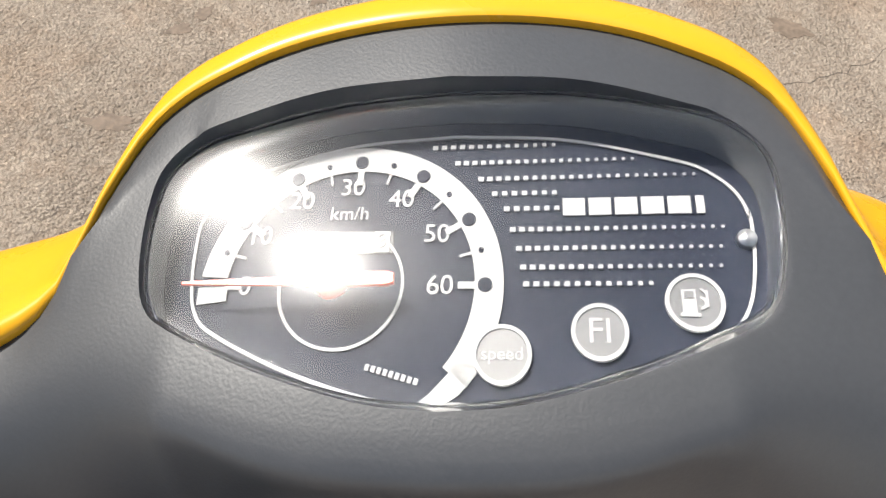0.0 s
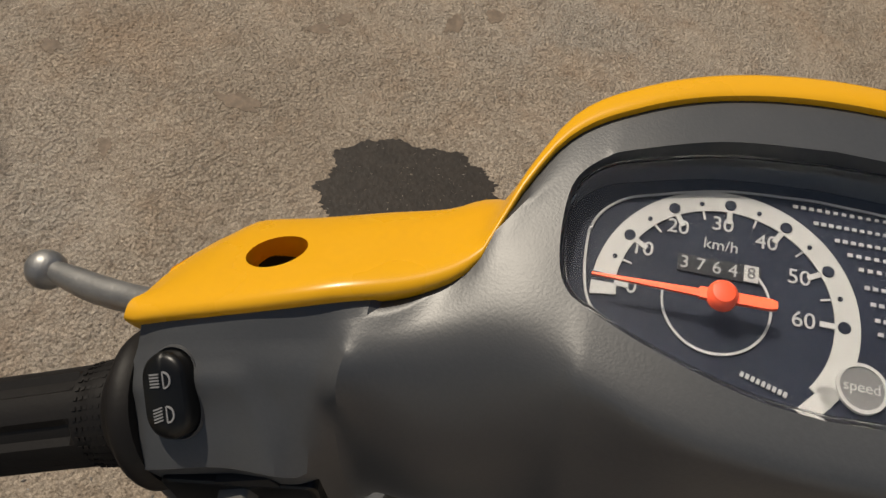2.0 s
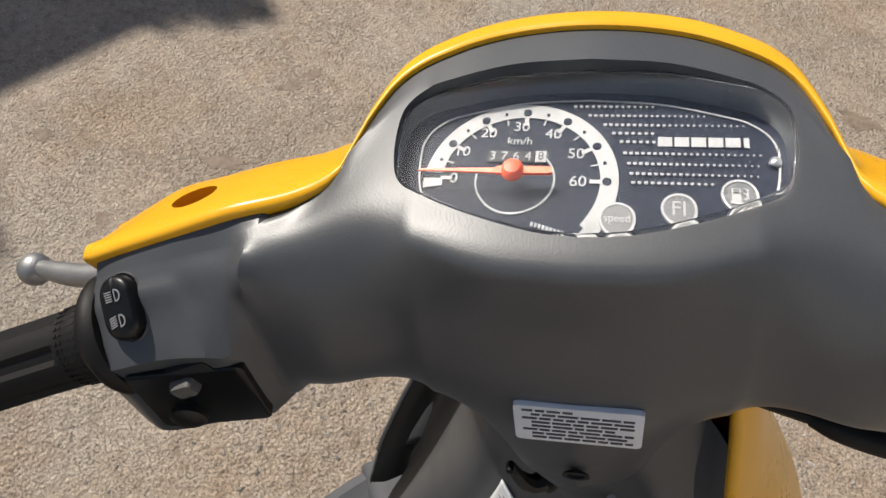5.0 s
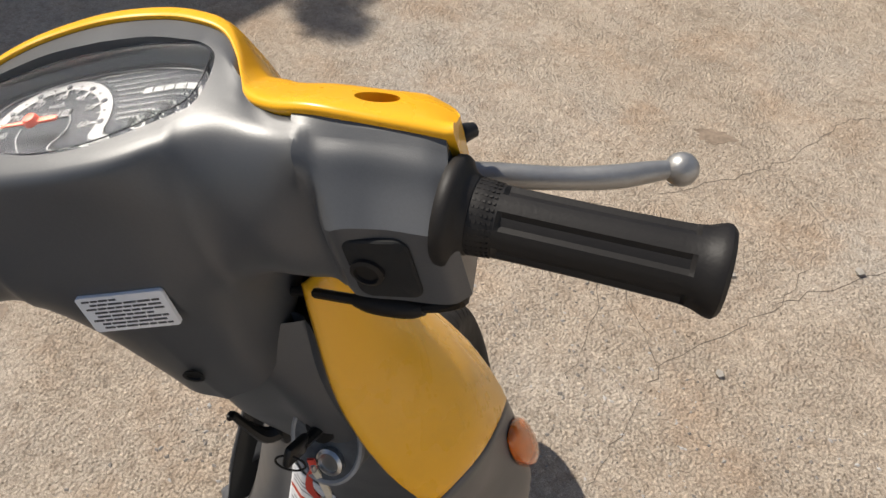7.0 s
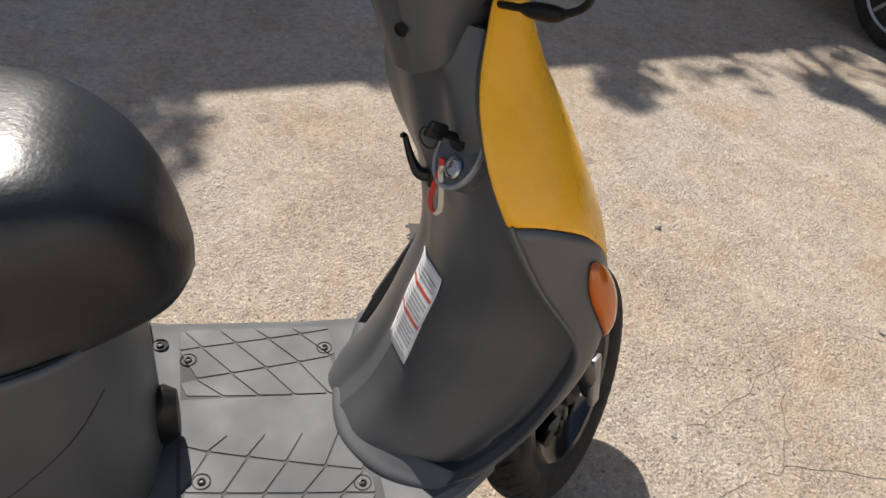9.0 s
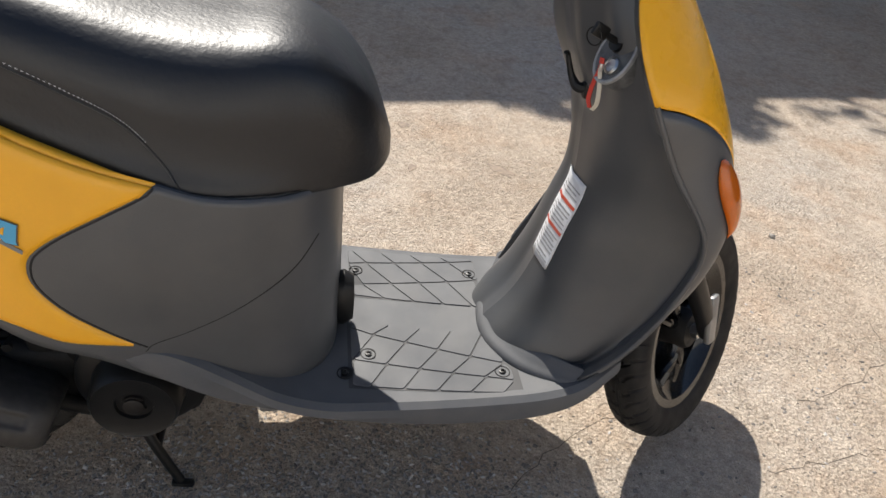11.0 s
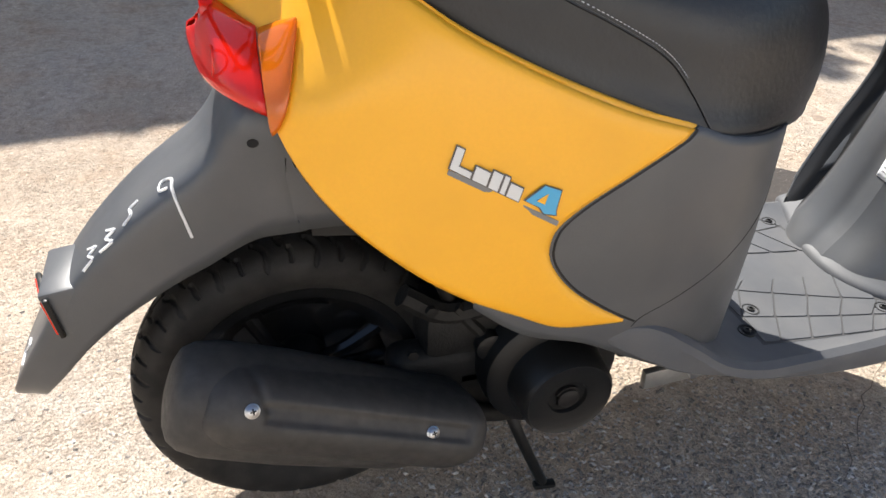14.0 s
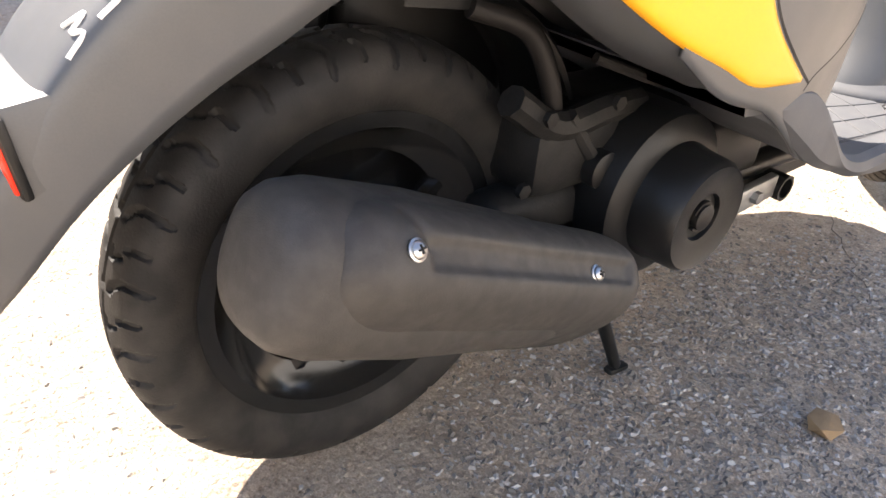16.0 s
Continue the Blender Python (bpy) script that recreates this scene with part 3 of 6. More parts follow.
LOW_Z = [(-0.06, 0.665), (-0.02, 0.640), (-0.003, 0.584), (0.012, 0.550), (0.035, 0.519), (0.067, 0.489), (0.112, 0.456), (0.157, 0.430), (0.205, 0.409), (0.245, 0.391), (0.29, 0.386), (0.335, 0.383), (0.4, 0.38)]
GREY_LOW = [(0.15, 0.43), (0.21, 0.388), (0.28, 0.365), (0.34, 0.33), (0.41, 0.29), (0.5, 0.268), (0.6, 0.26)]
LEAN_IN = [(0.2, 0.93), (0.3, 0.97), (0.40, 1.0), (0.5, 1.0), (0.58, 0.96), (0.65, 0.912), (0.70, 0.845), (0.745, 0.75), (0.78, 0.70)]


def plan_at_y(y):
    """Index along the plan line, on the side, where it passes y."""
    i = min(range(30, 240), key=lambda i: abs(PLAN_FINE[i][1] - y) + abs(PLAN_FINE[i + 1][1] - y))
    a, b = PLAN_FINE[i][1], PLAN_FINE[i + 1][1]
    return i + max(0.0, min(1.0, (y - a) / (b - a)))


def plan_y(k):
    """y of the plan line at a fractional index."""
    j = min(int(k), 239)
    return PLAN_FINE[j][1] * (1 - k + j) + PLAN_FINE[j + 1][1] * (k - j)


def body_point(k, z, inset=0.0):
    """A point on the rear body's side at index k of the plan line and height z."""
    j = min(int(k), 239)
    f = k - j
    x = PLAN_FINE[j][0] * (1 - f) + PLAN_FINE[j + 1][0] * f
    y = PLAN_FINE[j][1] * (1 - f) + PLAN_FINE[j + 1][1] * f
    s = curve_at(LEAN_IN, z)
    if y > 0.42:
        s = s * (1 - 0.12 * (y - 0.42) / 0.14) + 1.0 * 0.12 * (y - 0.42) / 0.14
    over = max(0.0, z - curve_at([(-0.06, 0.60), (0.03, 0.605), (0.08, 0.635), (0.14, 0.658)], y))
    roll_in = 0.72 * (over - 0.016 + 0.016 * math.exp(-over / 0.016)) * curve_at([(-0.06, 1.9), (0.0, 1.6), (0.03, 1.25), (0.07, 0.95), (0.09, 0.68), (0.11, 0.34), (0.14, 0.0)], y)
    yy = 0.26 + (y - 0.26) * (1 - inset / 0.3)
    if y < 0.06:
        yy += (0.06 - y) * max(0.0, (z - 0.69)) * 4.5
    return (max(0.0, x * s - (inset if x > inset else 0) - roll_in * min(1.0, x / 0.05)), yy, z)


FRONT_Y = [(0.0, 0.334), (0.143, 0.28), (0.24, 0.248), (0.325, 0.2305), (0.417, 0.2295), (0.496, 0.238), (0.60, 0.26), (0.75, 0.301), (0.943, 0.353), (1.0, 0.361)]


def side_cover(sign):
    rows = []
    nv, nu = 40, 60
    for a in range(nv + 1):
        v = a / nv
        kf = plan_at_y(curve_at(FRONT_Y, v))
        row = []
        for b in range(nu + 1):
            k = kf * b / nu
            y = plan_y(k)
            z = curve_at(LOW_Z, y) * (1 - v) + curve_at(TOP_Z, y) * v
            # rolled edges
            e = min(v, 1 - v, (nu - b) / nu * 2.2)
            x, yy, zz = body_point(k, z, 0.004 * max(0, 1 - e / 0.05) ** 2)
            row.append((sign * x, yy, zz))
        rows.append(row)
    bm = grid_mesh(rows, closed=False)
    return bm


covers = []
for sign in (1, -1):
    c = part("side_cover", side_cover(sign), YELLOW_MATT, scooter, "smooth yellow side panel")
    outward = sum(f.normal.x * f.area for f in c.data.polygons) * sign > 0
    solid(c, 0.004, -1 if outward else 1)
    covers.append(c)


def lower_skirt(sign):
    """The dark inner edge that shows below the yellow panel."""
    rows = []
    for a in range(36):
        y = 0.012 + 0.29 * a / 35
        k, z = plan_at_y(y), curve_at(LOW_Z, y)
        drop = 0.034 * math.sin(math.pi * min(1.0, 0.12 + a / 42))
        rows.append([(sign * max(0.02, body_point(k, z, 0.004)[0] - o), y, z + 0.006 - d) for o, d in ((0.001, 0.0), (0.006, 0.005), (0.020, 0.008 + drop * 0.15), (0.044, 0.010 + drop * 0.45), (0.052, 0.006 + drop * 0.4))])
    return grid_mesh(rows, closed=False)


for sign in (1, -1):
    part("body_skirt", lower_skirt(sign), GREY, scooter, "dark grey lower edge of the body", 60)


def under_seat(sign):
    rows = []
    for a in range(29):
        v = a / 28
        row = []
        for b in range(61):
            k = plan_at_y(0.16) + (240 - plan_at_y(0.16)) * b / 60
            y = plan_y(k)
            z = curve_at(GREY_LOW, y) * (1 - v) + (curve_at(TOP_Z, y) + 0.004 - 0.02 * max(0.0, min(1.0, (0.362 - y) / 0.012))) * v
            x, yy, zz = body_point(k, z, 0.005)
            row.append((sign * x, yy, zz))
        rows.append(row)
    return grid_mesh(rows, closed=False)


body = solid(part("body_cover", joined(under_seat(1), under_seat(-1)), GREY, scooter, "dark grey plastic body below the seat"), 0.004, 0)
# the curved joint line on the grey body
for sign in (1, -1):
    pts = []
    for y, z in spline([(0.333, 0.376), (0.345, 0.388), (0.383, 0.402), (0.45, 0.43), (0.5, 0.458), (0.53, 0.49)], 24):
        x, yy, zz = body_point(plan_at_y(y), z, 0.004)
        pts.append((sign * x, yy, zz))
    part("panel_joint", tube(pts, 0.0014, 5), SEAM, body)
    pts = []
    for i in range(40):
        v = i / 39
        y = curve_at(FRONT_Y, v)
        z = curve_at(LOW_Z, y) * (1 - v) + curve_at(TOP_Z, y) * v
        x, yy, zz = body_point(plan_at_y(y) + 0.4, z, 0.004)
        pts.append((sign * x, yy, zz))
    part("panel_joint", tube(pts, 0.0018, 5), SEAM, body)
# seat latch and the battery door catch at the front
part("seat_hinge", box(0.09, 0.03, 0.022, (0, 0.575, 0.535), 0.006), BLACK, body, "black seat hinge")
part("body_catch", moved(lathe([(0, 0), (0.026, 0), (0.028, 0.012), (0.022, 0.026), (0, 0.028)], 20, "y"), Matrix.Translation((0.012, 0.552, 0.305)) @ Matrix.Diagonal((1, 1, 1.7, 1))), BLACK, body, "black round knob on the grey body")
# inner tub that closes the body from below
part("inner_tub", grid_mesh([[(w * math.cos(a), y, zc + h * math.sin(a)) for a in [2 * math.pi * k / 20 for k in range(20)]] for y, w, zc, h in [(0.0, 0.05, 0.6, 0.06), (0.05, 0.10, 0.58, 0.08), (0.15, 0.14, 0.54, 0.09), (0.3, 0.16, 0.47, 0.11), (0.45, 0.14, 0.42, 0.13), (0.53, 0.08, 0.42, 0.12)]]), BLACK, scooter)

# seat
SEAT_BASE = [(0.045, 0.038), (0.055, 0.075), (0.07, 0.098), (0.09, 0.124), (0.13, 0.143), (0.2, 0.160), (0.3, 0.172), (0.36, 0.178), (0.4, 0.176), (0.44, 0.166), (0.48, 0.149), (0.52, 0.126), (0.55, 0.106), (0.59, 0.070), (0.608, 0.038), (0.616, 0.011)]
SEAT_W = [(0.045, 0.042), (0.052, 0.080), (0.07, 0.110), (0.1, 0.132), (0.15, 0.146), (0.2, 0.154), (0.3, 0.161), (0.4, 0.160), (0.48, 0.138), (0.55, 0.107), (0.59, 0.073), (0.608, 0.04), (0.616, 0.012)]
SEAT_LOW = [(0.045, 0.745), (0.06, 0.730), (0.1, 0.702), (0.142, 0.676), (0.19, 0.652), (0.24, 0.630), (0.295, 0.608), (0.36, 0.582), (0.41, 0.568), (0.48, 0.558), (0.54, 0.551), (0.59, 0.545), (0.616, 0.548)]
SEAT_TOP = [(0.045, 0.765), (0.055, 0.782), (0.09, 0.797), (0.15, 0.79), (0.25, 0.764), (0.35, 0.735), (0.43, 0.722), (0.5, 0.716), (0.55, 0.69), (0.585, 0.65), (0.605, 0.605), (0.616, 0.572)]


def seat_section(y, n=33):
    w, lo, hi = curve_at(SEAT_W, y), curve_at(SEAT_LOW, y), curve_at(SEAT_TOP, y)
    h = hi - lo
    wb = curve_at(SEAT_BASE, y)
    half = [(0.0, lo + 0.004), (wb * 0.8, lo - 0.004), (wb * 0.985, lo - 0.004), (wb, lo + h * 0.05), (wb * 0.35 + w * 0.66, lo + h * 0.18), (w * 1.01, lo + h * 0.38), (w * 0.98, lo + h * 0.62), (w * 0.86, lo + h * 0.85), (w * 0.66, lo + h * 0.955), (w * 0.3, lo + h * 0.995), (0.0, hi)]
    return spline(half, n)


def seat_mesh():
    rings = []
    for i in range(64):
        f = i / 63
        y = 0.045 + 0.571 * (f + 0.06 * math.sin(2 * math.pi * f) * -1)
        s = seat_section(y)
        ring = [(x, y, z) for x, z in s] + [(-x, y, z) for x, z in s[-2:0:-1]]
        rings.append(ring)
    return grid_mesh(rings)


seat = part("seat", seat_mesh(), VINYL, scooter, "black grained vinyl seat with pale stitching", 60)
SEAM_YZ = [(0.105, 0.778), (0.127, 0.757), (0.15, 0.741), (0.214, 0.708), (0.282, 0.676), (0.333, 0.647), (0.365, 0.612), (0.382, 0.586), (0.388, 0.575)]


def on_seat(y, z):
    """Half width of the seat at y where its side passes height z."""
    s = [p for p in seat_section(y, 121) if p[0] > 0.3 * curve_at(SEAT_W, y) and p[1] > curve_at(SEAT_LOW, y) + 0.001]
    zs = [p[1] for p in s]
    return float(np.interp(z, zs, [p[0] for p in s])), min(max(z, zs[0]), zs[-1])


for sign in (1, -1):
    line = []
    for y, z in spline(SEAM_YZ, 31):
        p = on_seat(y, z)
        line.append((sign * (p[0] + 0.0004), y, p[1]))
    line = spline(line, 120)
    part("seam", tube(line, 0.0013, 6), VINYL, seat, "stitched seat seam")
    st = []
    for i in range(0, 84):
        a, b = Vector(line[i]), Vector(line[i + 1])
        off = Vector((sign * 0.0004, 0, 0.0045))
        st.append(tube([tuple(a.lerp(b, 0.15) + off), tuple(a.lerp(b, 0.6) + off)], 0.0004, 4))
    part("stitching", joined(*st), PAPER, seat, "pale thread stitches")
# the ledge between the side panels and the seat
def seat_ledge(sign, y0, y1):
    rows = []
    for i in range(37):
        y = y0 + (y1 - y0) * i / 36
        bx, yy, bz = body_point(plan_at_y(y), curve_at(TOP_Z, y), 0.004)
        wb, lo = min(curve_at(SEAT_BASE, y), bx - 0.006), curve_at(SEAT_LOW, y)
        rows.append([(sign * x, yy + (y - yy) * f, z) for x, z, f in ((bx - 0.0025, bz - 0.008, 0), (bx - 0.0028, bz + 0.0015, 0), (bx - 0.005, bz + 0.0035, 0.2), ((bx + wb) / 2, (bz + lo) / 2 + 0.0055, 0.5), (wb - 0.002, lo + 0.001, 1), (wb - 0.03, lo - 0.006, 1))])
    return grid_mesh(rows, closed=False)


for sign in (1, -1):
    part("seat_rim", seat_ledge(sign, 0.058, 0.364), YELLOW_MATT, scooter, "raised yellow rim round the seat", 50)
    part("seat_ledge", seat_ledge(sign, 0.3645, 0.585), GREY, body, "", 50)

# floorboard with side skirts
FLOOR = [(0.27, 0.19, 0.372, 0.362), (0.31, 0.202, 0.375, 0.348), (0.36, 0.206, 0.37, 0.318), (0.42, 0.204, 0.33, 0.284), (0.48, 0.2, 0.285, 0.262), (0.54, 0.196, 0.262, 0.24), (0.6, 0.192, 0.256, 0.226), (0.68, 0.187, 0.252, 0.214), (0.76, 0.181, 0.25, 0.209), (0.84, 0.175, 0.252, 0.212), (0.9, 0.165, 0.262, 0.228), (0.95, 0.15, 0.3, 0.27)]


def floor_mesh():
    rings = []
    for y, w, t, b in spline(FLOOR, 48):
        half = [(0.0, t), (w * 0.5, t), (w - 0.028, t), (w - 0.014, t + 0.003), (w - 0.004, t - 0.002), (w, t - 0.012), (w - 0.002, b + 0.008), (w - 0.012, b), (w - 0.05, b + 0.004), (0.0, b + 0.004)]
        ring = [(x, y, z) for x, z in half] + [(-x, y, z) for x, z in half[-2:0:-1]]
        rings.append(ring)
    return grid_mesh(rings)


floor_board = part("floorboard", floor_mesh(), GREY_FLOOR, scooter, "grey plastic footboard with a diamond tread", 30)


def floor_z(y):
    return curve_at([(r[0], r[2]) for r in FLOOR], y)


TREAD = mat("tread gap", (0.045, 0.045, 0.047), 0.7, grain=0.1)
# raised diamond ribs on the tread, one pattern each side of a plain centre strip
def floor_plate(outline, lo, hi, soft=0.0):
    """A thin plate lying on the footboard; soft pulls its top edge in."""
    cx, cy = sum(p[0] for p in outline) / len(outline), sum(p[1] for p in outline) / len(outline)

    def ring(k, h):
        out = []
        for x, y in outline:
            d = math.hypot(x - cx, y - cy)
            f = 1 - k / max(d, 0.004)
            out.append((cx + (x - cx) * f, cy + (y - cy) * f, floor_z(cy + (y - cy) * f) + h))
        return out

    return grid_mesh([ring(0, lo), ring(0, hi - soft), ring(soft, hi)])


def rounded(poly, r=0.004, n=4):
    """Round a polygon's corners."""
    out = []
    k = len(poly)
    for i in range(k):
        p, a, b = Vector(poly[i]), Vector(poly[i - 1]), Vector(poly[(i + 1) % k])
        u, w = a - p, b - p
        q = min(r, 0.4 * u.length, 0.4 * w.length)
        p0, p1 = p + u.normalized() * q, p + w.normalized() * q
        for j in range(n + 1):
            f = j / n
            out.append(tuple(p0 * (1 - f) ** 2 + p * 2 * f * (1 - f) + p1 * f * f))
    return out


def tread_side(xs, cross, slope, shift, y_lo, y_hi, seam):
    """Rows of raised slanted pads on a dark ground; xs: pad columns, shift: their drift along y."""
    gap = 0.0012
    for k in range(-6, 8):
        for (x0, d0), (x1, d1) in zip(zip(xs, shift), zip(xs[1:], shift[1:])):
            def at(x, d, kk):
                y = cross + 0.047 * kk + slope * x
                return (x + d * (y - 0.68), y)
            quad = [at(x0, d0, k), at(x1, d1, k), at(x1, d1, k + 1), at(x0, d0, k + 1)]
            ins = []
            c = Vector((sum(p[0] for p in quad) / 4, sum(p[1] for p in quad) / 4))
            for x, y in quad:
                ins.append((min(max(x - math.copysign(gap, x - c.x), -0.1715), 0.158), min(max(y - math.copysign(gap, y - c.y), y_lo), y_hi)))
            hs = [p[1] for p in ins]
            if max(hs) - min(hs) < 0.025 or sum(1 for h in hs if h in (y_lo, y_hi)) > 2:
                continue
            part("tread_pad", floor_plate(rounded(ins), 0.0, 0.0017, 0.0007), GREY_FLOOR, floor_board)


def tread_ground(left, right, y0, y1):
    """The dark ground between the pads, following the footboard."""
    rows = []
    for i in range(25):
        f = i / 24
        y = y0 + (y1 - y0) * f
        a, b = left[0] + (left[1] - left[0]) * f, right[0] + (right[1] - right[0]) * f
        rows.append([(a + (b - a) * j / 10, y, floor_z(y) + 0.0004) for j in range(11)])
    part("tread_ground", grid_mesh(rows, closed=False), TREAD, floor_board, "dark floor between the tread pads")


tread_ground((-0.172, -0.163), (-0.047, -0.034), 0.576, 0.79)
tread_ground((0.016, 0.036), (0.150, 0.156), 0.57, 0.815)
tread_side([-0.178, -0.143, -0.088, -0.040], 0.704, 0.69, [-0.06, -0.08, -0.1, 0.1], 0.576, 0.79, -0.046)
tread_side([0.021, 0.063, 0.112, 0.152], 0.695, -0.63, [0.1, 0.3, 0.16, 0.05], 0.575, 0.805, 0.018)


def bolt(x, y, z, r=0.0075):
    b = part("floor_bolt", moved(lathe([(0, 0.0006), (r * 1.25, 0.0006), (r * 1.3, 0.0022), (r * 1.5, 0.0026), (r * 1.55, 0.0002)], 22, "z"), Matrix.Translation((x, y, z))), SEAM, floor_board, "black recessed bolt hole")
    part("bolt_head", moved(lathe([(0, 0.0008), (r * 0.72, 0.0008), (r * 0.68, 0.0036), (r * 0.36, 0.0042), (r * 0.3, 0.0022), (0, 0.0022)], 12, "z"), Matrix.Translation((x, y, z))), BLACK, b, "dark bolt head")


for x, y in ((0.116, 0.791), (-0.116, 0.777), (0.083, 0.599), (-0.115, 0.587), (-0.146, 0.55), (0.122, 0.565)):
    bolt(x, y, floor_z(y))

# leg shield and front cover
EDGE_X = [(0.25, 0.14), (0.3, 0.158), (0.38, 0.168), (0.45, 0.168), (0.53, 0.166), (0.61, 0.160), (0.69, 0.160), (0.74, 0.138), (0.79, 0.108), (0.84, 0.08), (0.87, 0.06)]
EDGE_Y = [(0.25, 0.885), (0.28, 0.906), (0.34, 0.944), (0.4, 0.972), (0.45, 0.99), (0.49, 0.997), (0.53, 0.988), (0.61, 0.93), (0.69, 0.884), (0.74, 0.864), (0.79, 0.858), (0.84, 0.866), (0.87, 0.875)]
FRONT_YZ = [(0.25, 0.905), (0.28, 0.925), (0.34, 0.965), (0.4, 1.0), (0.43, 1.03), (0.46, 1.045), (0.53, 1.060), (0.61, 1.046), (0.69, 1.004), (0.74, 0.975), (0.79, 0.944), (0.84, 0.92), (0.87, 0.905)]
COLUMN_Y = [(0.25, 0.772), (0.27, 0.787), (0.3, 0.81), (0.33, 0.826), (0.38, 0.843), (0.45, 0.858), (0.515, 0.873), (0.6, 0.868), (0.66, 0.862), (0.72, 0.85), (0.78, 0.838), (0.84, 0.835)]


def outer(s, z):
    """Front cover surface: s = 0 at the right rear edge, 1 at the middle of the front."""
    a = s * math.pi / 2
    xe, ye, yf = curve_at(EDGE_X, z), curve_at(EDGE_Y, z), curve_at(FRONT_YZ, z)
    return (xe * math.cos(a) ** 0.75, ye + (yf - ye) * math.sin(a) ** 0.85, z)


def flap(sign, x, y, z):
    """Right half as it is; the left wing stands a little wider and further back."""
    if sign > 0:
        return (x, y, z)
    k = max(0.0, min(1.0, (x - 0.03) / 0.11))
    wide = 0.10 * max(0.0, min(1.0, (0.68 - z) / 0.12)) * max(0.0, min(1.0, (x - 0.07) / 0.08))
    back = curve_at([(0.25, 0.055), (0.28, 0.056), (0.35, 0.056), (0.42, 0.050), (0.52, 0.038), (0.57, 0.026), (0.66, 0.028), (0.72, 0.026), (0.80, 0.0), (0.9, 0.0)], z)
    return (-x * (1 + wide), y - back * k, z)


def shell_part(zlo, zhi, sign, nu=28, nv=30):
    rows = []
    for a in range(nv + 1):
        row = []
        for b in range(nu + 1):
            s = b / nu
            z = zlo(s) + (zhi(s) - zlo(s)) * a / nv
            x, y, zz = outer(s, z)
            row.append(flap(sign, x, y, zz))
        rows.append(row)
    return grid_mesh(rows, closed=False)


def split_z(s):
    """Height of the joint between the yellow front and the grey lower cover."""
    return curve_at([(0.0, 0.69), (0.15, 0.683), (0.35, 0.66), (0.5, 0.625), (0.65, 0.575), (0.8, 0.54), (1.0, 0.52)], s)


front_cover = solid(part("front_cover", joined(shell_part(split_z, lambda s: 0.86, 1), shell_part(split_z, lambda s: 0.86, -1)), YELLOW, scooter, "glossy yellow front cover", 60), 0.004, 0)
lower_cover = solid(part("lower_front_cover", joined(shell_part(lambda s: 0.255 + 0.15 * s, lambda s: split_z(s) - 0.002, 1), shell_part(lambda s: 0.255 + 0.15 * s, lambda s: split_z(s) - 0.002, -1)), GREY, scooter, "grey lower front cover", 60), 0.004, 0)


def inner(u, z):
    """Leg shield seen from the seat: u = 0 at the right edge, 1 at the middle of the column."""
    xe, ye, yc = curve_at(EDGE_X, z), curve_at(EDGE_Y, z), curve_at(COLUMN_Y, z)
    d = max(0.0, ye - yc)
    pts = [(xe - 0.001, ye), (xe - 0.014, ye + 0.004), (xe - 0.03, ye + 0.012 if d > 0.05 else ye + 0.004), (0.118 * min(1, xe / 0.15), yc + 0.72 * d + 0.012), (0.09 * min(1, xe / 0.15), yc + 0.36 * d), (0.05, yc + 0.09 * d), (0.0, yc)]
    q = spline(pts, 49)
    return (*q[int(round(u * 48))], z)


def leg_shield_half(sign, b0, b1):
    """Half of the leg shield; the column swells towards the rider below the handlebar."""
    rows = []
    for a in range(57):
        row = []
        for b in range(b0, b1 + 1):
            x, y, z = inner(b / 48, 0.25 + 0.58 * a / 56)
            fade = max(0.0, min(1.0, (0.066 - x) / 0.05 if sign > 0 else (0.105 - x) / 0.04))
            px, py, pz = flap(sign, x, y, z)
            row.append((px, py - 0.023 * fade * fade * (3 - 2 * fade) * curve_at([(0.62, 0.0), (0.68, 0.75), (0.72, 1.0), (0.8, 1.0), (0.86, 0.4)], z), pz))
        rows.append(row)
    return grid_mesh(rows, closed=False)



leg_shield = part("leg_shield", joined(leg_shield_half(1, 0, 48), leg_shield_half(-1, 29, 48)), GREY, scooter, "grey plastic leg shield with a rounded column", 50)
# the left wing is black, its mirror half on the right grey
part("leg_shield_wing", leg_shield_half(-1, 0, 29), BLACK, leg_shield, "left wing of the leg shield, blacker than the right", 50)
# rolled rims along the leg shield's edges
for sign in (1, -1):
    part("shield_rim", tube([flap(sign, curve_at(EDGE_X, z) + 0.001, curve_at(EDGE_Y, z) + 0.002, z) for z in [0.29 + 0.40 * i / 40 for i in range(41)]], 0.0035, 8), GREY, leg_shield)
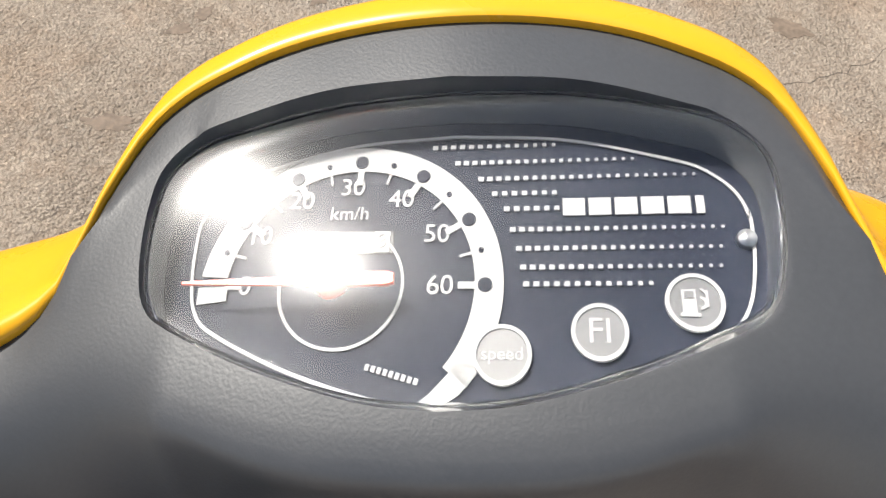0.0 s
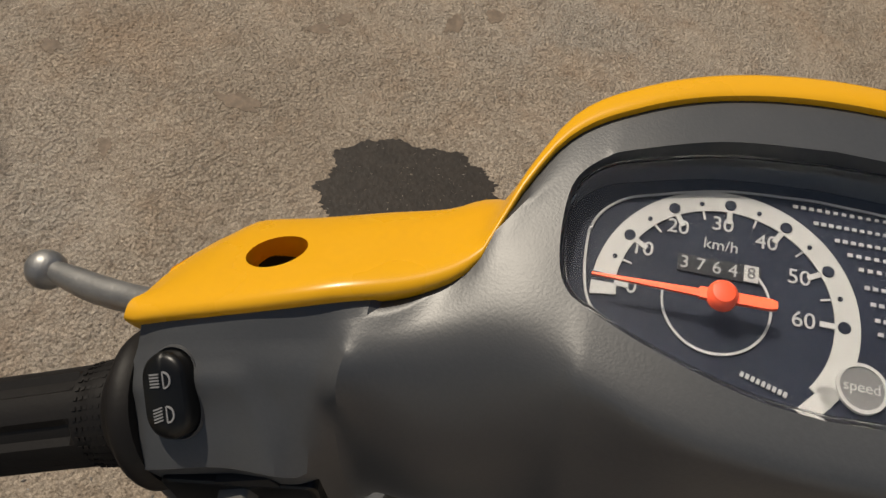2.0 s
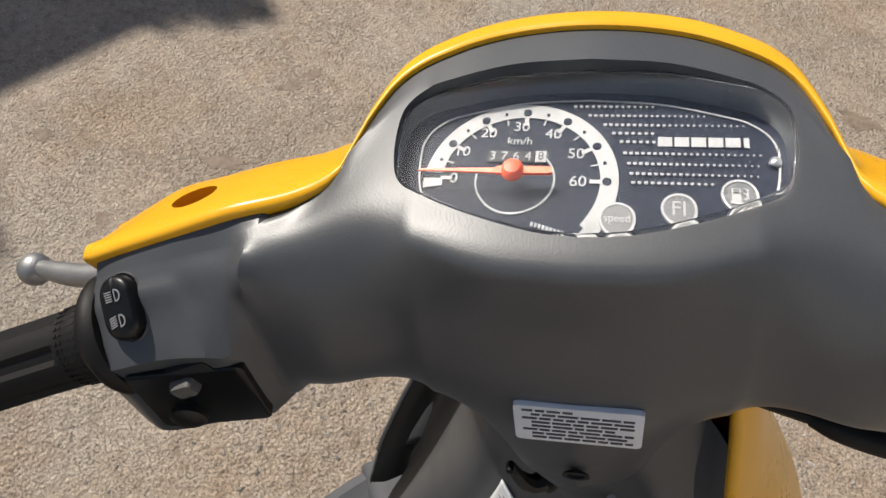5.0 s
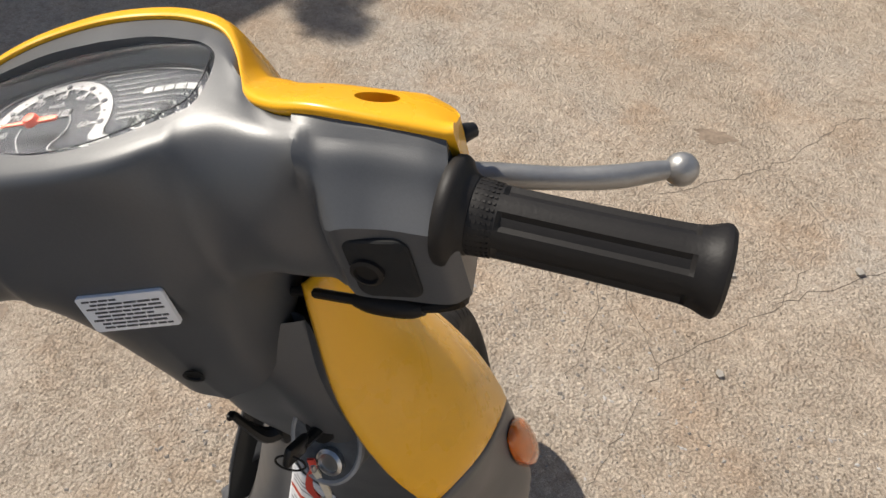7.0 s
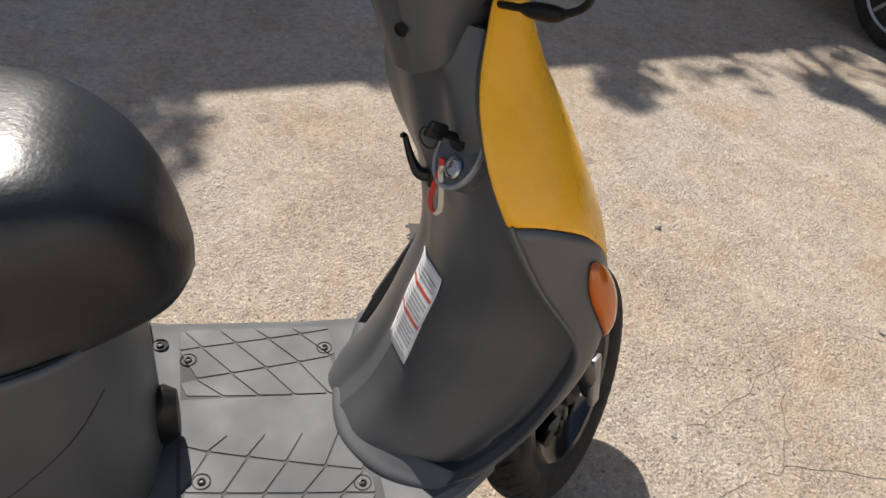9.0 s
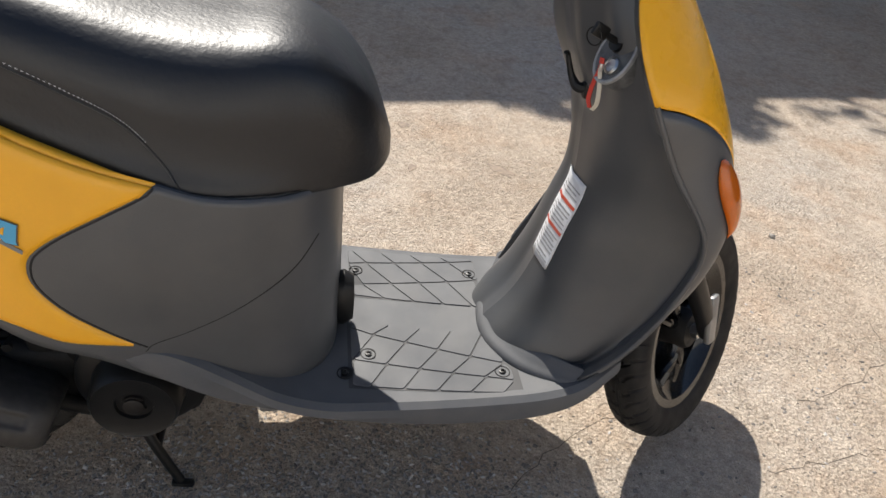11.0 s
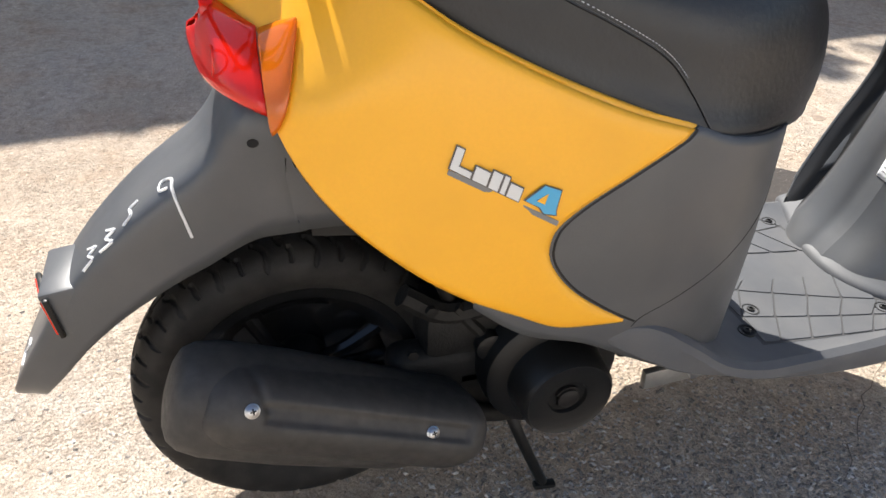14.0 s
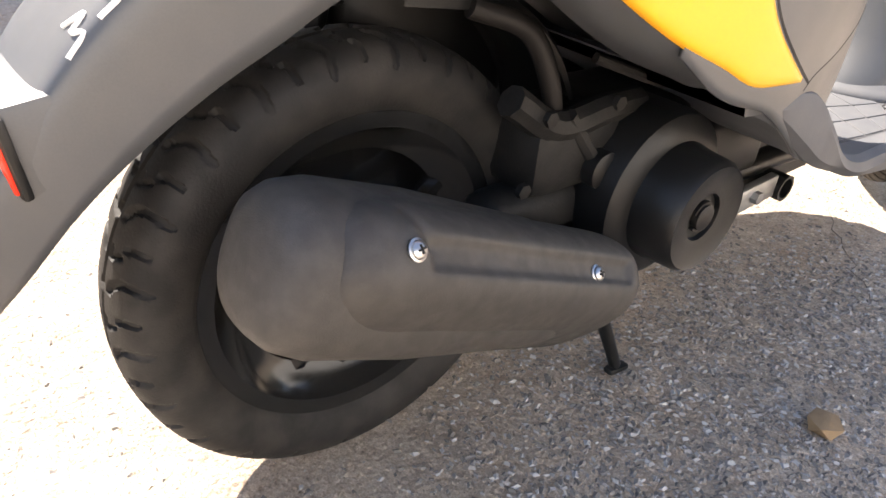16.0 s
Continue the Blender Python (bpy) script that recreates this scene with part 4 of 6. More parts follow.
# the broad raised lip round the column's foot
def foot_lip():
    """Stations from the left end round the front of the column to the right end."""
    foot = spline([(-0.178, 0.842), (-0.140, 0.826), (-0.099, 0.806), (-0.058, 0.785), (-0.017, 0.776), (0.022, 0.774), (0.058, 0.782), (0.101, 0.809), (0.133, 0.853), (0.158, 0.912)], 60)
    inside = spline([(-0.150, 0.905, 0.300), (-0.115, 0.876, 0.295), (-0.075, 0.848, 0.292), (-0.040, 0.820, 0.292), (-0.010, 0.809, 0.292), (0.02, 0.810, 0.292), (0.05, 0.824, 0.292), (0.09, 0.850, 0.290), (0.118, 0.880, 0.288), (0.146, 0.925, 0.284)], 60)
    rings = []
    for f, q in zip(foot, inside):
        def across(k, z):
            return (f[0] + (q[0] - f[0]) * k, f[1] + (q[1] - f[1]) * k, z + (q[2] - 0.292) * k)
        rings.append(spline([(f[0], f[1] - 0.002, 0.238), (f[0], f[1], 0.254), across(0.35, 0.263), across(0.72, 0.273), across(0.92, 0.2775), across(1.0, 0.273), (q[0] * 0.95, q[1] + 0.022, q[2] - 0.023)], 29))
    return grid_mesh(rings, closed=False)


solid(part("foot_lip", foot_lip(), GREY_FLOOR, leg_shield, "rounded raised lip", 60), 0.003, 0)

# ---- handlebar, in the steering's own upright frame (x right, y ahead, z up) ----
SEAM_LINE = [(-0.0282, 0.0490, 0.0978), (0.0000, 0.0510, 0.0992), (0.0282, 0.0490, 0.0978), (0.0510, 0.0412, 0.0957), (0.0700, 0.0288, 0.0913), (0.0812, 0.0062, 0.0848), (0.0860, -0.0118, 0.0802), (0.0990, -0.0242, 0.0787), (0.1242, -0.0342, 0.0787), (0.1495, -0.0402, 0.0731), (0.1800, -0.0459, 0.0651)]
# per station: hood foot, ridge, rear middle, lower rear, bottom rear, bottom
GREY_ROWS = [
    (0, (0.0300, 0.0968), (-0.0520, 0.0790), (-0.0560, 0.0450), (-0.0600, 0.0020), (-0.0480, -0.0650), (-0.0360, -0.1150)),
    (0.03, (0.0285, 0.0962), (-0.0500, 0.0793), (-0.0560, 0.0460), (-0.0590, 0.0040), (-0.0450, -0.0500), (-0.0280, -0.1050)),
    (0.055, (0.0225, 0.0935), (-0.0425, 0.0805), (-0.0550, 0.0460), (-0.0570, 0.0100), (-0.0400, -0.0200), (0.0000, -0.0700)),
    (0.071, (0.0140, 0.0905), (-0.0335, 0.0815), (-0.0550, 0.0460), (-0.0590, 0.0160), (-0.0450, -0.0060), (0.0000, -0.0300)),
    (0.083, (-0.0040, 0.0855), (-0.0300, 0.0800), (-0.0570, 0.0480), (-0.0620, 0.0180), (-0.0500, -0.0040), (0.0000, -0.0200)),
    (0.092, (-0.0165, 0.0800), (-0.0330, 0.0775), (-0.0600, 0.0490), (-0.0650, 0.0180), (-0.0530, -0.0060), (0.0000, -0.0180)),
    (0.102, (-0.0305, 0.0775), (-0.0380, 0.0755), (-0.0588, 0.0470), (-0.0634, 0.0160), (-0.0554, -0.0090), (0.0000, -0.0180)),
    (0.116, (-0.0375, 0.0765), (-0.0430, 0.0750), (-0.0583, 0.0470), (-0.0597, 0.0170), (-0.0512, -0.0100), (0.0000, -0.0200)),
    (0.1225, (-0.0390, 0.0755), (-0.0435, 0.0725), (-0.0595, 0.0575), (-0.0705, 0.0405), (-0.0655, -0.0030), (0.0000, -0.0220)),
    (0.147, (-0.0430, 0.0720), (-0.0475, 0.0685), (-0.0610, 0.0545), (-0.0735, 0.0420), (-0.0725, -0.0030), (0.0000, -0.0240)),
    (0.17, (-0.0470, 0.0660), (-0.0510, 0.0635), (-0.0660, 0.0510), (-0.0790, 0.0395), (-0.0770, -0.0040), (0.0000, -0.0240)),
    (0.179, (-0.0490, 0.0620), (-0.0520, 0.0595), (-0.0660, 0.0480), (-0.0770, 0.0370), (-0.0740, -0.0020), (0.0000, -0.0200)),
]


def seam_at(x):
    return curve_at([(r[0], r[1]) for r in SEAM_LINE], abs(x)), curve_at([(r[0], r[2]) for r in SEAM_LINE], abs(x))


def grey_ring(x, n=40):
    a = abs(x)
    cols = [tuple(curve_at([(r[0], r[k][c]) for r in GREY_ROWS], a) for c in (0, 1)) for k in range(1, 7)]
    s = seam_at(x)
    foot, ridge, mid, low, bot, under = cols
    if x < -0.116:
        drop = min(1.0, (a - 0.116) / 0.0065) * (0.004 + 0.07 * max(0.0, a - 0.14))
        bot, under = (bot[0], bot[1] - drop), (under[0], under[1] - drop)
    path = [s, foot]
    k = int(n * 0.3)
    top = [(foot[0] + (ridge[0] - foot[0]) * i / k, foot[1] + (ridge[1] - foot[1]) * i / k) for i in range(1, k)]
    soft = min(1.0, max(0.0, (a - 0.05) / 0.035))
    near = (ridge[0] - 0.0035 - 0.0095 * soft, ridge[1] - 0.008 + 0.0035 * soft)
    block = min(1.0, max(0.0, (a - 0.116) / 0.008))
    near = tuple(p * (1 - block) + (q * 0.55 + w * 0.45 + e) * block for p, q, w, e in zip(near, ridge, mid, (-0.001, 0.0012)))
    soft_rear = spline([ridge, near, mid, low, bot, under], n - k - 2)
    m = n - k - 2
    u0, u1 = m // 2, (m - m // 2) * 2 // 3
    hard = spline([ridge, near, mid, low], u0)
    hard += [(low[0] + (bot[0] - low[0]) * i / u1, low[1] + (bot[1] - low[1]) * i / u1) for i in range(1, u1 + 1)]
    rest = m - len(hard)
    hard += [(bot[0] + (under[0] - bot[0]) * i / rest, bot[1] + (under[1] - bot[1]) * i / rest) for i in range(1, rest + 1)]
    rear = [tuple(p * (1 - block) + q * block for p, q in zip(v, w)) for v, w in zip(soft_rear, hard)]
    if x < -0.118:
        # raised pad round the dip switch
        start = 0.013 + 0.035 * max(0.0, (0.148 - a) / 0.026) ** 2
        lift = [0.0020 * max(0.0, min(1.0, (s[0] - p[0] - start) / 0.004)) * max(0.0, min(1.0, (p[1] - 0.035) / 0.01)) for p in rear]
        rear = [(p[0] - 0.6 * q, p[1] + 0.8 * q) for p, q in zip(rear, lift)]
    front = (max(under[0], s[0]) + 0.012, under[1] + 0.004)
    return [(x, y, z) for y, z in path + top + rear + [front, (s[0] + 0.010, s[1] - 0.008)]]


def stations(n):
    out = []
    for i in range(n + 1):
        f = i / n * 2 - 1
        out.append(0.179 * f)
    return out


TILT = radians(6.7)
DIAL_LOCAL = Matrix.Translation((-0.0052, 0.0073, 0.0772)) @ Matrix.Rotation(TILT, 4, "X") @ Matrix.Rotation(radians(-0.5), 4, "Z") @ Matrix.Translation((0.0029, 0, 0)) @ Matrix.Diagonal((0.935, 1, 1, 1))
DIAL_M = STEER @ DIAL_LOCAL
WINDOW = [(0.0, 0.0275), (0.03, 0.0255), (0.055, 0.0195), (0.066, 0.0155), (0.0735, 0.008), (0.0755, -0.002), (0.0745, -0.016), (0.071, -0.026), (0.063, -0.0315), (0.042, -0.0395), (0.018, -0.0455), (0.0, -0.047)]
WINDOW = spline(WINDOW, 60)
WINDOW = [(x + 0.0035 * (1 - x / 0.0755), y) for x, y in WINDOW + [(-x, y) for x, y in WINDOW[-2:0:-1]]]

shell = grid_mesh([grey_ring(x) for x in stations(140)])
for _ in range(5):
    bmesh.ops.smooth_vert(shell, verts=[v for v in shell.verts if abs(v.co.x) < 0.112 and v.co.y < -0.02 and v.co.z > 0.0], factor=0.5, use_axis_x=True, use_axis_y=True, use_axis_z=True)
for _ in range(34):
    # soften the shoulders beside the instrument
    bmesh.ops.smooth_vert(shell, verts=[v for v in shell.verts if 0.058 < abs(v.co.x) < 0.114 and v.co.y < curve_at([(r[0], r[1]) for r in SEAM_LINE], abs(v.co.x)) - 0.012], factor=0.5, use_axis_x=True, use_axis_y=True, use_axis_z=True)
pocket = moved(grid_mesh([[(x, y, -0.004) for x, y in WINDOW], [(x * 1.02, y * 1.02, 0.03) for x, y in WINDOW]]), DIAL_LOCAL)
bar_cover = part("handlebar_cover", moved(cut(shell, pocket), STEER), GREY, scooter, "dark grey moulded handlebar cover", 32)


ARM_EDGE = [(0.0, 0.03), (0.085, 0.032), (0.10, 0.0180), (0.112, 0.0130), (0.1245, 0.0095), (0.135, 0.0080), (0.148, 0.0068), (0.160, 0.0062), (0.167, 0.0050), (0.1735, -0.0008), (0.177, -0.0058), (0.1812, -0.0150), (0.1835, -0.0260)]


def yellow_ring(x, n=26):
    """Section of the yellow cowl: a steep hood in the middle, flat arms at the sides."""
    y, z = seam_at(x)
    a = abs(x)
    h = max(0.0, min(1.0, (0.098 - a) / 0.03))
    h = h * h * (3 - 2 * h)
    edge = max(curve_at(ARM_EDGE, a), y + 0.002)
    r = edge - y
    arm = [(y - 0.0015, z - 0.002), (y - 0.002, z + 0.002), (y + min(0.003, 0.2 * r), z + 0.0036), (y + 0.4 * r, z - 0.0010 * min(1, r / 0.045)), (y + 0.85 * r, z - 0.0095 * min(1, r / 0.045)), (y + r, z - 0.018 * min(1, r / 0.045)), (y + r - 0.001, z - 0.045)]
    hood = [(y - 0.0015, z - 0.002), (y - 0.002, z + 0.002), (y + 0.0035, z + 0.0028), (y + 0.0088, z + 0.0008), (y + 0.019, z - 0.011), (y + 0.042, z - 0.050), (y + 0.06, z - 0.10)]
    pts = [(p[0] * (1 - h) + q[0] * h, p[1] * (1 - h) + q[1] * h) for p, q in zip(arm, hood)]
    out = spline(pts, n)
    low = pts[-1][1]
    out += [(y + 0.5 * (pts[-1][0] - y), low), (y + 0.10 * r, z - 0.03), (y + 0.08 * r, z - 0.012)]
    return [(x, p, q) for p, q in out]


cowl = grid_mesh([yellow_ring(x * 1.022) for x in stations(110)])
for sign in (1, -1):
    # open mirror holes through the yellow arms
    cowl = cut(cowl, grid_mesh([[(sign * 0.1475 + 0.0097 * math.cos(a), -0.0178 + 0.0086 * math.sin(a), z) for a in [2 * math.pi * i / 28 for i in range(28)]] for z in (0.052, 0.1)]))
front_shell = part("headlamp_cowl", moved(cowl, STEER), YELLOW, scooter, "glossy yellow handlebar cowl with open mirror holes", 40)
# black plugs stand in for the shade inside the open holes
for sign in (1, -1):
    part("hole_shade", moved(lathe([(0.0, 0.0), (0.0085, 0.0), (0.0105, 0.002), (0.0105, 0.006), (0.0092, 0.006), (0.008, 0.002), (0.0, 0.001)], 24, "z"), STEER @ Matrix.Translation((sign * 0.1475, -0.0178, 0.0535))), SEAM, front_shell, "black plug painting the shade inside the mirror hole")


# ---- instrument: dial, print, needle, lens ----
def flat_text(body, size, m, z=0.0, align="CENTER"):
    """Letters as a thin mesh."""
    c = bpy.data.curves.new("txt", "FONT")
    c.body, c.size, c.extrude, c.align_x, c.align_y = body, size, 0.0001, align, "CENTER"
    ob = new("txt", c)
    me = bpy.data.meshes.new_from_object(ob.evaluated_get(bpy.context.evaluated_depsgraph_get()))
    bm = bmesh.new()
    bm.from_mesh(me)
    bpy.data.objects.remove(ob)
    bpy.data.meshes.remove(me)
    bpy.data.curves.remove(c)
    return moved(bm, m @ Matrix.Translation((0, 0, z)))


def disc_ring(cx, cy, r0, r1, a0=0, a1=360, n=64, z0=0.0, z1=0.0003):
    full = a1 - a0 >= 360
    rings = []
    for i in range(n + (0 if full else 1)):
        a = radians(a0 + (a1 - a0) * i / n)
        c, s = math.cos(a), math.sin(a)
        rings.append([(cx + r0 * c, cy + r0 * s, z0), (cx + r1 * c, cy + r1 * s, z0), (cx + r1 * c, cy + r1 * s, z1), (cx + r0 * c, cy + r0 * s, z1)])
    if full:
        rings.append(rings[0])
        bm = grid_mesh(rings, True, False)
        bmesh.ops.remove_doubles(bm, verts=bm.verts, dist=1e-7)
        return bm
    return grid_mesh(rings)


def bar(cx, cy, w, h, rot=0.0, z=0.0, t=0.0003):
    return moved(box(w, h, t, (0, 0, t / 2)), Matrix.Translation((cx, cy, z)) @ Matrix.Rotation(radians(rot), 4, "Z"))


dial = part("instrument", moved(prism([(x * 0.998, y * 0.998) for x, y in WINDOW], -0.0038, 0.0), DIAL_M), DIAL, scooter, "dark blue speedometer face")
CX, CY, CR = -0.0225, -0.0170, 0.0345
RX, RR = -0.0208, 0.0326
P = DIAL_M @ Matrix.Translation((0, 0, 0.0004))
part("dial_ring", moved(joined(disc_ring(RX, CY, RR - 0.0024, CR + 0.0024, -38, 176, 80), disc_ring(RX, CY, RR - 0.0030, CR + 0.0024, 180.5, 187, 6)), P), WHITE_INK, dial, "white printed speed ring")
tail = [(RX + (RR + 0.0024) * math.cos(radians(-36)), CY + (RR + 0.0024) * math.sin(radians(-36))), (0.0005, -0.0445), (-0.0045, -0.0445), (RX + (RR - 0.0024) * math.cos(radians(-36)), CY + (RR - 0.0024) * math.sin(radians(-36)))]
part("dial_ring", moved(prism([(0.0095, -0.0345), (0.0105, -0.037), (0.0068, -0.041), (0.0005, -0.0447), (-0.0050, -0.0447), (0.0003, -0.041), (0.0042, -0.037), (0.0058, -0.0345)], 0, 0.0003), P), WHITE_INK, dial)
for k in range(7):
    a = 180 - 30 * k
    c, s = math.cos(radians(a)), math.sin(radians(a))
    if 0 < k:
        part("dial_dot", moved(disc_ring(RX + RR * c, CY + RR * s, 0.0, 0.0017, 0, 360, 20, 0.0003, 0.0006), P), DIAL, dial)
    part("dial_tick", moved(bar(RX + (RR - 0.0042) * c, CY + (RR - 0.0042) * s, 0.0042, 0.0016, a), P), WHITE_INK, dial)
    if k < 6:
        h = a - 15
        c2, s2 = math.cos(radians(h)), math.sin(radians(h))
        part("dial_tick", moved(bar(RX + (RR - 0.0036) * c2, CY + (RR - 0.0036) * s2, 0.0034, 0.0006, h), P), WHITE_INK, dial)
        part("dial_dot", moved(disc_ring(RX + RR * c2, CY + RR * s2, 0.0, 0.0007, 0, 360, 12, 0.0003, 0.0006), P), DIAL, dial)
    r = 0.0262 if k not in (0, 6) else 0.0242
    part("dial_number", flat_text(str(10 * k), 0.0066, P @ Matrix.Translation((CX + r * c * 0.98, CY + r * s * 0.98, 0))), WHITE_INK, dial)
part("dial_text", flat_text("km/h", 0.0050, P @ Matrix.Translation((CX + 0.0, CY + 0.0185, 0))), WHITE_INK, dial)
odo = part("odometer", moved(bar(CX, CY + 0.0108, 0.0235, 0.0056), P), mat("counter window", (0.008, 0.008, 0.009), 0.3), dial, "black mileage counter window")
for i, d in enumerate("3764"):
    part("counter_digit", flat_text(d, 0.0056, P @ Matrix.Translation((CX - 0.0098 + 0.0046 * i, CY + 0.0108, 0.0003))), WHITE_INK, odo)
part("counter_digit", moved(bar(CX + 0.0090, CY + 0.0108, 0.0040, 0.0052), P @ Matrix.Translation((0, 0, 0.0003))), WHITE_INK, odo, "pale last counter wheel")
part("counter_digit", flat_text("8", 0.0050, P @ Matrix.Translation((CX + 0.0090, CY + 0.0108, 0.0007))), INK, odo)
part("dial_circle", moved(disc_ring(CX, CY, 0.0146, 0.0153, -192, 55, 64), P), WHITE_INK, dial)
BORDER = [(x * 0.955 + 0.0045 * max(0.0, -x / 0.07), y * 0.945 + (-0.0035 if y > 0 else 0.0008)) for x, y in WINDOW]
edge = []
for i, (x, y) in enumerate(BORDER):
    a, b = Vector(BORDER[i - 1]), Vector(BORDER[(i + 1) % len(BORDER)])
    d = (b - a).normalized()
    nx, ny = d.y * 0.00036, -d.x * 0.00036
    edge.append([(x - nx, y - ny, 0), (x + nx, y + ny, 0), (x + nx, y + ny, 0.0003), (x - nx, y - ny, 0.0003)])
part("dial_border", moved(grid_mesh(edge + [edge[0]], True, False), P), WHITE_INK, dial, "white printed border line")
# rows of printed dots, growing smaller to the right
for x0, x1, y in ((-0.002, 0.028, 0.0194), (0.004, 0.047, 0.0148), (0.010, 0.061, 0.0102), (0.0135, 0.028, 0.0061), (0.0165, 0.0285, 0.002), (0.018, 0.066, -0.0034), (0.0195, 0.065, -0.0082), (0.0205, 0.0645, -0.0128), (0.0212, 0.049, -0.0168)):
    n = int((x1 - x0) / 0.00215)
    part("dot_row", moved(joined(*[bar(x0 + (x1 - x0) * i / n, y, 0.00135 - 0.0007 * i / max(n, 20), 0.00115 - 0.0005 * i / max(n, 20)) for i in range(n + 1)]), P), WHITE_INK, dial)
# the maker's mark as six plain slanted blocks
for i in range(6):
    w = 0.0052 if i < 5 else 0.0019
    x = 0.0325 + 0.0061 * i - (0.0014 if i == 5 else 0)
    part("maker_mark", moved(prism([(x - w / 2, -0.0022), (x + w / 2, -0.0022), (x + w / 2, 0.0022), (x - w / 2, 0.0022)], 0, 0.0003), P @ Matrix.Translation((0, 0.0022, 0))), WHITE_INK, dial, "plain white block of the maker's mark")
for name, x, y, r in (("speed_lamp", 0.016, -0.0328, 0.0062), ("injection_lamp", 0.0372, -0.0278, 0.0059), ("fuel_lamp", 0.0578, -0.0212, 0.0060)):
    lamp = part(name, moved(disc_ring(x, y, 0.0, r, 0, 360, 36, 0, 0.0005), P), DIAL_GREY, dial, "round grey warning lamp")
    part("lamp_ring", moved(disc_ring(x, y, r - 0.0006, r + 0.0003, 0, 360, 40, 0.0, 0.0009), P), WHITE_INK, lamp)
    if name == "speed_lamp":
        part("lamp_text", flat_text("speed", 0.0040, P @ Matrix.Translation((x, y, 0.0006))), WHITE_INK, lamp)
    elif name == "injection_lamp":
        part("lamp_text", flat_text("FI", 0.0078, P @ Matrix.Translation((x, y, 0.0006))), WHITE_INK, lamp)
    else:
        part("fuel_symbol", moved(joined(bar(x - 0.0012, y, 0.0030, 0.0052), bar(x - 0.0012, y - 0.0029, 0.0042, 0.0008), disc_ring(x + 0.0012, y - 0.0004, 0.0008, 0.0014, -90, 90, 12), bar(x + 0.0026, y + 0.0006, 0.0006, 0.0036), bar(x + 0.0019, y + 0.0023, 0.0014, 0.0005, -40)), P @ Matrix.Translation((0, 0, 0.0006))), WHITE_INK, lamp)
        part("fuel_symbol", moved(bar(x - 0.0012, y + 0.0013, 0.0020, 0.0015), P @ Matrix.Translation((0, 0, 0.001))), DIAL_GREY, lamp)
part("print_bar", moved(joined(*[bar(-0.0140 + 0.0014 * i, -0.0357 - 0.00036 * i, 0.0009, 0.0013, -16) for i in range(9)]), P), WHITE_INK, dial)
needle = part("needle", moved(joined(prism([(-0.0355, -0.0003), (-0.0355, 0.0003), (-0.006, 0.0011), (-0.006, -0.0011)], 0.0, 0.0008), prism([(-0.006, -0.0016), (-0.006, 0.0016), (0.013, 0.0015), (0.0145, 0.001), (0.0145, -0.001), (0.013, -0.0015)], 0.0, 0.0012), moved(lathe([(0.0, 0.0), (0.0042, 0.0), (0.0040, 0.0022), (0.0030, 0.0034), (0.0, 0.0038)], 28, "z"), Matrix.Identity(4))), DIAL_M @ Matrix.Translation((CX, CY - 0.0020, 0.0072)) @ Matrix.Rotation(radians(1.0), 4, "Z")), NEEDLE, dial, "orange-red speedometer needle at zero")
part("reset_screw", moved(lathe([(0, 0), (0.0022, 0), (0.0021, 0.0013), (0.0012, 0.002), (0, 0.0022)], 16, "z"), DIAL_M @ Matrix.Translation((0.0705, -0.0068, 0.0003))), STEEL, dial, "small steel screw")


def lens_mesh():
    rows = []
    for k in range(13):
        f = 1 - k / 12
        ring = [(x * f * 0.995, (y + 0.008) * f * 0.995 - 0.008) for x, y in WINDOW]
        rows.append([(x, y, 0.0125 + 0.0223 * x - 0.03 * x * x - 0.9 * (y - 0.001) ** 2) for x, y in ring])
    bm = grid_mesh([[(x * 1.004, y * 1.004, 0.0005) for x, y in WINDOW]] + rows[:-1], True, False)
    return bm


lens_bm = lens_mesh()
last = [v for v in lens_bm.verts][-len(WINDOW):]
tip = lens_bm.verts.new((0, -0.008, 0.0125 - 0.9 * 0.009 ** 2))
for a, b in zip(last, last[1:] + last[:1]):
    lens_bm.faces.new((a, b, tip))
bmesh.ops.recalc_face_normals(lens_bm, faces=lens_bm.faces)
lens = solid(part("instrument_lens", moved(lens_bm, DIAL_M), CLEAR, dial, "clear plastic instrument lens", 45), 0.0012, -1)
lens.visible_shadow = False


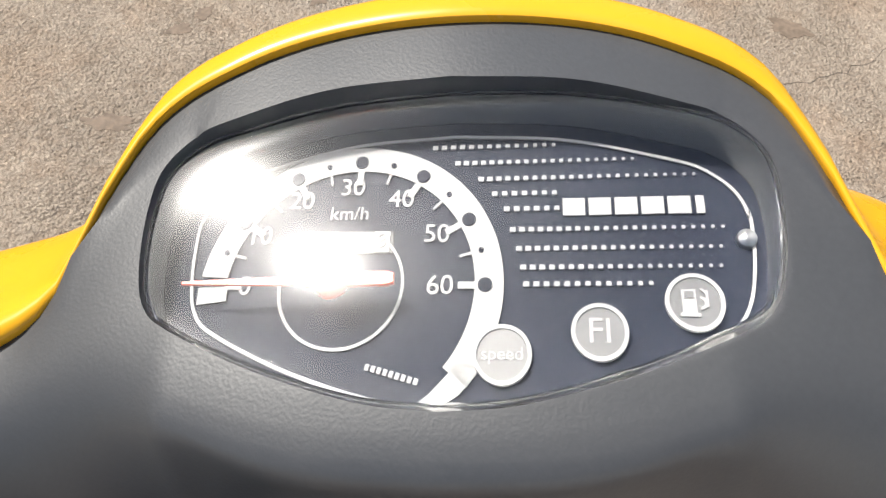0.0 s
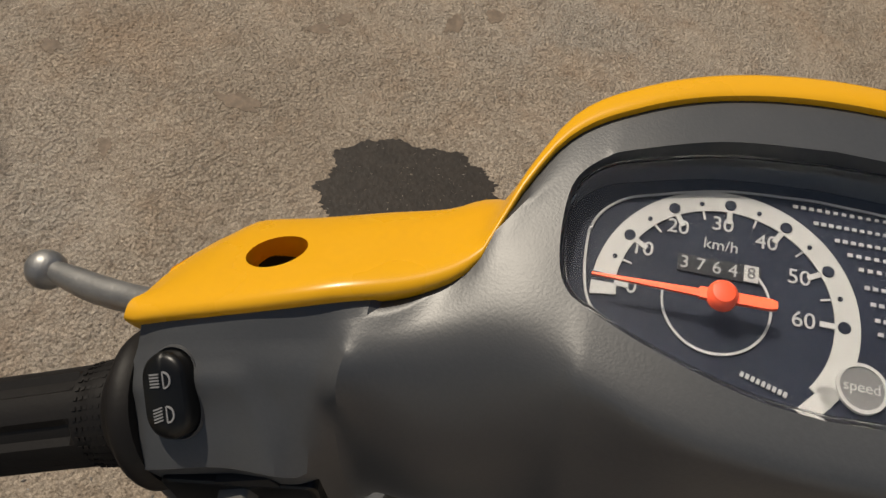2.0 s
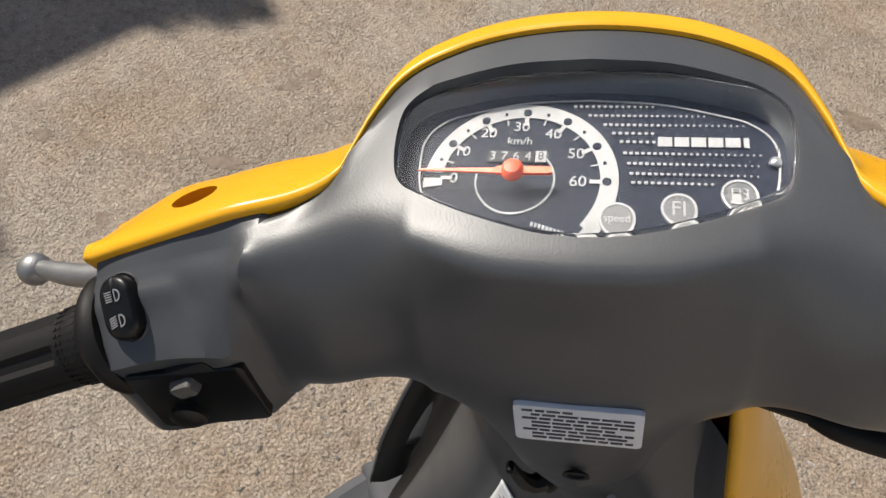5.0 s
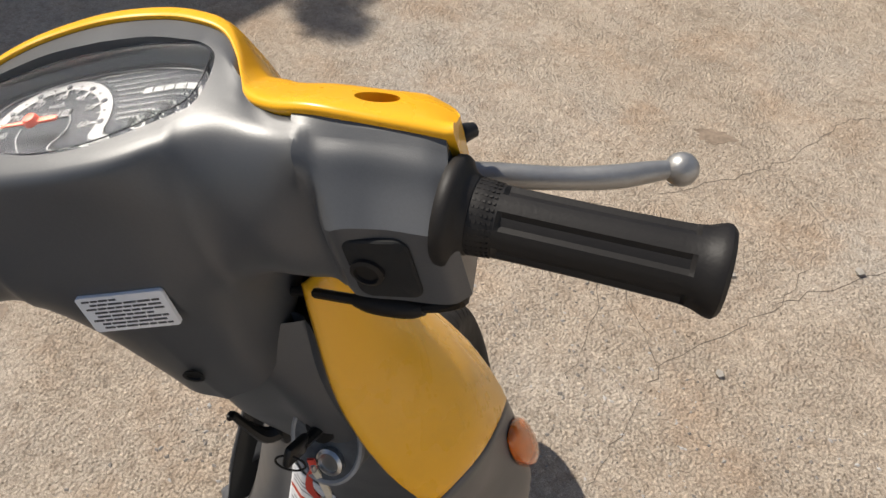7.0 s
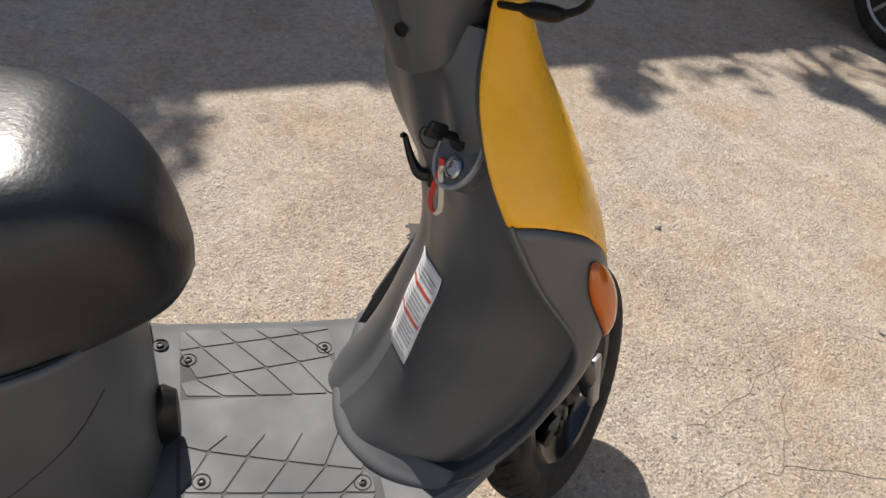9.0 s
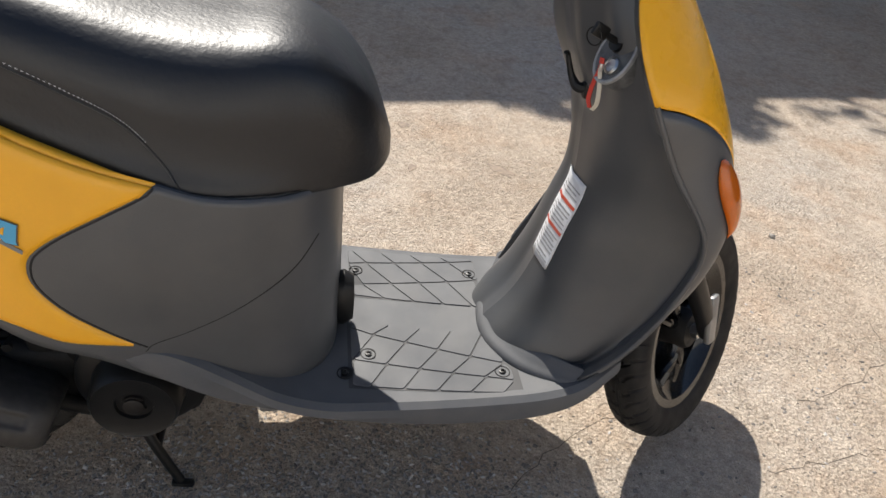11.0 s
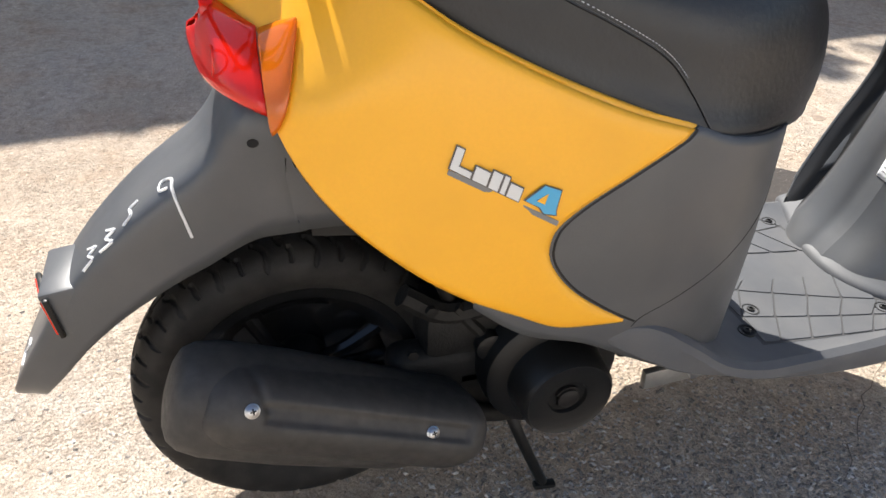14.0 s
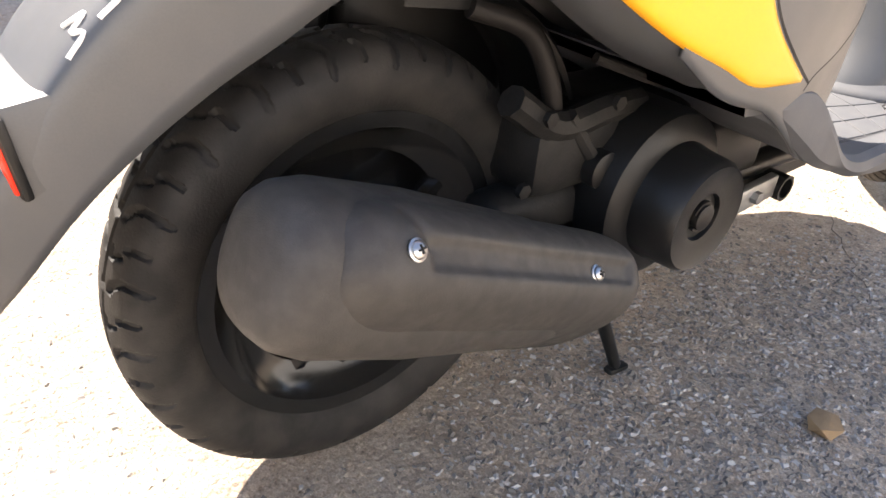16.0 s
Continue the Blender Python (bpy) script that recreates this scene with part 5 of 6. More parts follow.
# ---- grips, levers, switches ----
def grip(sign):
    m = STEER if sign > 0 else STEER @ MIRROR
    a, b = Vector((0.177, -0.058, 0.034)), Vector((0.284, -0.087, 0.010))
    d = b - a
    q = d.to_track_quat("X", "Z").to_matrix().to_4x4()
    g = m @ Matrix.Translation(a) @ q
    L = d.length
    rings = []
    for i in range(61):
        f = i / 60
        r = curve_at([(0.0, 0.0168), (0.12, 0.0168), (0.16, 0.0160), (0.5, 0.0158), (0.84, 0.0164), (0.91, 0.0173), (0.95, 0.0190), (0.98, 0.0196), (1.0, 0.0178)], f)
        ring = []
        for k in range(48):
            w = 2 * math.pi * k / 48
            rr = r
            seg = (k % 8)
            if 0.19 < f < 0.87 and seg in (1, 2, 3):
                rr -= 0.0019
            ring.append((f * L, rr * math.cos(w), rr * math.sin(w)))
        rings.append(ring)
    ob = part("grip", moved(grid_mesh(rings), g), RUBBER, scooter, "black ribbed rubber hand grip", 30)
    knobs = []
    for i in range(5):
        for k in range(34):
            w = 2 * math.pi * k / 34
            knobs.append(moved(box(0.0012, 0.0011, 0.0012, (0.0105 + 0.0021 * i, 0, 0.0165 - 0.00016 * i)), Matrix.Rotation(w, 4, "X")))
    part("grip_knurl", moved(joined(*knobs), g), RUBBER, ob)
    flange = lathe([(0.012, -0.004), (0.0232, -0.004), (0.0248, -0.002), (0.0250, 0.001), (0.0240, 0.0028), (0.0206, 0.0046), (0.0188, 0.0064), (0.0174, 0.009)], 36)
    part("grip_flange", moved(flange, g), RUBBER, ob, "black flange at the grip")
    return ob


grip(1), grip(-1)
for sign in (1, -1):
    m = STEER if sign > 0 else STEER @ MIRROR
    pts = [(0.165, -0.0135, 0.022), (0.19, -0.0125, 0.016), (0.224, -0.008, 0.005), (0.248, -0.004, -0.001), (0.265, 0.0, -0.004), (0.277, 0.003, -0.006)]
    bmA = tube(pts, [0.0062, 0.0065, 0.006, 0.0062, 0.0056, 0.0045], 12, 30)
    ball = bmesh.new()
    bmesh.ops.create_uvsphere(ball, u_segments=20, v_segments=12, radius=0.0088, matrix=Matrix.Translation((0.2815, 0.0035, -0.0075)))
    part("brake_lever", moved(joined(bmA, ball), m), ALLOY, scooter, "cast alloy brake lever with a ball end")
    if sign > 0:
        part("lever_boot", moved(tube([(0.172, -0.020, 0.040), (0.180, -0.014, 0.043), (0.186, -0.010, 0.042)], [0.0045, 0.0048, 0.0035], 10, 8), m), BLACK, scooter)

# left dip switch, turn switch and horn; right starter button
def pill(w, h, r, n=8):
    out = []
    for cx, cy, a0 in ((w / 2 - r, h / 2 - r, 0), (-w / 2 + r, h / 2 - r, 90), (-w / 2 + r, -h / 2 + r, 180), (w / 2 - r, -h / 2 + r, 270)):
        out += [(cx + r * math.cos(radians(a0 + 90 * i / n)), cy + r * math.sin(radians(a0 + 90 * i / n))) for i in range(n + 1)]
    return out


def pad(outline, levels):
    """A soft-edged pad: outline scaled at each (scale, height)."""
    return grid_mesh([[(x * s, y * s, z) for x, y in outline] for s, z in levels])


SW_W, SW_UP = Vector((0.946, 0.184, 0.267)), Vector((-0.313, 0.731, 0.606))
SW_N = SW_W.cross(SW_UP).normalized()
SWL = STEER @ Matrix.Translation(Vector((-0.1626, -0.0615, 0.0564)) + SW_N * 0.0018) @ Matrix((SW_W, SW_N.cross(SW_W), SW_N)).transposed().to_4x4()
sw = part("dip_switch", moved(pad(pill(0.0142, 0.0245, 0.0071), [(1.0, -0.008), (1.0, 0.0016), (0.96, 0.0030), (0.86, 0.0040), (0.6, 0.0044)]), SWL), mat("switch black", (0.006, 0.006, 0.006), 0.32, grain=0.1, spec=0.35), bar_cover, "black rocker switch with lamp symbols")
part("switch_rim", moved(pad(pill(0.0142, 0.0245, 0.0071), [(1.14, -0.012), (1.12, -0.0028), (1.06, -0.0012), (1.0, -0.002)]), SWL), GREY, bar_cover, "raised rim round the rocker switch")
for y in (0.0046, -0.0048):
    sym = [disc_ring(0.0010, y, 0.0019, 0.0024, -90, 90, 14), bar(0.0010, y, 0.0004, 0.0046)] + [bar(-0.0018, y + 0.0017 - 0.00085 * k, 0.0030, 0.0004, 0 if y > 0 else 14) for k in range(5)]
    part("lamp_symbol", moved(joined(*sym), SWL @ Matrix.Translation((0, 0, 0.0045))), WHITE_INK, sw)
CHAMFER = Matrix.Rotation(radians(11), 4, "Z") @ Matrix.Rotation(radians(92), 4, "X")
CHAMFER_R = Matrix.Rotation(radians(-11), 4, "Z") @ Matrix.Rotation(radians(92), 4, "X")
part("switch_panel", moved(pad(pill(0.046, 0.040, 0.003), [(1.0, -0.006), (1.0, 0.0010), (0.97, 0.0016)]), STEER @ Matrix.Translation((-0.1435, -0.0735, 0.0165)) @ CHAMFER), mat("gloss black", (0.006, 0.006, 0.006), 0.3, grain=0.1, spec=0.35), bar_cover, "black panel of the turn switch")
# no hollow is cut; a black pad gives the recess its darkness
part("turn_switch_slot", moved(pad(pill(0.033, 0.0145, 0.0015), [(1.0, -0.006), (1.0, 0.0006), (0.94, 0.0008)]), STEER @ Matrix.Translation((-0.146, -0.0752, 0.0300)) @ CHAMFER @ Matrix.Rotation(radians(18), 4, "Z")), SEAM, bar_cover, "raised black pad standing in for the turn switch's dark recess")
part("turn_switch", moved(pad(pill(0.0105, 0.008, 0.002), [(1.0, -0.002), (1.0, 0.002), (0.85, 0.0042), (0.4, 0.0045)]), STEER @ Matrix.Translation((-0.1445, -0.0752, 0.0285)) @ CHAMFER @ Matrix.Rotation(radians(18), 4, "Z")), mat("grey knob", (0.11, 0.105, 0.095), 0.5, grain=0.05), bar_cover, "grey turn switch knob")
part("horn_button", moved(lathe([(0, 0), (0.0075, 0), (0.0073, 0.0022), (0.0055, 0.0034), (0, 0.0036)], 20, "z"), STEER @ Matrix.Translation((-0.152, -0.0765, 0.006)) @ CHAMFER), BLACK, bar_cover, "black round horn button")
# the dark gap colour imitates shade on the recessed starter face
part("starter_shade", moved(pad(pill(0.031, 0.036, 0.006), [(1.0, -0.006), (1.0, 0.0004), (0.95, 0.0012), (0.5, 0.0013)]), STEER @ Matrix.Translation((0.143, -0.0735, 0.019)) @ CHAMFER_R), SEAM, bar_cover, "black pad painting the shaded recess round the starter button")
part("starter_button", moved(lathe([(0, 0.0), (0.0078, 0.0), (0.0078, 0.0022), (0.0058, 0.003), (0.0054, 0.0012), (0, 0.0012)], 24, "z"), STEER @ Matrix.Translation((0.136, -0.0731, 0.0188)) @ CHAMFER_R), RUBBER, bar_cover, "black round starter button")

# paper notice on the lower cover, with unreadable lines of print
NOTE = STEER @ Matrix.Translation((0.0015, -0.0606, -0.003)) @ Matrix.Rotation(radians(88), 4, "X")
note = part("notice_sticker", moved(pad(pill(0.0485, 0.0245, 0.002), [(1.0, -0.001), (1.0, 0.0012), (0.99, 0.0014)]), NOTE), PAPER, bar_cover, "small white notice with lines of print")
rnd = random.Random(4)
for i in range(8):
    x, end = (-0.021 if i in (0, 2, 5) else -0.0175), (0.0 if i == 0 else 0.014 if i == 4 else 0.021)
    while x < end - 0.002:
        w = rnd.uniform(0.003, 0.008)
        w = min(w, end - x)
        part("print_bar", moved(bar(x + w / 2, 0.0096 - 0.0027 * i, w, 0.0011, 0, 0.0014), NOTE), INK, note)
        x += w + 0.0009
part("cover_screw", moved(lathe([(0, 0.0), (0.006, 0.0), (0.0065, 0.0012), (0.0045, 0.0012), (0.004, -0.001), (0, -0.001)], 18, "z"), STEER @ Matrix.Translation((0.0, -0.0478, -0.074)) @ Matrix.Rotation(radians(100), 4, "X")), BLACK, bar_cover)
# throttle cable with its black adjuster, below the right arm
part("throttle_cable", moved(tube([(0.168, -0.05, -0.018), (0.165, -0.042, -0.04), (0.14, -0.032, -0.052), (0.1, -0.02, -0.053), (0.06, -0.005, -0.056), (0.03, 0.01, -0.07)], 0.0032, 8, 30), STEER), RUBBER, scooter, "black throttle cable")
part("cable_adjuster", moved(tube([(0.142, -0.033, -0.052), (0.132, -0.03, -0.053), (0.112, -0.024, -0.053), (0.1, -0.02, -0.053)], [0.004, 0.0068, 0.0068, 0.004], 10, 12), STEER), RUBBER, scooter, "black rubber cable adjuster")

# ---- tail: lamp, rear mudguard, rack ----
def lamp_patch(k0, k1, zlo, zhi, bulge, sign, nu=20, nv=14):
    rows = []
    for a in range(nv + 1):
        row = []
        for b in range(nu + 1):
            k = k0 + (k1 - k0) * b / nu
            lo, hi = zlo(k), zhi(k)
            z = lo + (hi - lo) * a / nv
            zz = min(z, 0.70)
            x, y, _ = body_point(k, zz)
            k2 = min(k + 1, 239)
            x2, y2, _ = body_point(k2, zz)
            d = Vector((x2 - x, y2 - y)).normalized()
            e = math.sqrt(max(0, 1 - ((a / nv) * 2 - 1) ** 2))
            o = 0.003 + bulge * e * (1 - 0.75 * (b / nu) ** 5)
            row.append((sign * (x + d.y * o), y - d.x * o, z))
        rows.append(row)
    return grid_mesh(rows, closed=False)


tail_lamp = solid(part("tail_lamp", joined(*[lamp_patch(0, 55, lambda k: 0.606 - 0.006 * (k / 55) ** 2, lambda k: 0.674 - 0.016 * (k / 55) ** 2, 0.011, s) for s in (1, -1)]), RED_LENS, scooter, "red wrap-around tail lamp", 60), 0.003, 0)
part("lamp_body", joined(*[lamp_patch(0, 56, lambda k: 0.603, lambda k: 0.655, -0.002, s) for s in (1, -1)]), mat("lamp reflector", (0.7, 0.68, 0.66), 0.25, metal=0.6, grain=0.1), tail_lamp)
for s in (1, -1):
    solid(part("turn_lens", lamp_patch(56, 70, lambda k: 0.583 + 0.086 * ((k - 56) / 14) ** 1.5, lambda k: 0.657 + 0.014 * (k - 56) / 14, 0.0035, s), AMBER_LENS, tail_lamp, "amber turn signal lens", 60), 0.003, 0)
    ring = [(s * (0.062 + 0.010 * math.cos(a)), -0.0465 + 0.001 * math.sin(a), 0.632 + 0.013 * math.sin(a)) for a in [2 * math.pi * i / 20 for i in range(21)]]
    part("lens_ridge", tube(ring, 0.0012, 5), RED_LENS, tail_lamp)

GUARD = [(0.17, 0.462, 0.43, 0.085), (0.12, 0.50, 0.452, 0.086), (0.07, 0.555, 0.466, 0.086), (0.03, 0.592, 0.468, 0.086), (-0.005, 0.604, 0.466, 0.085), (-0.030, 0.598, 0.462, 0.080), (-0.052, 0.557, 0.454, 0.070), (-0.076, 0.530, 0.441, 0.066), (-0.10, 0.513, 0.426, 0.064), (-0.14, 0.482, 0.404, 0.061), (-0.19, 0.432, 0.370, 0.057), (-0.23, 0.378, 0.335, 0.053), (-0.262, 0.327, 0.298, 0.047), (-0.285, 0.285, 0.270, 0.036), (-0.295, 0.262, 0.252, 0.020)]


def guard_mesh():
    rings = []
    for y, zt, zb, w in spline(GUARD, 40):
        h = zt - zb
        dy = -0.030 if y < 0 else 0.0
        rings.append([(-w, y - dy * 0.9, zb), (-w * 1.0, y - dy * 0.5, zb + h * 0.46), (-w * 0.96, y, zb + h * 0.80), (-w * 0.78, y, zb + h * 0.955), (-w * 0.35, y, zb + h * 0.995), (0, y, zt), (w * 0.35, y, zb + h * 0.995), (w * 0.78, y, zb + h * 0.955), (w * 0.96, y, zb + h * 0.80), (w, y - dy * 0.5, zb + h * 0.46), (w, y - dy * 0.9, zb)])
    fine = [spline(r, 31) for r in rings]
    return grid_mesh(fine, closed=False)


guard = solid(part("rear_mudguard", guard_mesh(), GREY, scooter, "grey plastic rear mudguard with chalk marks", 50), 0.003, 1)
ref = part("reflector_housing", moved(box(0.086, 0.045, 0.058, (0, 0, 0), 0.005), Matrix.Translation((0.013, -0.213, 0.381)) @ Matrix.Rotation(radians(8), 4, "X")), GREY, guard, "grey reflector housing")
REFLECT_M = Matrix.Translation((0.033, -0.2345, 0.378)) @ Matrix.Rotation(radians(14), 4, "Z") @ Matrix.Rotation(radians(8), 4, "X")
rim_ = part("reflector", moved(box(0.056, 0.006, 0.050, (0, 0, 0), 0.002), REFLECT_M), BLACK, guard, "red reflector in a black rim")
part("reflector_lens", moved(box(0.048, 0.004, 0.042, (0, -0.003, 0), 0.0012), REFLECT_M), mat("reflector red", (0.75, 0.035, 0.012), 0.25, grain=0.15, grain_size=500), rim_, "red reflector lens")
part("guard_hole", moved(prism([(0.004 * math.cos(a), 0.0055 * math.sin(a)) for a in [i * 0.628 for i in range(10)]], -0.001, 0.0012), Matrix.Translation((0.0835, -0.021, 0.562)) @ Matrix.Rotation(radians(84), 4, "Y")), SEAM, guard)


def draped(ob, lines, direction, width, lift=0.0012):
    """Strokes laid on the surface of ob along a direction."""
    from mathutils.bvhtree import BVHTree
    bm = bmesh.new()
    bm.from_mesh(ob.data)
    tree_ = BVHTree.FromBMesh(bm)
    bm.free()
    d = Vector(direction).normalized()
    out = []
    for line in lines:
        pts = []
        for p in spline(line, 6 * len(line)):
            hit, nor, _, _ = tree_.ray_cast(Vector(p) - d * 0.3, d)
            if hit:
                if nor.dot(d) > 0:
                    nor = -nor
                pts.append(tuple(hit + nor * lift))
        if len(pts) > 2:
            out.append(tube(pts, width, 5))
    return joined(*out) if out else bmesh.new()


DOWN_IN = (-0.72, 0.12, -0.68)
MARKS = [
    [(0.055, -0.089, 0.513), (0.055, -0.098, 0.512), (0.055, -0.096, 0.524), (0.055, -0.086, 0.524), (0.055, -0.084, 0.505), (0.055, -0.074, 0.456)],
    [(0.055, -0.121, 0.507), (0.055, -0.129, 0.499), (0.055, -0.127, 0.489), (0.055, -0.134, 0.478)],
    [(0.05, -0.154, 0.474), (0.05, -0.144, 0.471), (0.05, -0.153, 0.462), (0.05, -0.146, 0.457), (0.05, -0.159, 0.447)],
    [(0.045, -0.175, 0.451), (0.045, -0.164, 0.451), (0.045, -0.172, 0.441), (0.045, -0.167, 0.436), (0.045, -0.177, 0.423)],
    [(0.03, -0.259, 0.343), (0.03, -0.256, 0.331), (0.03, -0.266, 0.325), (0.03, -0.265, 0.305)],
]
for mark in MARKS:
    mark = [(x, y - 0.011, z - 0.004) for x, y, z in mark]
    part("chalk_mark", draped(guard, [mark], DOWN_IN, 0.0016, 0.0034), CHALK, guard, "white chalk numeral")

# rear rack
rack = part("rear_rack", joined(
    tube([(0.06, 0.036, 0.733), (0.082, 0.031, 0.733), (0.09, 0.014, 0.733), (0.09, -0.05, 0.733), (0.09, -0.112, 0.733), (0.082, -0.13, 0.733), (0.06, -0.137, 0.733), (0.0, -0.138, 0.733), (-0.06, -0.137, 0.733), (-0.082, -0.13, 0.733), (-0.09, -0.112, 0.733), (-0.09, -0.05, 0.733), (-0.09, 0.014, 0.733), (-0.082, 0.031, 0.733), (-0.06, 0.036, 0.733), (0.0, 0.037, 0.733), (0.06, 0.036, 0.733)], 0.0072, 12, 120),
    tube([(0.055, 0.036, 0.741), (0.055, -0.05, 0.742), (0.055, -0.137, 0.741)], 0.0055, 10, 16),
    tube([(-0.055, 0.036, 0.741), (-0.055, -0.05, 0.742), (-0.055, -0.137, 0.741)], 0.0055, 10, 16),
    tube([(0.088, -0.06, 0.738), (-0.088, -0.06, 0.738)], 0.005, 10)), RIM, scooter, "glossy black tubular rear rack")
for s in (1, -1):
    part("rack_stay", tube([(s * 0.087, 0.026, 0.730), (s * 0.090, 0.040, 0.716), (s * 0.095, 0.056, 0.708), (s * 0.102, 0.075, 0.710)], 0.0055, 10, 24), RIM, rack)
    part("rack_stay", tube([(s * 0.085, -0.090, 0.731), (s * 0.081, -0.045, 0.719), (s * 0.077, 0.0, 0.708), (s * 0.070, 0.02, 0.704)], 0.0055, 10, 20), RIM, rack)
    part("rack_hook", tube([(s * 0.090, -0.011, 0.730), (s * 0.097, -0.012, 0.724), (s * 0.097, -0.014, 0.698)], 0.0045, 8, 12), RIM, rack)
    part("rack_hook", tube([(s * 0.070, -0.133, 0.733), (s * 0.072, -0.146, 0.731), (s * 0.073, -0.150, 0.722), (s * 0.073, -0.150, 0.703)], 0.0055, 8, 16), RIM, rack)
    part("rack_bolt", moved(lathe([(0, 0), (0.0065, 0), (0.0065, 0.005), (0, 0.006)], 6, "z"), Matrix.Translation((s * 0.079, 0.010, 0.713))), STEEL, rack)

# ---- muffler ----
MA, MB = Vector((0.125, -0.10, 0.306)), Vector((0.130, 0.150, 0.207))


def muffler_ring(f, hw, hh, dx=0.0, n=36, k=2.6):
    c = MA.lerp(MB, f)
    d = (MB - MA).normalized()
    up = Vector((1, 0, 0)).cross(d).normalized()
    if up.z < 0:
        up = -up
    ring = []
    for i in range(n):
        a = 2 * math.pi * i / n
        u = math.copysign(abs(math.cos(a)) ** (2 / k), math.cos(a))
        v = math.copysign(abs(math.sin(a)) ** (2 / k), math.sin(a))
        ring.append(tuple(c + Vector((1, 0, 0)) * (u * hw + dx) + up * (v * hh)))
    return ring


muffler = part("muffler", grid_mesh([muffler_ring(*r) for r in [(-0.125, 0.010, 0.010), (-0.12, 0.032, 0.032), (-0.10, 0.043, 0.043), (-0.06, 0.050, 0.050), (0.02, 0.0545, 0.055), (0.3, 0.055, 0.057), (0.8, 0.052, 0.05), (0.98, 0.042, 0.04), (1.06, 0.022, 0.022)]]), HEATSHIELD, scooter, "dusty dark exhaust muffler", 50)


AXIS = (MB - MA).normalized()
FACE = Vector((0.8, 0, 0.6))
FACE = (FACE - AXIS * FACE.dot(AXIS)).normalized()
ACROSS = AXIS.cross(FACE).normalized()
ACROSS = ACROSS if ACROSS.z > 0 else -ACROSS


def heat_shield():
    """The outer cover: a bulged half shell with a long pressed channel and a crease."""
    rows = []
    for i in range(121):
        f = -0.02 + 1.16 * i / 120
        e = min(1.0, max(0.0, (f + 0.02) / 0.20))
        g = min(1.0, max(0.0, (1.14 - f) / 0.11))
        q = math.sqrt(max(0, 1 - (1 - e) ** 2)) * math.sqrt(max(0, 1 - (1 - g) ** 2))
        c = MA.lerp(MB, f)
        hh = (0.0575 - 0.004 * max(0, f - 0.4)) * (0.60 + 0.40 * q)
        row = []
        for j in range(61):
            v = -1 + 2 * j / 60
            x = 0.050 * (1 - abs(v) ** 2.4) ** 0.6 + (0.026 - 0.006 * f) * q * (1 - abs(v) ** 2.6) ** 0.75 - 0.028 * abs(v) ** 3
            if 0.17 < f < 1.05:
                w = min(1, (f - 0.17) / 0.03, (1.05 - f) / 0.03)
                x -= 0.0055 * w * math.exp(-((v - 0.02) / 0.17) ** 4)
            if 0.0 < v < 0.85:
                w = min(1, v / 0.1, (0.85 - v) / 0.15)
                x -= 0.0035 * w * math.exp(-((f - 0.20 + 0.12 * v) / 0.018) ** 2)
            row.append(tuple(c + FACE * x + ACROSS * (hh * v)))
        rows.append(row)
    return grid_mesh(rows, closed=False)


shield = solid(part("heat_shield", heat_shield(), HEATSHIELD, muffler, "pressed black muffler cover", 40), 0.0015, -1)


def panel_screw(p, parent):
    from mathutils.bvhtree import BVHTree
    bm = bmesh.new()
    bm.from_mesh(shield.data)
    at, nor, _, _ = BVHTree.FromBMesh(bm).ray_cast(Vector(p) + FACE * 0.1, -FACE)
    bm.free()
    m = Matrix.Translation(at) @ FACE.to_track_quat("Z", "Y").to_matrix().to_4x4()
    b = part("cover_screw", moved(joined(lathe([(0, 0.0), (0.0075, 0.0), (0.0075, 0.001), (0.006, 0.0016), (0.0058, 0.003), (0.0045, 0.0042), (0, 0.0046)], 20, "z")), m), STEEL, parent, "bright cross-head screw")
    part("screw_slot", moved(joined(box(0.006, 0.0014, 0.0012, (0, 0, 0.0046)), box(0.0014, 0.006, 0.0012, (0, 0, 0.0046))), m), SEAM, b)


panel_screw((0.188, -0.051, 0.336), muffler)
panel_screw((0.190, 0.131, 0.258), muffler)
part("exhaust_pipe", tube([(0.12, 0.15, 0.235), (0.10, 0.2, 0.185), (0.08, 0.28, 0.15), (0.05, 0.36, 0.16), (0.02, 0.40, 0.2)], 0.012, 10, 30), ENGINE, muffler, "dark exhaust pipe")

# ---- engine ----
engine = part("engine", box(0.17, 0.20, 0.13, (0.0, 0.265, 0.195), 0.03, 3), ENGINE, scooter, "dirty dark engine and gearcase")
part("crankcase", box(0.13, 0.16, 0.13, (0.02, 0.30, 0.26), 0.02, 3), ENGINE, engine)
part("gear_case", box(0.05, 0.24, 0.10, (-0.066, 0.16, 0.235), 0.02, 3), ENGINE, engine)
part("cylinder_head", box(0.10, 0.10, 0.10, (0.03, 0.40, 0.26), 0.015, 2), ENGINE, engine)
part("swing_arm", box(0.05, 0.17, 0.07, (0.06, 0.19, 0.235), 0.02, 3), ENGINE, engine)
part("engine_mount", box(0.09, 0.11, 0.07, (0.045, 0.20, 0.30), 0.015, 2), ENGINE, engine)
# left-side cases, hardly visible; sized so that they shade the ground beneath
part("drive_case", box(0.11, 0.46, 0.17, (-0.143, 0.18, 0.197), 0.035, 3), ENGINE, engine, "dark drive case")
part("clutch_cover", moved(lathe([(0, -0.04), (0.07, -0.04), (0.078, -0.03), (0.078, 0.03), (0, 0.03)], 32), Matrix.Translation((-0.13, 0.013, 0.205))), ENGINE, engine)
part("air_duct", box(0.08, 0.22, 0.10, (-0.118, 0.07, 0.36), 0.02, 3), ENGINE, engine)
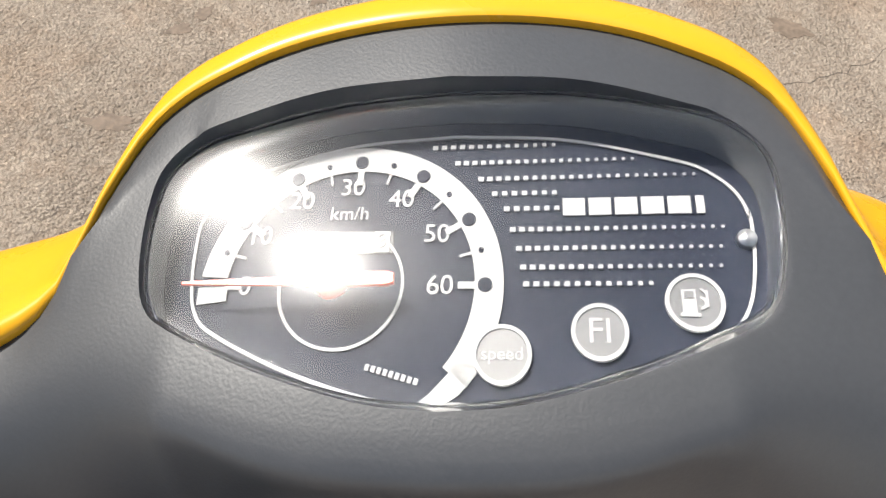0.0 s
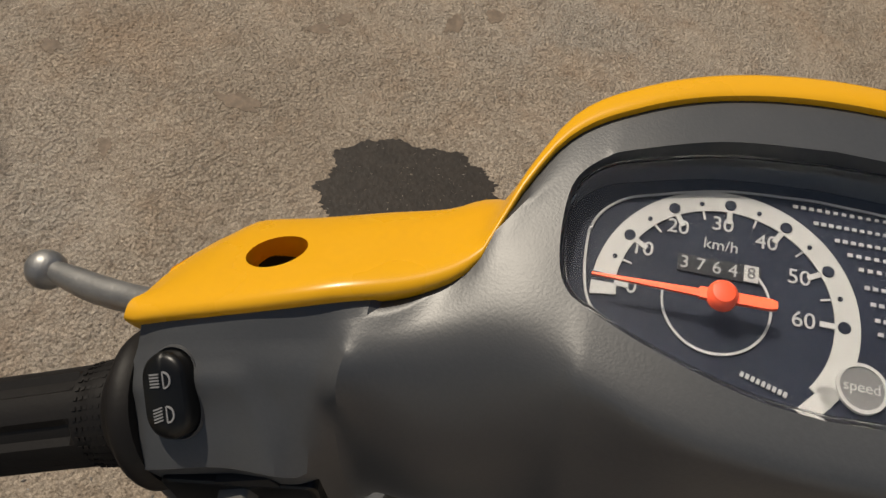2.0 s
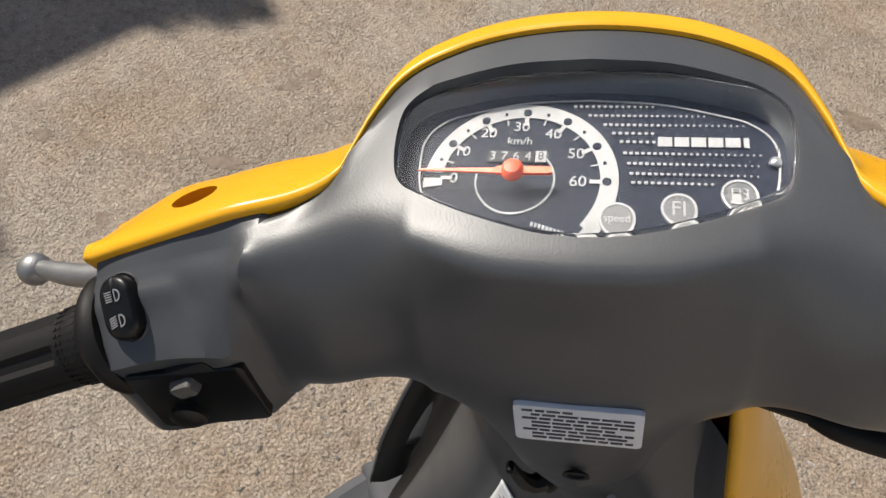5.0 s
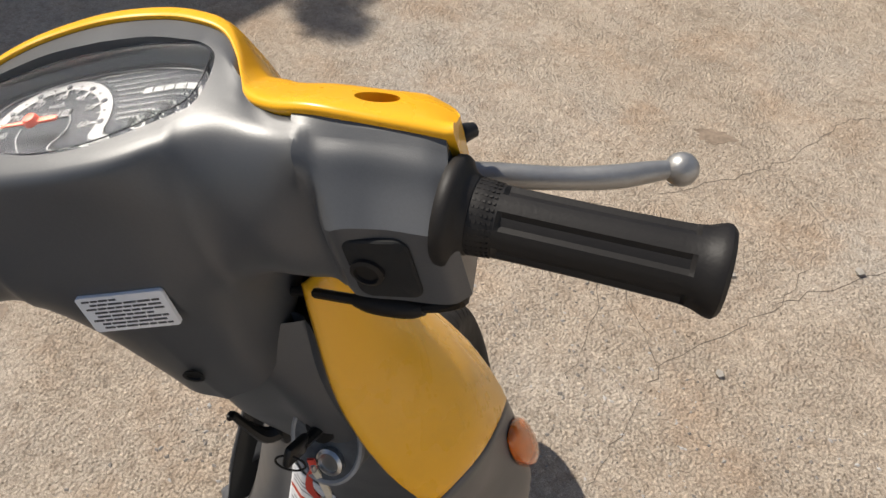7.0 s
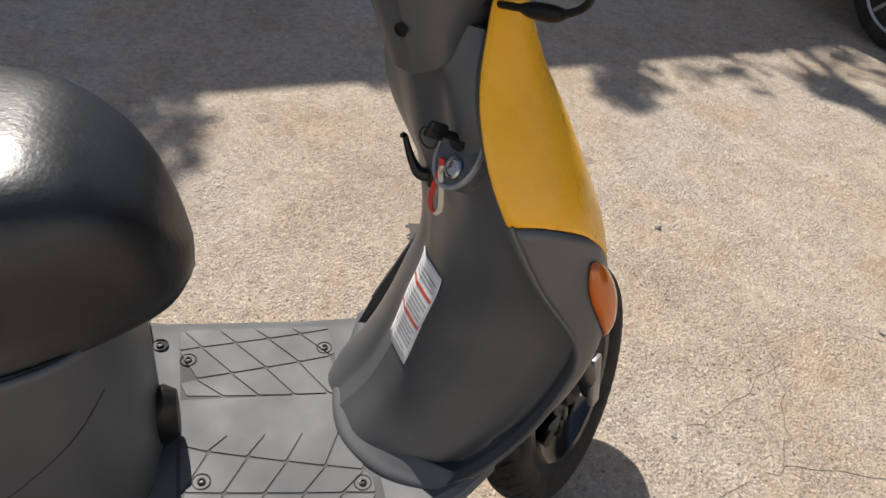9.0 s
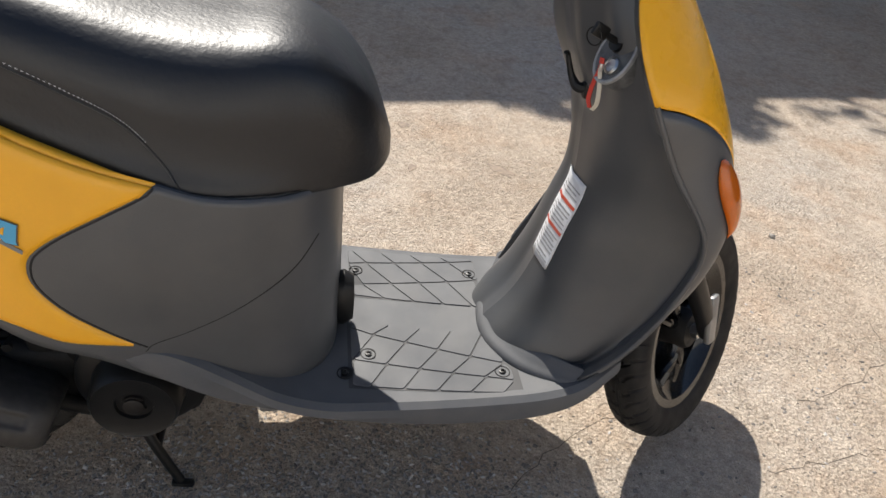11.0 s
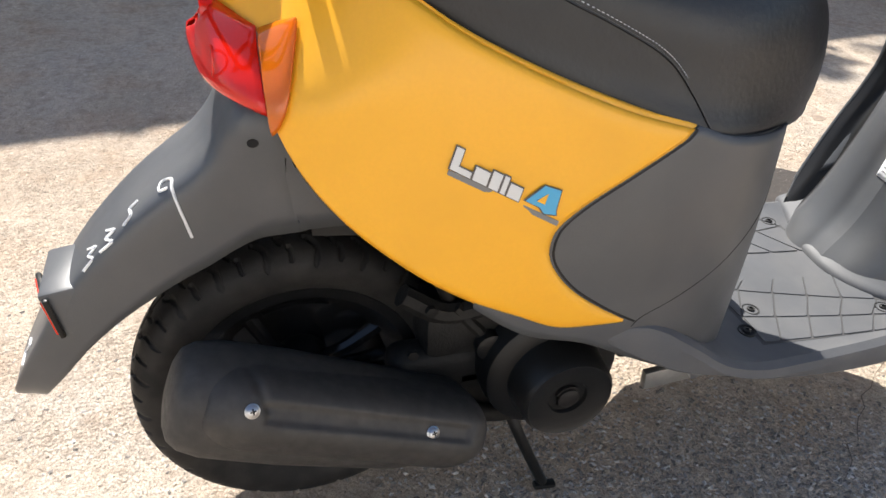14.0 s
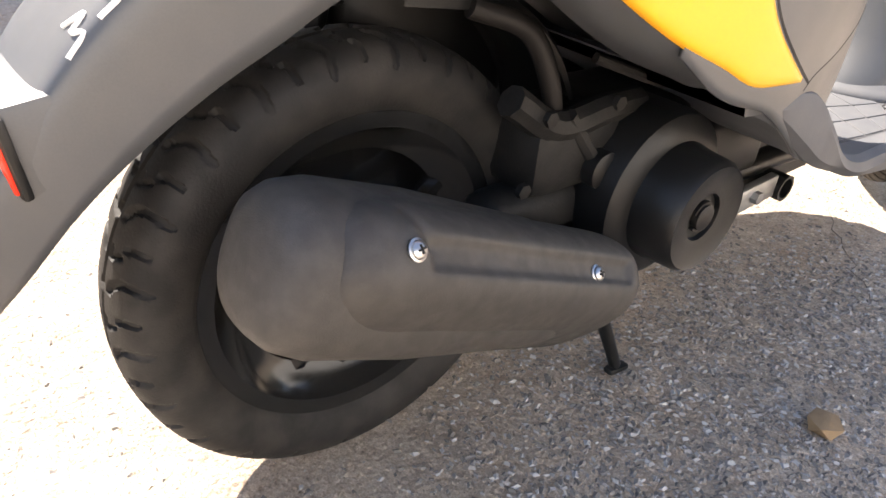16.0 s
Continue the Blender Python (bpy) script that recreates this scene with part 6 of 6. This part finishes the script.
part("front_case", box(0.11, 0.18, 0.11, (-0.143, 0.45, 0.25), 0.03, 3), ENGINE, engine)
part("fan_cover", moved(lathe([(0.0, 0.02), (0.085, 0.02), (0.086, 0.075), (0.083, 0.090), (0.074, 0.096), (0.060, 0.098), (0.058, 0.112), (0.056, 0.136), (0.052, 0.142), (0.049, 0.140), (0.030, 0.138), (0.024, 0.137), (0.023, 0.132), (0.0, 0.132)], 56), Matrix.Translation((0.03, 0.296, 0.249))), BLACK, engine, "black round fan cover")
part("fan_ring", moved(joined(disc_ring(0, 0, 0.012, 0.016, -50, 70, 20, 0.0, 0.004), disc_ring(0, 0, 0.012, 0.016, 130, 250, 20, 0.0, 0.004)), Matrix.Translation((0.1625, 0.296, 0.249)) @ Matrix.Rotation(radians(90), 4, "Y")), RUBBER, engine)
part("fan_cap", moved(lathe([(0, 0.132), (0.013, 0.132), (0.013, 0.139), (0.009, 0.141), (0, 0.141)], 24), Matrix.Translation((0.03, 0.296, 0.249))), RUBBER, engine)
# added box; hides the lit ground that would show past the engine
part("dark_filler", box(0.115, 0.13, 0.085, (0.03, 0.470, 0.250), 0.014, 3), BLACK, engine, "black box added to keep the gap by the engine dark")
part("oil_filler", moved(lathe([(0, 0), (0.018, 0), (0.018, 0.016), (0.013, 0.018), (0, 0.018)], 20), Matrix.Translation((0.088, 0.222, 0.286))), BLACK, engine, "black oil filler cap")
for y, z in ((0.15, 0.345), (0.235, 0.345), (0.13, 0.285)):
    part("engine_bolt", moved(lathe([(0, 0), (0.007, 0), (0.007, 0.006), (0, 0.007)], 6), Matrix.Translation((0.09, y, z))), ENGINE, engine)
part("engine_bracket", joined(tube([(0.075, 0.12, 0.36), (0.08, 0.17, 0.33), (0.08, 0.23, 0.335), (0.07, 0.29, 0.33)], 0.014, 8, 16), tube([(0.085, 0.18, 0.34), (0.09, 0.22, 0.29)], 0.008, 8)), ENGINE, engine, "cast engine bracket")
part("vent_hose", tube([(0.05, 0.09, 0.43), (0.065, 0.14, 0.41), (0.07, 0.17, 0.36), (0.065, 0.185, 0.31)], 0.009, 10, 24), RUBBER, engine, "black rubber hose")
part("wiring", tube([(0.06, 0.36, 0.35), (0.085, 0.33, 0.35), (0.09, 0.29, 0.355), (0.07, 0.22, 0.38)], 0.005, 8, 20), RUBBER, engine)
part("air_box", box(0.055, 0.20, 0.17, (-0.088, 0.145, 0.380), 0.016, 3), BLACK, scooter, "black air cleaner box")
part("inner_guard", grid_mesh([spline([(-0.05, y, z - 0.02), (-0.04, y, z), (0.04, y, z), (0.05, y, z - 0.02)], 12) for y, z in spline([(0.235, 0.26), (0.225, 0.34), (0.185, 0.40), (0.12, 0.44), (0.03, 0.455)], 20)], closed=False), BLACK, scooter, "black inner mudguard")
part("rear_shock", joined(tube([(-0.075, -0.01, 0.25), (-0.075, 0.06, 0.52)], 0.012, 10), *[moved(lathe([(0.02, -0.003), (0.024, 0), (0.02, 0.003)], 20, "z"), Matrix.Translation((-0.075, 0.005 + 0.045 * i / 7, 0.30 + 0.2 * i / 7)) @ Matrix.Rotation(radians(-14), 4, "X")) for i in range(8)]), BLACK, scooter, "black coil rear shock absorber")
# hanger tube and alloy plate below the floor
part("frame_plate", moved(box(0.012, 0.12, 0.03, (0, 0, 0), 0.003), Matrix.Translation((0.098, 0.505, 0.183)) @ Matrix.Rotation(radians(4), 4, "X")), ALLOY, scooter, "pale alloy frame plate")
part("frame_tube", moved(joined(lathe([(0.013, -0.11), (0.017, -0.11), (0.017, 0.11), (0.013, 0.11), (0.013, -0.11)], 24)), Matrix.Translation((0.0, 0.578, 0.182))), BLACK, scooter, "black cross tube with an open end")
part("frame_bolt", moved(lathe([(0, 0), (0.008, 0), (0.008, 0.008), (0, 0.009)], 6), Matrix.Translation((0.104, 0.515, 0.185))), STEEL, scooter)
for x in (0.07, -0.07):
    part("frame_rail", tube([(x, 0.30, 0.30), (x, 0.45, 0.215), (x, 0.60, 0.205), (x, 0.86, 0.21), (x * 0.7, 0.95, 0.3)], 0.015, 10, 30), BLACK, scooter)
# added out of view; keeps sunlight off the ground below the footboard
part("shadow_pan", grid_mesh([[(x0, y, zb), (x1, y, zb), (x1, y, 0.222), (x0, y, 0.222)] for y, x0, x1, zb in [(0.46, -0.15, 0.02, 0.16), (0.52, -0.165, 0.03, 0.135), (0.66, -0.168, 0.03, 0.125), (0.80, -0.160, 0.03, 0.13), (0.89, -0.145, 0.02, 0.16), (0.94, -0.12, 0.01, 0.20)]]), BLACK, scooter, "unseen black pan added to deepen the footboard's ground shadow")
# centre stand
stand = part("centre_stand", joined(tube([(0.06, 0.262, 0.165), (0.085, 0.28, 0.11), (0.095, 0.305, 0.05), (0.099, 0.322, 0.012)], [0.009, 0.008, 0.0075, 0.007], 10, 16), tube([(-0.06, 0.262, 0.165), (-0.085, 0.28, 0.11), (-0.095, 0.305, 0.05), (-0.099, 0.322, 0.012)], [0.009, 0.008, 0.0075, 0.007], 10, 16), tube([(0.07, 0.265, 0.16), (-0.07, 0.265, 0.16)], 0.012, 10), tube([(0.09, 0.293, 0.08), (-0.09, 0.293, 0.08)], 0.007, 8)), BLACK, scooter, "black tubular centre stand, down")
for x in (0.1, -0.1):
    part("stand_foot", moved(box(0.014, 0.034, 0.009, (0, 0, 0), 0.004), Matrix.Translation((x, 0.325, 0.0065)) @ Matrix.Rotation(radians(-8), 4, "X")), BLACK, stand)

# ---- front: turn signals, key, hook, label ----
def outer_normal(s, z):
    a, b, c = Vector(outer(s, z)), Vector(outer(min(s + 0.01, 1), z)), Vector(outer(s, z + 0.005))
    n = (b - a).cross(c - a).normalized()
    return n if n.y > -0.2 and n.x > -0.2 else -n


for sign in (1, -1):
    rows = []
    for a in range(15):
        v = a / 14
        z = 0.512 + 0.108 * v
        half = 0.5 * math.sin(math.pi * min(1, v * 0.93 + 0.05)) ** 0.7
        row = []
        for b in range(15):
            u = b / 14
            s = 0.42 - 0.06 * v + (u - 0.5) * 0.46 * half * 1.2
            e = math.sin(math.pi * u) ** 0.5 * math.sin(math.pi * v) ** 0.5 if 0 < u < 1 and 0 < v < 1 else 0
            p = Vector(outer(s, z)) + outer_normal(s, z) * (0.003 + 0.011 * e)
            row.append((sign * p.x, p.y, p.z))
        rows.append(row)
    ts = solid(part("turn_signal", grid_mesh(rows, closed=False), AMBER_LENS, lower_cover, "amber front turn signal", 60), 0.002, 0)
    for k in range(7):
        v = 0.2 + 0.1 * k
        r = rows[int(round(v * 14))]
        part("lens_ridge", tube(r[3:12], 0.0011, 5), AMBER_LENS, ts)

lock = part("ignition_lock", moved(lathe([(0.0, -0.02), (0.028, -0.02), (0.028, 0.002), (0.026, 0.0045), (0.023, 0.004), (0.0, 0.003)], 36, "z"), Matrix.Translation((0.0855, 0.859, 0.7185)) @ look((0, 0, 0), (-0.25, 0.8, -0.42)).to_3x3().to_4x4() @ Matrix.Diagonal((1.0, 1.28, 1.0, 1.0))), mat("lock plate", (0.10, 0.105, 0.11), 0.55, grain=0.3, grain_size=150, stain=0.5, stain_size=90), leg_shield, "scuffed grey ignition lock plate")
LK = Matrix.Translation((0.0855, 0.859, 0.7185)) @ look((0, 0, 0), (-0.25, 0.8, -0.42)).to_3x3().to_4x4()
part("lock_rim", moved(lathe([(0.0265, 0.0), (0.0285, 0.0), (0.0285, 0.0045), (0.0265, 0.0055), (0.0250, 0.0045), (0.0265, 0.0)], 40, "z"), LK @ Matrix.Diagonal((1.0, 1.28, 1.0, 1.0))), mat("pale lock rim", (0.3, 0.31, 0.32), 0.5, grain=0.25, grain_size=120, stain=0.4, stain_size=80), lock, "scuffed pale rim of the lock plate")
part("lock_cylinder", moved(lathe([(0, 0.003), (0.0105, 0.003), (0.0105, 0.0075), (0.008, 0.009), (0.0072, 0.007), (0, 0.007)], 24, "z"), LK @ Matrix.Translation((0.007, -0.013, 0))), STEEL, lock, "steel lock cylinder")
part("lock_cylinder", moved(lathe([(0, 0.003), (0.012, 0.003), (0.011, 0.010), (0, 0.011)], 24, "z"), LK @ Matrix.Translation((-0.004, 0.012, 0))), BLACK, lock)
key = new("key")
tagged(key, "black-headed ignition key with a red and cream strap, in the lock", "key")
part("key_head", moved(joined(box(0.006, 0.016, 0.022, (0, 0, 0.03), 0.0025), tube([(0, 0, 0.0), (0, 0, 0.022)], 0.004, 8)), LK @ Matrix.Translation((-0.004, 0.012, 0.008))), BLACK, key, "black plastic key head")
kp = (LK @ Matrix.Translation((-0.004, 0.012, 0.008))) @ Vector((0, 0, 0.038))
part("key_ring", tube([tuple(kp + Vector((0.008 * math.sin(a), 0.006 * math.sin(a), -0.009 + 0.010 * math.cos(a)))) for a in [2 * math.pi * i / 24 for i in range(25)]], 0.0008, 6), ENGINE, key, "small dark split ring")


def strap(pts, w, t=0.0012):
    rings = []
    for x, y, z in spline(pts, 22):
        rings.append([(x - w * 0.7, y - w * 0.7, z), (x + w * 0.7, y + w * 0.7, z), (x + w * 0.7 + t, y + w * 0.7 - t, z), (x - w * 0.7 + t, y - w * 0.7 - t, z)])
    return grid_mesh(rings)


k0 = Vector((0.0875, 0.8415, 0.703))
part("strap", strap([tuple(k0 + Vector((-0.001, 0, 0.012))), tuple(k0), tuple(k0 + Vector((-0.006, -0.002, -0.022))), tuple(k0 + Vector((-0.007, -0.003, -0.040))), tuple(k0 + Vector((-0.002, -0.001, -0.050)))], 0.0026), STRAP_RED, key, "red woven strap")
part("strap", strap([tuple(k0), tuple(k0 + Vector((0.006, 0.002, -0.022))), tuple(k0 + Vector((0.007, 0.003, -0.040))), tuple(k0 + Vector((0.001, 0.001, -0.051)))], 0.0026), STRAP_WHITE, key, "cream strap back")
part("strap_clip", box(0.006, 0.005, 0.010, tuple(k0 + Vector((0, 0, 0.001))), 0.0012), STEEL, key, "small steel clip")
part("bag_hook", joined(tube([(0.022, 0.862, 0.652), (0.017, 0.846, 0.650), (0.010, 0.838, 0.660), (0.006, 0.832, 0.676), (0.004, 0.828, 0.688), (0.007, 0.824, 0.690)], [0.007, 0.007, 0.005, 0.0038, 0.0032, 0.0025], 8, 24), box(0.018, 0.014, 0.026, (0.02, 0.858, 0.650), 0.005)), BLACK, leg_shield, "black plastic bag hook")
part("column_boss", moved(lathe([(0.0, 0.010), (0.022, 0.008), (0.029, 0.003), (0.034, -0.008)], 30, "z"), Matrix.Translation((0.05, 0.862, 0.745)) @ look((0, 0, 0), (-0.2, 0.8, -0.15)).to_3x3().to_4x4()), GREY, leg_shield)


def column_patch(z0, z1, x0, x1, lift, nx=18, nz=16):
    rows = []
    for a in range(nz + 1):
        z = z0 + (z1 - z0) * a / nz
        row = []
        pts = [inner(k / 48, z) for k in range(20, 49)]
        pts = pts + [(-p[0], p[1], p[2]) for p in pts[-2::-1]]
        for b in range(nx + 1):
            x = x0 + (x1 - x0) * b / nx
            y = float(np.interp(x, [p[0] for p in reversed(pts)], [p[1] for p in reversed(pts)]))
            row.append((x, y - lift, z))
        rows.append(row)
    return grid_mesh(rows, closed=False)


label = solid(part("warning_label", column_patch(0.380, 0.520, -0.019, 0.041, 0.0014), PAPER, leg_shield, "long white warning label with red bands", 60), 0.0006, 0)
for z in (0.478, 0.436):
    part("label_band", column_patch(z, z + 0.005, -0.017, 0.039, 0.0024, 18, 2), RED_INK, label)
for i, z in enumerate([0.502, 0.496, 0.490, 0.469, 0.463, 0.457, 0.451, 0.445, 0.427, 0.421, 0.415, 0.409, 0.403, 0.394, 0.388]):
    part("print_bar", column_patch(z, z + 0.0022, -0.014 + 0.004 * (i % 3 == 0), 0.036 - 0.006 * (i % 4 == 1), 0.0022, 14, 1), mat("grey print", (0.3, 0.3, 0.31), 0.5) if i == 0 else bpy.data.materials["grey print"], label)

# emblem on the side panels as plain shapes: pale slanted blocks, one blue block, a dark bar
def emblem(sign, ob):
    e0, ex = Vector((0, 0.132, 0.570)), Vector((0, 0.093, -0.048)).normalized() * 1.1
    ez = Vector((0, 0.30, 0.95)).normalized() * 1.1
    from mathutils.bvhtree import BVHTree
    bm = bmesh.new()
    bm.from_mesh(ob.data)
    bv = BVHTree.FromBMesh(bm)
    bm.free()

    def shape(poly, lift):
        out = bmesh.new()
        for cells in (poly,):
            vs = []
            for u, w in cells:
                p = e0 + ex * u + ez * w
                hit, nor, _, _ = bv.ray_cast(Vector((sign * 0.4, p.y, p.z)), Vector((-sign, 0, 0)))
                hit = hit if hit else Vector((sign * 0.2, p.y, p.z))
                vs.append(hit + Vector((sign * lift, 0, 0)))
            f = out.faces.new([out.verts.new(v) for v in vs])
            f.normal_update()
            r = bmesh.ops.extrude_face_region(out, geom=[f])
            for v in r["geom"]:
                if isinstance(v, bmesh.types.BMVert):
                    v.co.x += sign * 0.0005
        bmesh.ops.recalc_face_normals(out, faces=out.faces)
        return out

    part("emblem_bar", shape([(0.0, -0.004), (0.10, -0.0045), (0.10, 0.0), (0.0, 0.0)], 0.0016), mat("emblem grey", (0.2, 0.2, 0.2), 0.5) if sign > 0 else bpy.data.materials["emblem grey"], ob, "grey bar of the emblem")
    silver = mat("emblem silver", (0.66, 0.66, 0.64), 0.45, grain=0.05) if sign > 0 else bpy.data.materials["emblem silver"]
    rim = mat("emblem outline", (0.12, 0.11, 0.1), 0.5) if sign > 0 else bpy.data.materials["emblem outline"]
    for u0, u1, h in ((0.000, 0.006, 0.020), (0.006, 0.017, 0.0062), (0.019, 0.031, 0.0125), (0.033, 0.041, 0.0155), (0.043, 0.047, 0.016), (0.049, 0.060, 0.0125)):
        part("emblem_block", shape([(u0 - 0.001, 0.0005), (u1 + 0.001, 0.0005), (u1 + 0.001, h + 0.001), (u0 - 0.001, h + 0.001)], 0.0018), rim, ob)
        part("emblem_block", shape([(u0, 0.0014), (u1, 0.0014), (u1, h), (u0, h)], 0.0026), silver, ob, "silver block of the emblem")
    part("emblem_block", shape([(0.064, 0.004), (0.076, 0.023), (0.092, 0.025), (0.094, 0.008), (0.096, 0.0035), (0.090, 0.0015), (0.084, 0.0), (0.078, 0.0035)], 0.0018), rim, ob)
    part("emblem_block", shape([(0.0655, 0.0045), (0.0765, 0.0222), (0.091, 0.024), (0.0928, 0.0075), (0.0945, 0.0043), (0.0895, 0.003), (0.084, 0.0012), (0.0785, 0.0045)], 0.0026), BLUE_INK, ob, "light blue block of the emblem")
    part("emblem_block", shape([(0.074, 0.0085), (0.081, 0.0175), (0.0815, 0.0085)], 0.0034), YELLOW_MATT, ob)


for c, sgn in zip(covers, (1, -1)):
    emblem(sgn, c)

# ---- a dark parked car beyond the scooter ----
car = new("car")
car.location = (-1.60, 3.29, 0)
car.rotation_euler.z = radians(16)
tagged(car, "black parked car with spoked alloy wheels", "car")
CAR_L, CAR_W = 4.2, 1.68
SIDE = [(-0.72, 0.30, 0.62), (-0.6, 0.20, 0.74), (-0.2, 0.18, 0.82), (0.5, 0.18, 0.92), (1.2, 0.18, 0.94), (2.4, 0.18, 0.95), (3.0, 0.2, 0.92), (3.4, 0.28, 0.85), (3.48, 0.34, 0.7)]
part("car_body", grid_mesh([[(x, y, z) for y, z in spline([(0.10, lo), (0.02, lo + 0.06), (0.0, lo + 0.3 * (hi - lo)), (0.03, lo + 0.75 * (hi - lo)), (0.10, hi), (CAR_W - 0.10, hi), (CAR_W - 0.03, lo + 0.75 * (hi - lo)), (CAR_W, lo + 0.3 * (hi - lo)), (CAR_W - 0.02, lo + 0.06), (CAR_W - 0.10, lo)], 40)] for x, lo, hi in spline(SIDE, 40)]), CAR_PAINT, car, "glossy black car body")
part("cabin", grid_mesh([[(x0, y, z) for x0, y, z in ((0.35 + i, 0.12 + i * 0.08, 0.9 + i * 0.6), (2.9 - i, 0.12 + i * 0.08, 0.9 + i * 0.6), (2.9 - i, CAR_W - 0.12 - i * 0.08, 0.9 + i * 0.6), (0.35 + i, CAR_W - 0.12 - i * 0.08, 0.9 + i * 0.6))] for i in (0, 0.5, 0.8)]), DARK_GLASS, car, "dark car windows")


def car_wheel(x, y):
    w = part("wheel", lathe([(0.0, -0.065), (0.03, -0.062), (0.04, -0.05), (0.04, 0.02), (0, 0.02)], 20, "y"), ALLOY, car)
    w.location = (x, y, 0.29)
    part("tyre", lathe([(0.215, -0.09), (0.25, -0.098), (0.278, -0.085), (0.289, -0.05), (0.29, 0.05), (0.278, 0.085), (0.25, 0.098), (0.215, 0.09), (0.215, -0.09)], 56, "y"), TYRE, w, "black car tyre")
    part("rim", lathe([(0.208, -0.088), (0.221, -0.095), (0.221, 0.08), (0.2, 0.08), (0.196, -0.04), (0.208, -0.088)], 48, "y"), ALLOY, w, "alloy rim")
    for k in range(14):
        a = 2 * math.pi * k / 14
        part("spoke", tube([(0.03 * math.cos(a), -0.05, 0.03 * math.sin(a)), (0.12 * math.cos(a), -0.085, 0.12 * math.sin(a)), (0.205 * math.cos(a), -0.082, 0.205 * math.sin(a))], [0.013, 0.010, 0.012], 6, 6), ALLOY, w)


for x in (0.0, 2.5):
    for y in (0.09, CAR_W - 0.09):
        car_wheel(x, y)
